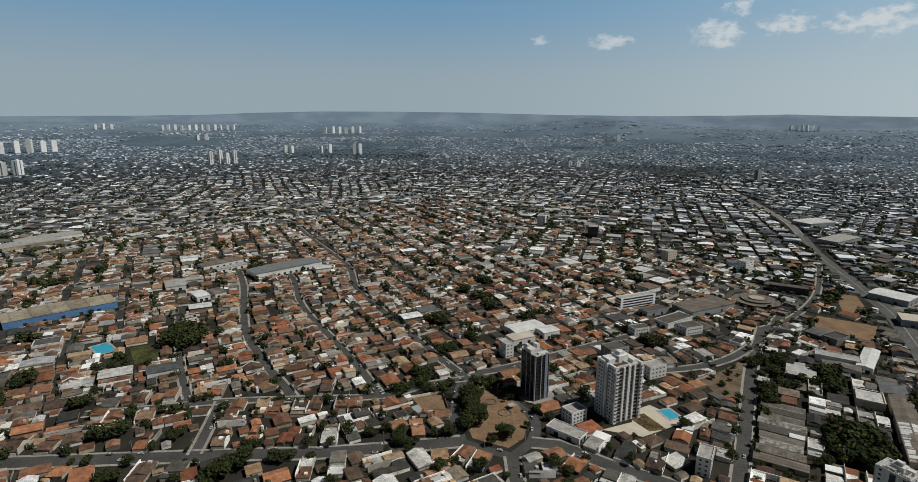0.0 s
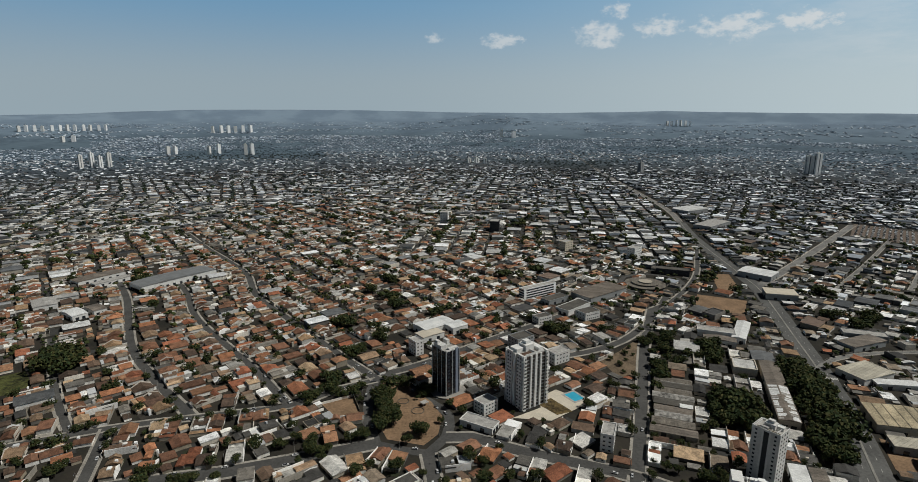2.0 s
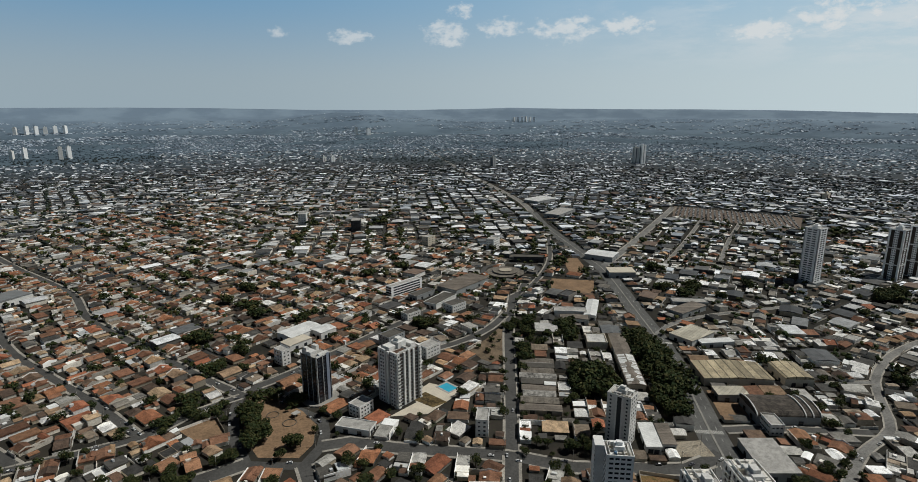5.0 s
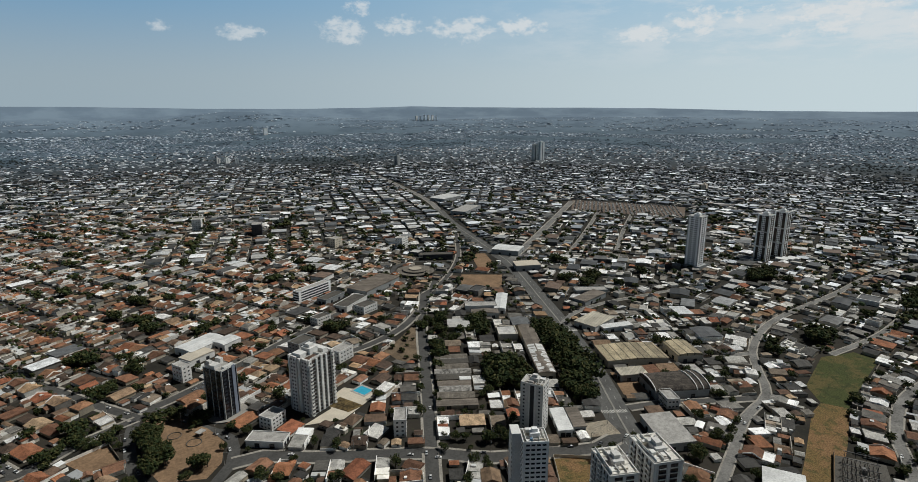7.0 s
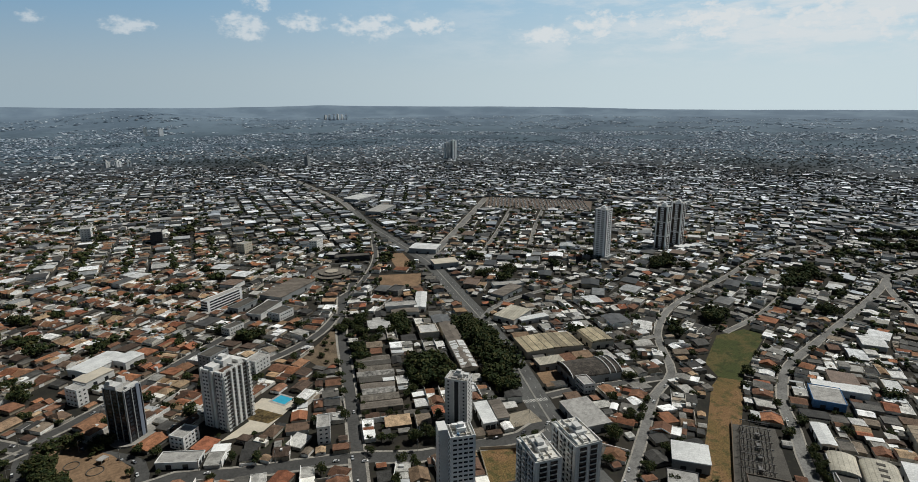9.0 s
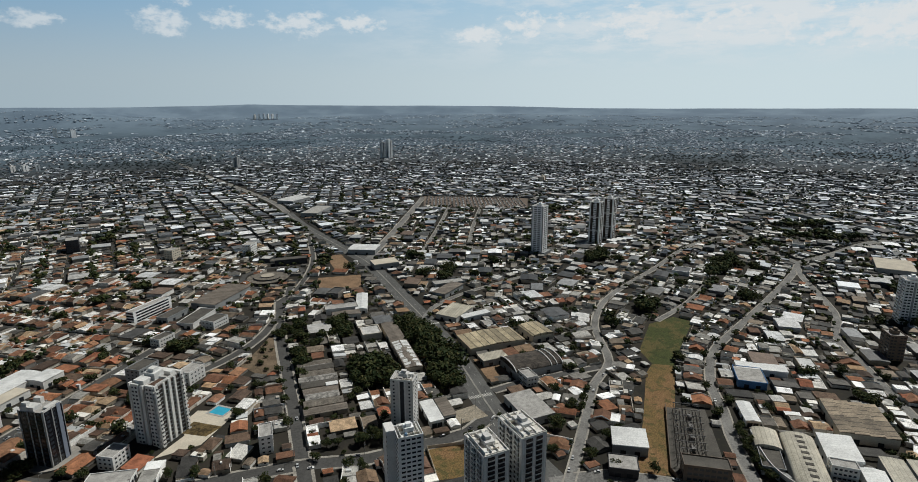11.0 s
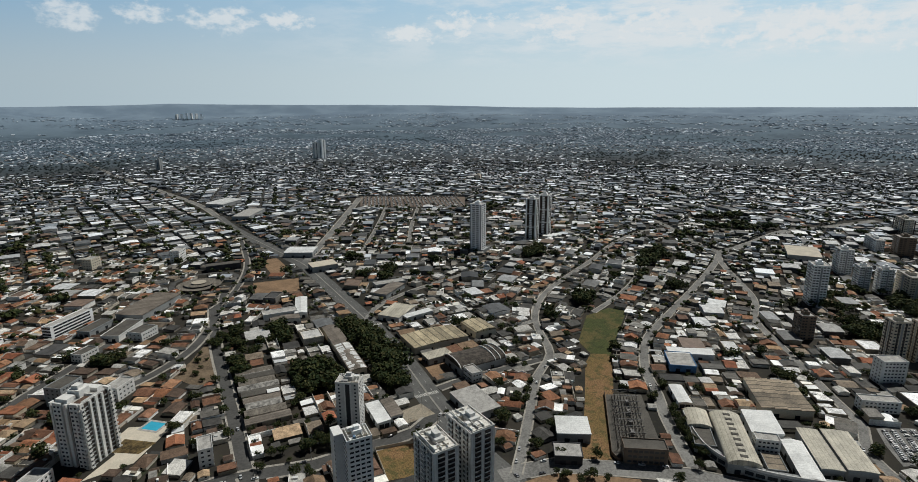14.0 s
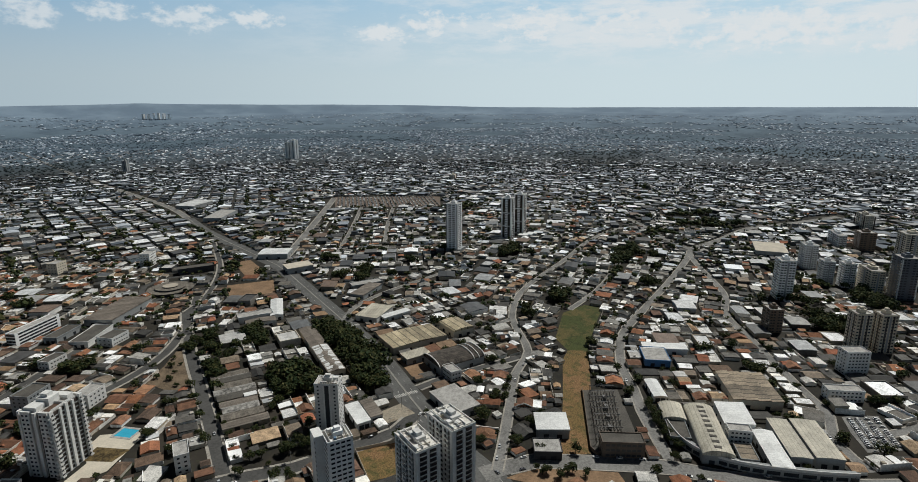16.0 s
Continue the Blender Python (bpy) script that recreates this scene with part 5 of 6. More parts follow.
for _ in range(90):
    a, d = math.radians(rng.uniform(AZ0, AZ1)), rng.uniform(1150, 2900)
    turn = rng.choice([-18, 72, 72]) if -5 < math.degrees(a) < 36 and rng.random() < .85 else rng.choice([5, 22, -30, -40, 12, -10])
    DISTRICT.append((d * math.sin(a), d * math.cos(a), turn, .05 + .22 * rng.random() * (1.4 - d / 2900)))
DISTRICT = np.array(DISTRICT, float)
DISTRICT[DISTRICT[:, 0] > 450, 3] *= .7        # fewer clay roofs in the eastern districts


def nearest_district(x, y):
    best, idx = np.full(len(x), 1e18), np.zeros(len(x), int)
    for k, (dx, dy, _, _) in enumerate(DISTRICT):
        q = (x - dx) ** 2 + (y - dy) ** 2
        m = q < best
        best[m], idx[m] = q[m], k
    return idx


def grid_lots():
    """Lots of all districts: x, y, turn (street side towards -v), width, depth, clay share."""
    out = []
    for k, (dx, dy, turn, clay) in enumerate(DISTRICT):
        a = radians(turn + 90)
        n, reach = 0, 560
        u0 = -reach
        us, vs, ws, ds, flips = [], [], [], [], []
        pitch, depth = (64.0 if math.hypot(dx, dy) < 900 else 59.5), 27.0
        for i in range(-9, 10):
            for side in (0, 1):
                v = i * pitch + (pitch / 2 - depth / 2 if side else pitch / 2 + depth / 2)
                u = -reach + rng.uniform(0, 8)
                while u < reach:
                    w = rng.uniform(8.0, 12.5) if rng.random() > (.18 if clay < .33 else .05) else rng.uniform(14, 24 if clay < .5 else 19)
                    if (u + 30) % 150 < 8:           # cross streets
                        u += 8
                    us.append(u + w / 2), vs.append(v), ws.append(w), flips.append(side)
                    u += w
        us, vs, ws, flips = map(np.array, (us, vs, ws, flips))
        x, y = dx + us * math.cos(a) - vs * math.sin(a), dy + us * math.sin(a) + vs * math.cos(a)
        ok = in_sector(x, y)
        x, y, ws, flips = x[ok], y[ok], ws[ok], flips[ok]
        if not len(x):
            continue
        ok = nearest_district(x, y) == k
        x, y, ws, flips = x[ok], y[ok], ws[ok], flips[ok]
        out.append(np.stack([x, y, a + np.where(flips == 1, 0, math.pi), ws, np.full(len(x), depth), np.full(len(x), clay)], 1))
    return np.concatenate(out)


def frontage():
    """Lots that line the drawn streets."""
    out = []
    for fine, width, z, ob in ROADS:
        for side in (1, -1):
            lead = 0.0
            for i in range(len(fine) - 1):
                a, b = fine[i], fine[i + 1]
                seg = b - a
                if (a + b).length / 2 > 1050 or seg.length < 1:
                    continue
                way = seg.normalized()
                nrm = Vector((-way.y, way.x)) * side
                t = lead
                while t < seg.length:
                    w = rng.uniform(9, 13)
                    q = a + way * (t + w / 2) + nrm * (width / 2 + 1.0 + 12)
                    turn = math.atan2(way.y, way.x) + (0 if side > 0 else math.pi)
                    if in_sector(q.x, q.y) and is_free(q.x, q.y, turn, w - 1, 22):
                        occupy(q.x, q.y, turn, w, 24)
                        best = nearest_district(np.array([q.x]), np.array([q.y]))[0]
                        out.append((q.x, q.y, turn, w, 24.0, DISTRICT[best][3]))
                    t += w
                lead = t - seg.length
    return np.array(out)


def all_lots():
    first = frontage()
    rest = grid_lots()
    keep = []
    for row in rest:
        d = math.hypot(row[0], row[1])
        if d < 1150:
            if not is_free(row[0], row[1], row[2], row[3] - 1.5, row[4] - 3, .10):
                continue
            occupy(row[0], row[1], row[2], row[3], row[4])
        elif d < 1900 and not is_free(row[0], row[1], row[2], row[3], row[4] - 3, .08):
            continue
        elif min((Vector((row[0], row[1])) - q).length for q in ROADS[1][0][::2]) < 16:
            continue
        keep.append(row)
    for size in (14.0, 11.0, 8.5, 6.0):          # small houses and sheds fill what is left
        n = 30000
        a, d = np.radians(rng.uniform(AZ0, AZ1, n)), 255.0 + np.where(np.arange(n) % 2, 340.0, 895.0) * rng.random(n) ** np.where(np.arange(n) % 2, .7, 1.3)
        xs, ys = d * np.sin(a), d * np.cos(a)
        i, j, ok = cells(xs, ys)
        ok[ok] = ~taken[i[ok], j[ok]]
        xs, ys = xs[ok], ys[ok]
        for x, y, k in zip(xs, ys, nearest_district(xs, ys)):
            turn, w, dd = radians(DISTRICT[k][2] + rng.choice([0, 90, 180, 270])), size * rng.uniform(.8, 1.2), size * rng.uniform(1.0, 1.6)
            if is_free(x, y, turn, w, dd, .05 if size > 8 else .02):
                occupy(x, y, turn, w + .5, dd + .5)
                keep.append((x, y, turn, min(w, 13.4), min(dd, 19.5), DISTRICT[k][3]))
    n = 16000
    a, d = np.radians(rng.uniform(AZ0, AZ1, n)), 255.0 + 895.0 * rng.random(n) ** 1.5
    for x, y in zip(d * np.sin(a), d * np.cos(a)):  # and trees what is left then
        if is_free(x, y, 0, 3, 3, 0) and rng.random() < .34:
            occupy(x, y, 0, 4, 4)
            TREES.append((x, y, rng.uniform(1.8, 4.6)))
    rows = np.concatenate([first, np.array(keep)])
    return rows[np.argsort(np.hypot(rows[:, 0], rows[:, 1]))]


TREES = []                       # x, y, size


def wood(x, y, rx, ry, turn, n, lo, hi):
    """Scatters trees over an oval."""
    occupy(x, y, radians(turn), rx * 1.5, ry * 1.4)
    for q in (0.3, 0.6, 0.85):
        for a in range(0, 360, 15):
            u, v = q * rx * math.cos(radians(a)), q * ry * math.sin(radians(a))
            c, s = math.cos(radians(turn)), math.sin(radians(turn))
            occupy(x + u * c - v * s, y + u * s + v * c, 0, 5, 5)
    for _ in range(n):
        a, q = rng.uniform(0, 2 * math.pi), math.sqrt(rng.random())
        u, v = q * rx * math.cos(a), q * ry * math.sin(a)
        c, s = math.cos(radians(turn)), math.sin(radians(turn))
        TREES.append((x + u * c - v * s, y + u * s + v * c, rng.uniform(lo, hi)))


wood(21, 396, 7, 40, -3, 20, 4.5, 7.5)    # park in the roundabout
wood(-38, 428, 12, 4, 20, 7, 3, 5)
wood(-31, 349, 12, 4, 0, 7, 3, 5)
wood(45, 359, 7, 6, 0, 4, 4, 6)
wood(38, 437, 6, 9, -20, 4, 3, 5)
wood(56, 418, 6, 8, 0, 5, 3, 5)
wood(297, 343, 30, 11, 66, 24, 6, 9)      # school grounds
wood(364, 345, 64, 12, 62, 52, 6, 9.5)
wood(390, 398, 20, 10, 60, 10, 5, 8)
wood(336, 442, 26, 9, 59, 14, 4, 7)
wood(306, 472, 40, 6, 59, 14, 3, 6)
wood(262, 412, 34, 5, 59, 12, 3.5, 6)
for px, py in ((236, 424), (240, 440), (236, 452), (250, 448), (256, 462), (266, 474), (262, 458)):
    TREES.append((px, py, rng.uniform(1.6, 2.8)))
wood(282, 352, 34, 6, 59, 12, 4, 7)
wood(325, 290, 20, 12, 59, 12, 5, 8)
wood(293, 482, 16, 9, 40, 12, 2.5, 4)
wood(486, 667, 26, 14, 60, 12, 3, 6)
wood(553, 486, 26, 12, 30, 14, 5, 8)
wood(209, 525, 12, 8, 20, 7, 5, 7)
wood(661, -48, 26, 14, 20, 18, 5, 8)
wood(779, -97, 60, 12, 20, 24, 5, 8)
wood(852, -6, 40, 16, 20, 16, 4, 7)
wood(-273, 531, 34, 12, 118, 16, 6, 10)   # club
wood(-306, 476, 20, 8, 118, 7, 3, 5)
wood(838, 204, 70, 12, 4, 50, 4, 7)
wood(735, 190, 55, 6, 2, 20, 3, 5)
wood(597, 224, 20, 14, 0, 9, 5, 8)
wood(645, -86, 32, 13, 20, 20, 6, 9)
wood(771, 367, 40, 14, 20, 16, 5, 8)
wood(1135, 110, 72, 16, -60, 60, 5, 9)
wood(1218, 165, 52, 14, -45, 36, 5, 9)
wood(1012, 185, 26, 14, -60, 18, 4, 8)
wood(1521, 325, 14, 10, 0, 7, 8, 12)
for px, py in ((398, 74), (391, 70), (384, 66), (378, 64), (372, 59), (366, 56), (360, 51), (354, 46)):    # trees before the curved facade
    TREES.append((px + rng.uniform(-1, 1), py + rng.uniform(-1, 1), rng.uniform(3.0, 4.4)))
wood(290, 106, 30, 5, -60, 8, 2, 3.4)
wood(424, -51, 7, 2, 20, 3, 2.5, 4)
wood(1068, 613, 20, 12, 30, 8, 6, 10)
wood(326, 1074, 22, 10, 70, 8, 6, 9)
wood(215, 276, 34, 5, -30, 10, 3, 5)
wood(257, 104, 20, 6, -60, 8, 2.5, 4)
for px, py in ((-6, 426), (-22, 433), (-52, 357), (2, 359), (-108, 328), (-192, 355)):
    wood(px, py, 6, 4, 0, 3, 3, 5)
for i in range(14):                        # street trees by the straight street
    TREES.append((177 + 7.9 * i + rng.uniform(-2, 2) + 7.5, 286 + 13.6 * i - 4.0, rng.uniform(1.8, 3.2)))



def street_trees():
    for fine, width, z, ob in ROADS[3:]:
        for i in range(len(fine) - 1):
            a, b = fine[i], fine[i + 1]
            if not in_sector(a.x, a.y, 200, 1300):
                continue
            seg = (b - a).normalized()
            nrm = Vector((-seg.y, seg.x))
            for side in (-1, 1):
                if rng.random() < .22:
                    q = a + (b - a) * rng.random() + nrm * side * (width / 2 + 2.2)
                    TREES.append((q.x, q.y, rng.uniform(1.8, 4.2)))


for _ in range(170):                       # groups of old trees among the lots
    a, d = radians(rng.uniform(AZ0, AZ1)), 330 + 1850 * rng.random() ** 1.1
    px, py = d * math.sin(a), d * math.cos(a)
    if is_free(px, py, 0, 14, 14, .02):
        wood(px, py, rng.uniform(5, 16), rng.uniform(4, 9), rng.uniform(0, 180), int(rng.integers(3, 9)), 4.0, 7.0)
LOTS = all_lots()
street_trees()


def lot_plan(row, d):
    """What stands on one lot: a list of (part, template, x, y, turn, w, d, eave, rise, material)."""
    x, y, turn, w, depth, clay = row
    c, s = math.cos(turn), math.sin(turn)

    def at(u, v):
        return x + u * c - v * s, y + u * s + v * c

    r = rng.random
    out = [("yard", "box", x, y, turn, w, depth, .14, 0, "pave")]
    if w > 13.5:                  # a shop or workshop under one broad pale roof
        a, b, e = w * .96, depth * (.75 + .2 * r()), 4.2 + 2.2 * r()
        k = r()
        if k < .25:
            out += [("wall", "parapet", x, y, turn, a, b, e + .8, 0, "wall"), ("roof", "deck", x, y, turn, a, b, e + .8, 0, "pale")]
        else:
            t2, p, q = (turn, a, b) if r() < .5 else (turn + math.pi / 2, b, a)
            kind = "gable" if k < .75 else "shed"
            out += [("wall", "gable_wall" if kind == "gable" else "sides", x, y, t2, p, q, e, p * .06, "wall"), ("roof", kind, x, y, t2, p, q, e, p * .06, "pale")]
        if r() < .3:
            TREES.append((*at(0, -depth / 2), 2.0 + 2.0 * r()))
        return out
    if depth < 20:                # an infill house or shed fills its lot
        red = "red" if r() < clay else "grey"
        long_turn, a, b = (turn, w, depth) if w < depth else (turn + math.pi / 2, depth, w)
        a, b, e = a * .96, b * .95, (2.4 if w > 7 else 1.8) + .8 * r()
        k = r()
        kind = "gable" if k < .5 else "shed"
        out += [("wall", "gable_wall" if kind == "gable" else "sides", x, y, long_turn, a, b, e, a * .17, "wall"), ("roof", kind, x, y, long_turn, a, b, e, a * .17, red)]
        return out
    red = r() < clay              # a house: a broad front roof along the street, lower roofs behind it, dark yards between
    near = d < 1150
    tall = 2.8 if r() < .14 else 0.0
    v = -depth / 2 + (.3 if r() < .3 else 1.0 + 3.2 * r())
    first = True
    while v < depth / 2 - 2.6:
        hd = min(depth / 2 - .2 - v, (8.5 + 5.5 * r() if near else 6.5 + 5.5 * r()) if first else (3.4 + 4.6 * r()))
        hw = w * ((.90 + .08 * r() if near else .76 + .23 * r()) if first or r() < .5 else (.40 + .38 * r()))
        hx, hy = at((w - hw) / 2 * (1 if r() < .5 else -1), v + hd / 2)
        eave = 2.5 + .8 * r() + (tall if first else 0)
        clayey = red if first else r() < (clay * .85 if red else clay * .35)
        col = "red" if clayey else "bright" if not first and r() < .42 else "grey"
        long_turn, p, q = (turn, hw, hd) if r() < (.32 if near else .5) else (turn + math.pi / 2, hd, hw)
        rise = p * (.15 + .11 * r()) * (1 if clayey else .5)
        k = r()
        if k < (.74 if clayey else .34):
            out += [("wall", "gable_wall", hx, hy, long_turn, p, q, eave, rise, "wall"), ("roof", "gable", hx, hy, long_turn, p, q, eave, rise, col)]
            if first and near and long_turn != turn and r() < .6:     # a white gable wall carried over the tiles
                gx, gy = at(w / 2 - .2, v + hd / 2)
                out.append(("boundary_wall", "gable_wall", gx, gy, long_turn, p * 1.06, .4, eave + .85, rise * 1.15, "party"))
        elif k < (.84 if clayey else .38):
            out += [("wall", "sides", hx, hy, long_turn, p, q, eave, 0, "wall"), ("roof", "hip", hx, hy, long_turn, p, q, eave, rise, col)]
        elif k < .88 or clayey:
            out += [("wall", "sides", hx, hy, long_turn, p, q, eave, 0, "wall"), ("roof", "shed", hx, hy, long_turn, p, q, eave, p * .14, col)]
        else:
            out += [("wall", "parapet", hx, hy, turn, hw, hd, eave + .6, 0, "wall"), ("roof", "deck", hx, hy, turn, hw, hd, eave + .6, 0, col)]
        if first and clayey and r() < .55 and w > 9:      # a cross wing under its own gable
            cw, cd = w * (.32 + .2 * r()), hd * (.6 + .5 * r())
            cx, cy = at((w - cw) / 2 * (1 if r() < .5 else -1), v + cd * .32)
            out += [("wall", "gable_wall", cx, cy, turn, cw, cd, eave + .25, cw * .2, "wall"), ("roof", "gable", cx, cy, turn, cw, cd, eave + .25, cw * .2, col)]
        if near and r() < .28:                            # a small pale cover or tank stand beside or on the roof
            sx, sy = at((r() - .5) * w * .7, v + hd * r())
            sw, sd = 1.3 + 2.2 * r(), 1.2 + 2.0 * r()
            out.append(("annex", "box", sx, sy, turn, sw, sd, eave + rise * .6 + .6 + .8 * r(), 0, "bright" if r() < .6 else "wall"))
        v += hd + .3 + (3.4 * r() if r() < (.45 if near else .6) else 0)
        first = False
    if d < 1500 and r() < (.9 if d < 700 else .6):    # the whitewashed wall between two lots, a little over the eaves
        lw = depth * ((.6 + .38 * r()) if d < 560 else (.3 + .5 * r()))
        out.append(("boundary_wall", "box", *at(w / 2 - .12, (depth - lw) / 2 * (2 * r() - 1)), turn, .34, lw, (3.7 + 1.6 * r() if d < 800 else 3.2 + 1.0 * r()) if r() < .72 else 2.4, 0, "party"))
    if d < 700 and r() < .5:
        out.append(("boundary_wall", "box", *at(0, -depth / 2 + .15), turn, w - .3, .22, 2.0 + .6 * r(), 0, "party"))
    if r() < (.34 if d < 420 else .45 if d < 600 else .86 - .62 * clay):
        TREES.append((*at(w * (r() - .5) * .8, depth / 2 - 2.5 * r() - 1), 2.4 + 3.2 * r() ** 1.3 + (.8 if d > 700 else 0)))
    if r() < .22:
        TREES.append((*at(w * (r() - .5) * .7, -depth / 2 + .2), 1.8 + 2.4 * r()))
    return out


HOUSE_LABEL = {"red": ("low house with a reddish clay tile roof", "small house with weathered clay tiles and pale walls"),
               "pale": ("workshop under a broad pale sheet roof", "shop under a broad pale roof by the street"),
               "grey": ("low house with a grey fibre-cement roof", "small house with a weathered grey roof and pale walls")}
WINDOW = mesh_of("window", boxes((-.7, -.05, 0, .7, .05, 1.1)), M["glass"])


def build_town():
    heaps = {k: Heap() for k in ("red", "grey", "pale", "bright", "far", "wall", "shaded", "party", "pave", "street")}
    for n, row in enumerate(LOTS):
        d = math.hypot(row[0], row[1])
        if rng.random() < (d - 1950) / 450:
            continue
        plan = lot_plan(row, d)
        if n < 300:
            roof = next(p[-1] for p in plan if p[0] == "roof")
            c = plan[1]
            top = thing("house", pose(row[0], row[1], 0, 0, 0, math.degrees(row[2])), HOUSE_LABEL[roof][n % 2], "house", "houses of the town")
            inv = top.matrix_basis.inverted()
            parts = {}
            for name, kind, *args, m in plan:
                v, f = shape(kind, args[0], args[1], 0, args[2], args[3], args[4], args[5], args[6])
                mv, mf = parts.setdefault(("annex_roof" if name == "roof" and m != roof else name, m), ([], []))
                mf += [[len(mv) + q for q in face] for face in f]
                mv += [tuple(inv @ Vector(q)) for q in v[0].tolist()]
            for (name, m), (mv, mf) in parts.items():
                mesh_object(name, mv, mf, M[m], top)
            w, dd = c[5], c[6]
            for k in range(1):
                side = int(rng.integers(0, 4))
                span = (w if side in (0, 2) else dd)
                m = inv @ pose(c[2], c[3], 0, 0, 0, math.degrees(c[4])) @ face_pose(side, w, dd, (rng.random() - .5) * span * .6, 1.1)
                shared("window", WINDOW, top, m)
        else:
            east = min(1.0, max(0.0, (math.degrees(math.atan2(row[0], row[1])) - 8) / 25))     # western roofs keep warm farther out before the painted haze and shade set in
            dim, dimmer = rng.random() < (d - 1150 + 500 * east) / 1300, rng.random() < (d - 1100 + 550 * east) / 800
            # outer walls swap to the copy with shade in its colour
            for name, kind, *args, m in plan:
                heaps["far" if dim and name == "roof" else "shaded" if dimmer and name != "roof" and m != "pave" else m].add(kind, args[0], args[1], 0, *args[2:])
        # the half street in front of the lot
        x, y, turn, w, depth, _ = row
        gx, gy = x + math.sin(turn) * (depth / 2 + 2.5), y - math.cos(turn) * (depth / 2 + 2.5)
        if depth > 20:
            heaps["street"].add("box", gx, gy, 0, turn, w + .2, 5.0, .02 + .01 * rng.random(), 0)
    heaps["red"].build("clay_roofs", M["red_stuff"], "many reddish clay tile roofs of the town", "roofs")
    heaps["grey"].build("grey_roofs", M["grey_stuff"], "many grey and pale sheet roofs of the town", "roofs")
    heaps["pale"].build("pale_roofs", M["pale_stuff"], "many broad pale sheet roofs of shops and workshops", "roofs")
    heaps["bright"].build("white_roofs", M["bright_stuff"], "many small white awnings and sheet roofs", "roofs")
    heaps["far"].build("dim_roofs", M["far"], "many roofs of the outer town, tinted blue with painted haze", "roofs")
    heaps["party"].build("party_walls", M["party"], "whitewashed walls between the lots", "walls")
    heaps["wall"].build("house_walls", M["wall_stuff"], "pale plaster walls of the town's houses", "walls")
    heaps["shaded"].build("outer_walls", M["shaded"], "plaster walls of the outer houses, painted dark as in shade", "walls")
    heaps["pave"].build("yards", M["pave"], "dusty paved and earthen back yards, darkened like shaded gaps", "yards")
    heaps["street"].build("side_streets", M["lane"], "narrow grey asphalt side streets", "streets")


build_town()


# ---------------------------------------------------------------- trees
def blob(seed, clumps, sub, spread, tri):
    """A crown: many small leafy clumps thrown round a few limbs; returns corners and faces for a crown of radius 1."""
    r = random.Random(seed)
    bm = bmesh.new()
    for _ in range(clumps):
        a, q = r.uniform(0, 2 * math.pi), r.random() ** .5 * spread
        z = r.uniform(-.45, .75) * (1 - .45 * q)
        size = r.uniform(.25, .42) * (1.35 if clumps < 6 else 1.0)
        got = bmesh.ops.create_icosphere(bm, subdivisions=sub, radius=size, matrix=Matrix.LocRotScale(
            (q * math.cos(a), q * math.sin(a), z), Euler((r.uniform(0, 6), r.uniform(0, 6), 0)), (1, 1, r.uniform(.6, .95))))
        for v in got["verts"]:
            k = r.uniform(.6, 1.35)
            c = Vector((q * math.cos(a), q * math.sin(a), z))
            v.co = c + (v.co - c) * k
    verts = np.array([v.co[:] for v in bm.verts])
    faces = [[v.index for v in f.verts] for f in bm.faces]
    bm.free()
    return verts, faces


def leafy(seed, n=340, big=.95):
    """A near crown: limbs are hidden in several hundred small leaf tufts with gaps between them."""
    r = random.Random(seed)
    verts, faces = [], []
    centres = [(r.uniform(-.6, .6), r.uniform(-.6, .6), r.uniform(-.3, .5), r.uniform(.35, .6)) for _ in range(9)]
    for i in range(n):
        cx, cy, cz, cr = centres[i % 9]
        q = Vector((r.gauss(0, 1), r.gauss(0, 1), r.gauss(0, .8))).normalized() * cr * r.uniform(.75, 1.12)
        p = Vector((cx, cy, cz)) + q
        s = r.uniform(.11, .22) * big
        up = q.normalized()
        a = up.cross(Vector((r.uniform(-1, 1), r.uniform(-1, 1), r.uniform(-1, 1)))).normalized()
        b = up.cross(a)
        k = len(verts)
        verts += [tuple(p + a * s), tuple(p + b * s * .9 - a * s * .5), tuple(p - b * s * .9 - a * s * .5), tuple(p + up * s * .8)]
        faces += [(k, k + 1, k + 3), (k + 1, k + 2, k + 3), (k + 2, k, k + 3), (k, k + 2, k + 1)]
    return verts, faces


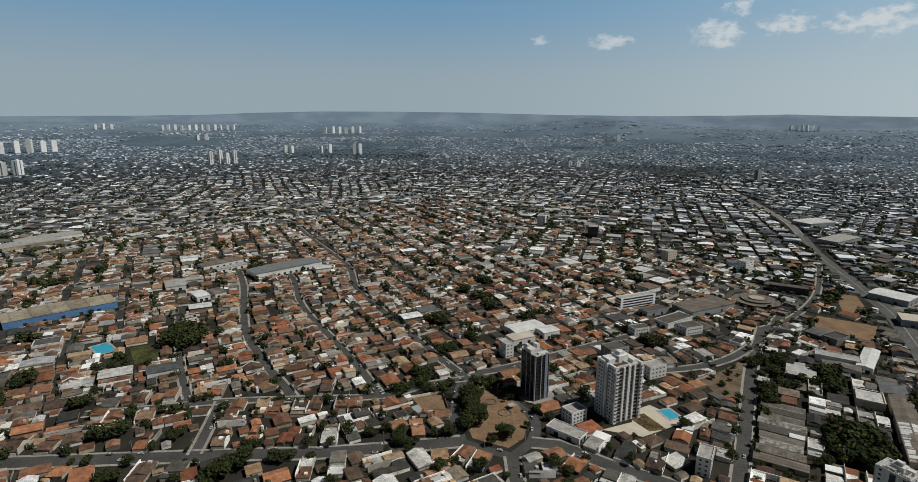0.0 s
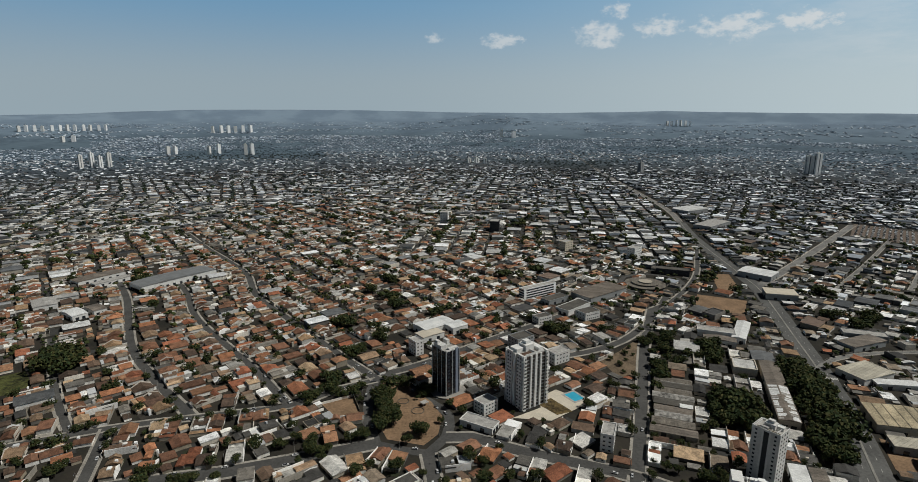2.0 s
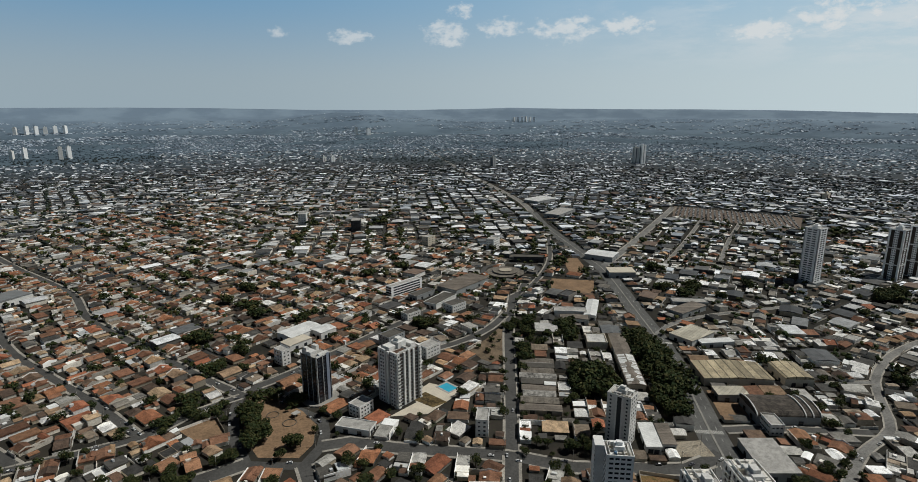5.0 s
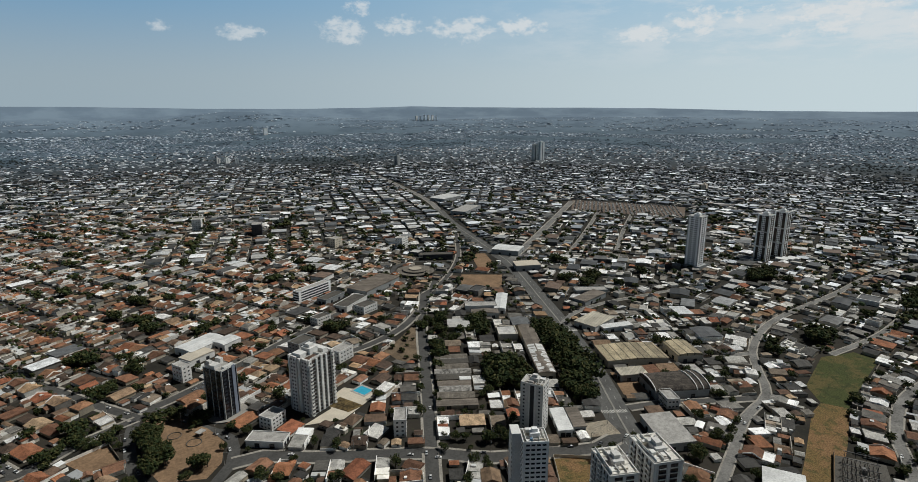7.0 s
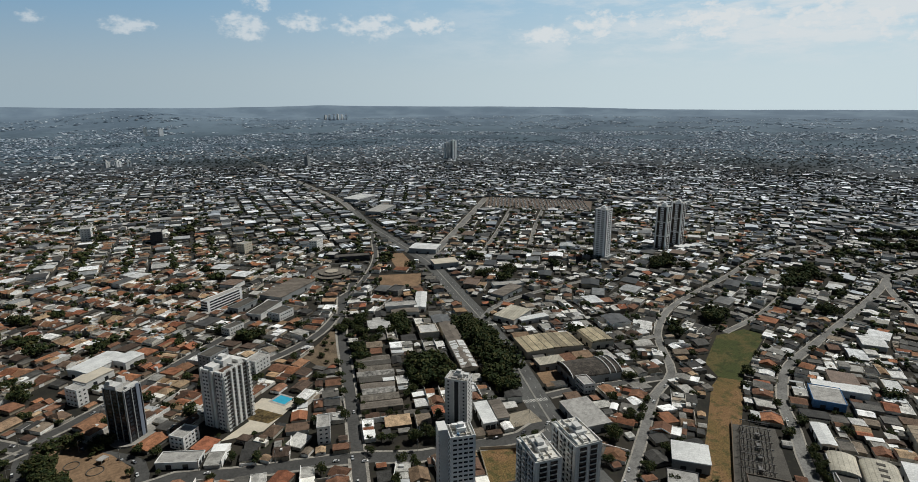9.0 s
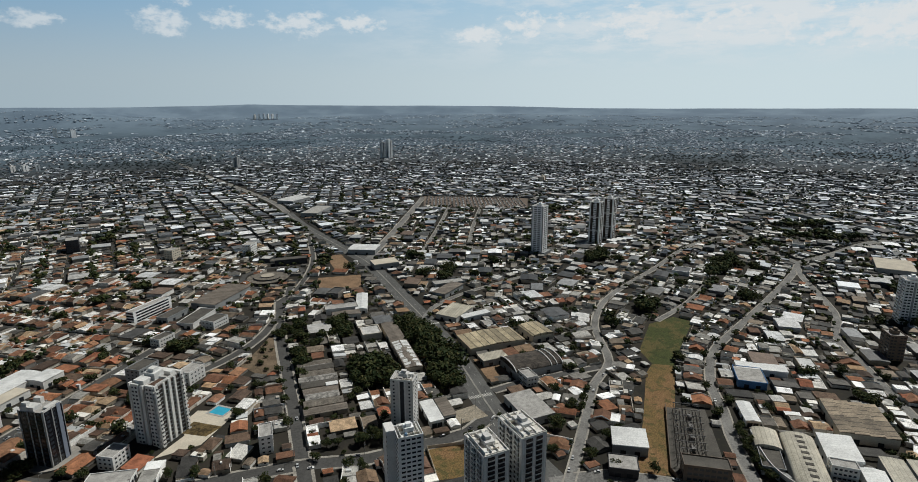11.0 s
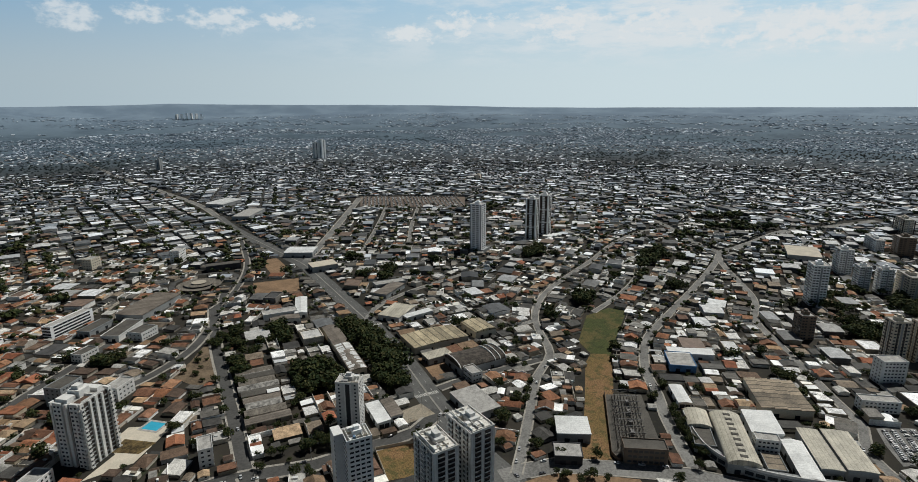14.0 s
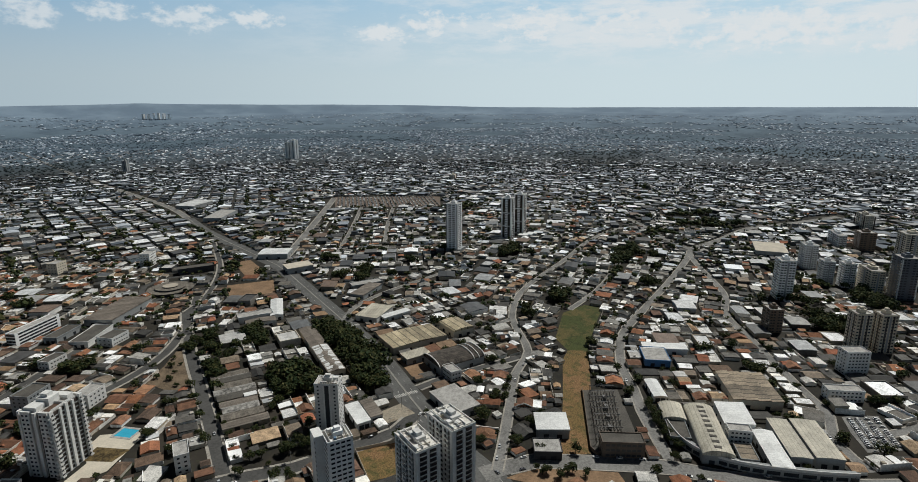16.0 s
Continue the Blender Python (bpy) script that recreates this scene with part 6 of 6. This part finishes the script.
def build_trees():
    order = sorted(TREES, key=lambda t: math.hypot(t[0], t[1]))
    order = [t for t in order if bool(in_sector(t[0], t[1], 200, 2300))]
    crowns = []
    for k in range(6):
        v, f = leafy(40 + k)
        me = bpy.data.meshes.new("crown")
        me.from_pydata(v, [], f)
        me.materials.append(M["leaf"])
        crowns.append(me)
    trunks = []
    for k in range(3):
        bm = bmesh.new()
        r = random.Random(k)
        bmesh.ops.create_cone(bm, segments=7, radius1=.09, radius2=.05, depth=1.0, matrix=Matrix.Translation((0, 0, .5)))
        for j in range(4):
            a = j * 1.6 + r.random()
            tip = Vector((math.cos(a) * .5, math.sin(a) * .5, 1.3))
            base = Vector((0, 0, .75))
            q = (tip - base).to_track_quat("Z", "Y").to_matrix().to_4x4()
            bmesh.ops.create_cone(bm, segments=5, radius1=.045, radius2=.015, depth=(tip - base).length, matrix=Matrix.Translation((tip + base) / 2) @ q)
        trunks.append(mesh_of("trunk", bm, M["bark"]))
    heap, dim, stems = Heap(), Heap(), Heap()
    kinds = [(np.array(v), f) for v, f in (leafy(70 + k, 140, 1.3) for k in range(5))]
    tiny = [blob(110 + k, 1, 1, .2, 1) for k in range(4)]
    tiny = [(v * 1.45, f) for v, f in tiny]
    small = [blob(90 + k, 4, 1, .75, 1) for k in range(4)]
    for n, (x, y, size) in enumerate(order):
        if n < 300:
            top = thing("tree", pose(x, y, 0.05, 0, 0, rng.uniform(0, 360)), "dark green leafy tree standing among houses", "tree", "trees of the town")
            h = size * .75
            shared("trunk", trunks[n % 3], top, Matrix.Diagonal((size, size, h * 1.05, 1)))
            shared("crown", crowns[n % 6], top, Matrix.Translation((0, 0, h + size * .55)) @ Matrix.Diagonal((size, size, size * .8, 1)))
            continue
        v, f = (kinds if n < 900 or size > 6 and math.hypot(x, y) < 900 else small if math.hypot(x, y) < 1450 else tiny)[n % 4]
        a = rng.uniform(0, 6.28)
        rot = np.array([[math.cos(a), -math.sin(a), 0], [math.sin(a), math.cos(a), 0], [0, 0, 1]])
        p = (v * np.array([size * 1.15, size * 1.15, size * .85])) @ rot.T + np.array([x, y, size * 1.0])
        # the farther the crown, the likelier its haze-tinted leaf colour
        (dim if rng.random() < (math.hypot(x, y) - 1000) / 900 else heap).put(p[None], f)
        if math.hypot(x, y) > 1300:
            continue
        stems.add("sides", x, y, 0, a, size * .12, size * .12, size * 1.2, 0)
    heap.build("tree_crowns", M["leaf"], "many dark green tree crowns between the roofs", "trees")
    dim.build("outer_tree_crowns", M["dim_leaf"], "many dark trees of the outer town, cooled with painted haze", "trees")
    stems.build("tree_trunks", M["bark"], "brown trunks below the tree crowns", "trunks")


build_trees()


# ---------------------------------------------------------------- the far town
def far_town():
    n = 78000
    a = np.radians(rng.uniform(AZ0, AZ1, n))
    d = np.sqrt(rng.uniform(1980.0 ** 2, 5600.0 ** 2, n))
    far = rng.random(n) < .30
    d = np.where(far, 4800.0 * 2.5 ** rng.random(n), d)
    x, y = d * np.sin(a), d * np.cos(a)
    # rows: places are drawn to street lines that turn from district to district
    cell = np.floor(x / 700) * 13 + np.floor(y / 700) * 7
    turn = np.radians(np.where((np.degrees(a) < 33), 72, (cell * 37) % 90))
    u, v = x * np.cos(turn) + y * np.sin(turn), -x * np.sin(turn) + y * np.cos(turn)
    v = np.round(v / 31) * 31 + rng.normal(0, 7, n)
    x, y = u * np.cos(turn) - v * np.sin(turn), u * np.sin(turn) + v * np.cos(turn)
    mask = np.array([noise.fractal(Vector((px * .0011, py * .0011, 2.0)), .9, 2.0, 3) for px, py in zip(x, y)])
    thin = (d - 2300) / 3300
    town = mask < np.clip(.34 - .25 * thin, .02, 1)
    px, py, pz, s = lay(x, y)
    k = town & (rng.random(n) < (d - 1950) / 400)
    # three distance bands of roofs, each with more haze in its base colour
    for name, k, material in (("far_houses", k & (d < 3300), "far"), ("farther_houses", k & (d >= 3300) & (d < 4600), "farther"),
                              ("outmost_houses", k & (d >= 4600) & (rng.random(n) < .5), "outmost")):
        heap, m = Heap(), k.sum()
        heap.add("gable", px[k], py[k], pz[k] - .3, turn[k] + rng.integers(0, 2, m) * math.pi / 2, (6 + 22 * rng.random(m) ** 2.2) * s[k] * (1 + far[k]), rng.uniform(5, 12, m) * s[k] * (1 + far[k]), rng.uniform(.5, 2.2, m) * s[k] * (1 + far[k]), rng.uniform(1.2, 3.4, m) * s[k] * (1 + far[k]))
        heap.build(name, M[material], "thousands of distant low houses tinted blue with painted haze", "houses")
    trees = Heap()
    v0 = np.array([(1, .1, -.2), (-.9, .3, 0), (.1, .95, -.1), (-.1, -1, .15), (.15, -.1, 1), (0, .1, -.7)])
    f0 = [(0, 2, 4), (2, 1, 4), (1, 3, 4), (3, 0, 4), (2, 0, 5), (1, 2, 5), (3, 1, 5), (0, 3, 5)]
    w = np.nonzero(((~town & (d > 2100)) | (rng.random(n) < .22)) & (rng.random(n) < (4400 - d) / 1800))[0]
    sz = rng.uniform(2.6, 6.0, len(w)) * s[w] * (1 + far[w])
    aa = rng.uniform(0, 6.28, len(w))
    vx = v0[None, :, 0] * np.cos(aa)[:, None] - v0[None, :, 1] * np.sin(aa)[:, None]
    vy = v0[None, :, 0] * np.sin(aa)[:, None] + v0[None, :, 1] * np.cos(aa)[:, None]
    off = rng.uniform(-12, 12, (2, len(w)))
    p = np.stack([px[w][:, None] + off[0][:, None] + vx * sz[:, None] * 1.3, py[w][:, None] + off[1][:, None] + vy * sz[:, None] * 1.3,
                  pz[w][:, None] + sz[:, None] * .5 + v0[None, :, 2] * sz[:, None] * .7], -1)
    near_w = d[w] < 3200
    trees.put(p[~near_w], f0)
    trees.build("far_trees", M["far_leaf"], "distant trees between the houses, blued with painted haze", "trees")
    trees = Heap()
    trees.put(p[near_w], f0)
    trees.build("outer_trees", M["outer_leaf"], "dark trees among the outer houses, slightly blued with painted haze", "trees")


far_town()


# ---------------------------------------------------------------- street furniture, vehicles, yards
def build_median():
    fine, width, z, ob = ROADS[0]
    pts = fine[4:]
    v, f = [], []
    for i, q in enumerate(pts):
        way = (pts[min(i + 1, len(pts) - 1)] - pts[max(i - 1, 0)]).normalized()
        side = Vector((-way.y, way.x)) * 0.8
        for p, zz in ((q + side, .28), (q - side, .28), (q - side, 0), (q + side, 0)):
            v.append((p.x, p.y, zz))
    for i in range(len(pts) - 1):
        k = 4 * i
        f += [(k, k + 1, k + 5, k + 4), (k + 1, k + 2, k + 6, k + 5), (k + 3, k, k + 4, k + 7)]
    tagged(mesh_object("median", v, f, M["median"]), "raised concrete median of the avenue", "kerb", "", "structure")


build_median()
DASH = mesh_of("lane_marking", boxes((-2.0, -.12, 0, 2.0, .12, .012)), M["paint"])
BAR = mesh_of("crossing_bar", boxes((-2.2, -.3, 0, 2.2, .3, .012)), M["paint"])


def lane_lines():
    fine, width, z, ob = ROADS[0]
    for i in range(0, min(len(fine) - 1, 34)):
        a, b = fine[i], fine[i + 1]
        seg = b - a
        turn = math.degrees(math.atan2(seg.y, seg.x))
        nrm = Vector((-seg.y, seg.x)).normalized()
        for off in (-5.4, 5.4):
            q = (a + b) / 2 + nrm * off
            shared("lane_marking", DASH, ob, pose(q.x, q.y, z + .002, 0, 0, turn))
    for cx, cy, turn in ((322, 250, 60), (304, 222, 60), (409, 385, 61)):
        for k in range(-8, 9):
            q = Vector((cx, cy)) + Vector((math.sin(radians(turn)), -math.cos(radians(turn)))) * k * 1.2
            shared("crossing_bar", BAR, ob, pose(q.x, q.y, z + .004, 0, 0, turn))


lane_lines()


def make_car():
    top = thing("car", pose(0, 0, -50), "parked car on the street", "car", "cars of the town")
    bm = bmesh.new()
    prof = [(-2.1, .35), (-2.1, .85), (-1.9, .95), (-.9, 1.0), (1.2, .98), (2.0, .85), (2.1, .6), (2.1, .35)]
    rows = [[bm.verts.new((x, y, z)) for x, z in prof] for y in (-.85, .85)]
    n = len(prof)
    for i in range(n):
        bm.faces.new((rows[0][i], rows[0][(i + 1) % n], rows[1][(i + 1) % n], rows[1][i]))
    bm.faces.new(rows[0][::-1])
    bm.faces.new(rows[1])
    bmesh.ops.recalc_face_normals(bm, faces=bm.faces[:])
    part("body", bm, M["car"], top)
    bm = bmesh.new()
    v = [bm.verts.new(p) for p in ((-1.7, -.78, .97), (1.0, -.78, .97), (1.0, .78, .97), (-1.7, .78, .97), (-1.3, -.62, 1.42), (.2, -.62, 1.42), (.2, .62, 1.42), (-1.3, .62, 1.42))]
    for q in ((0, 1, 5, 4), (1, 2, 6, 5), (2, 3, 7, 6), (3, 0, 4, 7)):
        bm.faces.new([v[i] for i in q])
    part("cabin", bm, M["glass"], top)
    part("car_roof", boxes((-1.3, -.63, 1.42, .22, .63, 1.47)), M["car"], top)
    bm = bmesh.new()
    bmesh.ops.create_cone(bm, cap_ends=True, segments=10, radius1=.32, radius2=.32, depth=.2, matrix=pose(0, 0, 0, 90))
    wheel = mesh_of("wheel", bm, M["tyre"])
    for x in (-1.35, 1.35):
        for y in (-.8, .8):
            shared("wheel", wheel, top, pose(x, y, .32))
    return top


def place_cars():
    car = make_car()
    spots = []
    for fine, width, z, ob in ROADS:
        for i in range(len(fine) - 1):
            a, b = fine[i], fine[i + 1]
            if not in_sector(a.x, a.y, 200, 640) or (b - a).length < 4:
                continue
            seg = (b - a).normalized()
            nrm = Vector((-seg.y, seg.x))
            for side in (-1, 1):
                if rng.random() < .40:
                    off = width / 2 - (1.2 if rng.random() < .7 else 3.6)
                    q = a + (b - a) * rng.random() + nrm * side * max(off, 1.2)
                    spots.append((q.x, q.y, z, math.degrees(math.atan2(seg.y, seg.x)) + (0 if side < 0 else 180)))
    rng.shuffle(spots)
    spots = sorted(spots[:150], key=lambda s: math.hypot(s[0], s[1]))[:85]
    z = 0.08 + 0.005 * (PLOTS.index("parking_lot") + 1)
    for r in (.10, .34, .62, .88):
        for k in range(14):
            if rng.random() < .9:
                u = .06 + .066 * k
                spots.append((457 - 40 * u + 14 * r, -56 - 10.5 * u - 21.5 * r, z, -57 + rng.uniform(-3, 3)))
    for i, (x, y, z, turn) in enumerate(spots):
        m = pose(x, y, z, 0, 0, turn)
        if i == 0:
            car.matrix_basis = m
        else:
            copy_thing(car, m)


place_cars()


def street_lamp(x, y, turn, first=[]):
    if first:
        return copy_thing(first[0], pose(x, y, 0, 0, 0, turn))
    top = thing("street_lamp", pose(x, y, 0, 0, 0, turn), "grey concrete lamp post beside the street", "street lamp", "street lamps")
    bm = bmesh.new()
    bmesh.ops.create_cone(bm, cap_ends=True, segments=8, radius1=.22, radius2=.12, depth=9.5, matrix=Matrix.Translation((0, 0, 4.75)))
    part("pole", bm, M["kerb"], top)
    part("arm", boxes((-.06, 0, 9.1, .06, 2.4, 9.25)), M["steel"], top)
    part("lamp_head", boxes((-.15, 1.9, 8.98, .15, 2.7, 9.1)), M["steel"], top)
    part("crossarm", boxes((-1.0, -.08, 8.2, 1.0, .08, 8.4)), M["bark"], top)
    first.append(top)
    return top


def place_lamps():
    n = 0
    for fine, width, z, ob in ROADS:
        gone = 0.0
        for i in range(len(fine) - 1):
            a, b = fine[i], fine[i + 1]
            gone += (b - a).length
            if gone < 32 or not in_sector(a.x, a.y, 200, 600):
                continue
            gone = 0.0
            seg = (b - a).normalized()
            q = a + Vector((-seg.y, seg.x)) * (width / 2 + .5)
            street_lamp(q.x, q.y, math.degrees(math.atan2(seg.y, seg.x)) + 180)
            n += 1
            if n > 48:
                return


place_lamps()


def substation():
    """Rows of steel gantries and equipment posts in the gravel yard."""
    u, v = Vector((.93, .37)), Vector((.40, -.92))
    base = Vector((369, 100))
    first = None
    for k in range(9):
        q = base + u * (-34 + 8.6 * k)
        wide = 20 if k < 7 else 15
        if first is None:
            first = thing("steel_gantry", pose(q.x, q.y, .1, 0, 0, -63), "grey steel gantry of the electrical substation", "gantry", "substation gantries")
            for x in (-9, -3, 3, 9):
                part("post", boxes((x - .12, -.12, 0, x + .12, .12, 8.0)), M["gear"], first)
            part("beam", boxes((-10, -.2, 7.4, 10, .2, 7.8)), M["gear"], first)
            part("wire", boxes((-9, -.05, 6.2, 9, .05, 6.3)), M["gear"], first)
        else:
            copy_thing(first, pose(q.x, q.y, .1, 0, 0, -63))
    heap, bushings = Heap(), Heap()
    for k in range(17):
        for j in range(9):
            q = base + u * (-36 + 4.3 * k + rng.uniform(-.4, .4)) + v * (-9.5 + 2.35 * j)
            h = rng.uniform(2.2, 4.6)
            heap.add("box", q.x, q.y, .1, radians(27), .35, .35, h, 0)
            bushings.add("box", q.x, q.y, .1 + h, radians(27), .9, .3, .5, 0)
    for k in range(5):
        q = base + u * (-30 + 14 * k) + v * 2
        heap.add("box", q.x, q.y, .1, radians(27), 4.0, 2.6, 3.2, 0)
    heap.build("switchgear", M["gear"], "dense rows of grey switchgear posts in the substation", "switchgear")
    bushings.build("insulators", M["brown"], "brown insulators on the switchgear posts", "insulators")


substation()


def cemetery():
    heap = Heap()
    n = 2600
    a, b = rng.random(n), rng.random(n)
    o, e1, e2 = np.array((930, 876)), np.array((132, -190)), np.array((106, 94))
    a = np.round(a * 26) / 26
    p = o + a[:, None] * e1 + b[:, None] * e2 * 1.0
    p = p + rng.uniform(-1, 1, (n, 2))
    heap.add("box", p[:, 0], p[:, 1], np.zeros(n), np.full(n, radians(34)), rng.uniform(1, 2.6, n), rng.uniform(2, 3, n), rng.uniform(.6, 2.2, n), np.zeros(n))
    heap.build("graves", M["pale_stuff"], "rows of pale and brown graves in the cemetery", "graves")


cemetery()


def fence(name, label, pts, h, material="kerb"):
    """A low wall along a line of plan points."""
    top = thing(name, pose(0, 0, 0), label, "wall")
    for (x0, y0), (x1, y1) in zip(pts, pts[1:]):
        v, f = shape("box", (x0 + x1) / 2, (y0 + y1) / 2, 0, math.atan2(y1 - y0, x1 - x0), math.hypot(x1 - x0, y1 - y0) + .2, .25, h, 0)
        mesh_object("wall_panel", [tuple(q) for q in v[0].tolist()], f, M[material], top)


fence("substation_wall", "dark weathered wall round the substation yard", [(400, 128), (324, 97), (319, 91), (358, 73)], 3.0, "brown")
fence("lot_wall", "low pale wall round the vacant lot", [(222, 207), (242, 235), (264, 217)], 2.4, "beige")
fence("lot_wall", "weathered wall round the dirt lot", [(-29, 415), (-4, 424), (1, 399)], 2.2, "wall")
fence("strip_fence", "low wall along the grass strip", [(595, 166), (531, 155), (494, 148), (429, 127)], 2.0, "beige")


def playground():
    for x, y, r in ((36, 409, 4.5), (46, 392, 5.0)):
        top = thing("round_planter", pose(x, y, .1), "round low kerb ring on the park's bare earth", "planter")
        bm = bmesh.new()
        rows = [[bm.verts.new((q * math.cos(k * math.pi / 12), q * math.sin(k * math.pi / 12), z)) for q, z in ((r - .18, -.05), (r - .18, .45), (r + .18, .45), (r + .18, -.05))] for k in range(24)]
        for k in range(24):
            for j in range(4):
                bm.faces.new((rows[k][j], rows[k][(j + 1) % 4], rows[(k + 1) % 24][(j + 1) % 4], rows[(k + 1) % 24][j]))
        bmesh.ops.recalc_face_normals(bm, faces=bm.faces[:])
        part("kerb_ring", bm, M["slabdark"], top)
    top = thing("park_shelter", pose(52, 400, .1, 0, 0, 30), "small open shelter with a pale roof in the park", "shelter")
    part("shelter_roof", boxes((-3, -2.5, 2.6, 3, 2.5, 2.85)), M["concrete"], top)
    for x in (-2.6, 2.6):
        for y in (-2.1, 2.1):
            part("post", boxes((x - .1, y - .1, 0, x + .1, y + .1, 2.6)), M["kerb"], top)


playground()
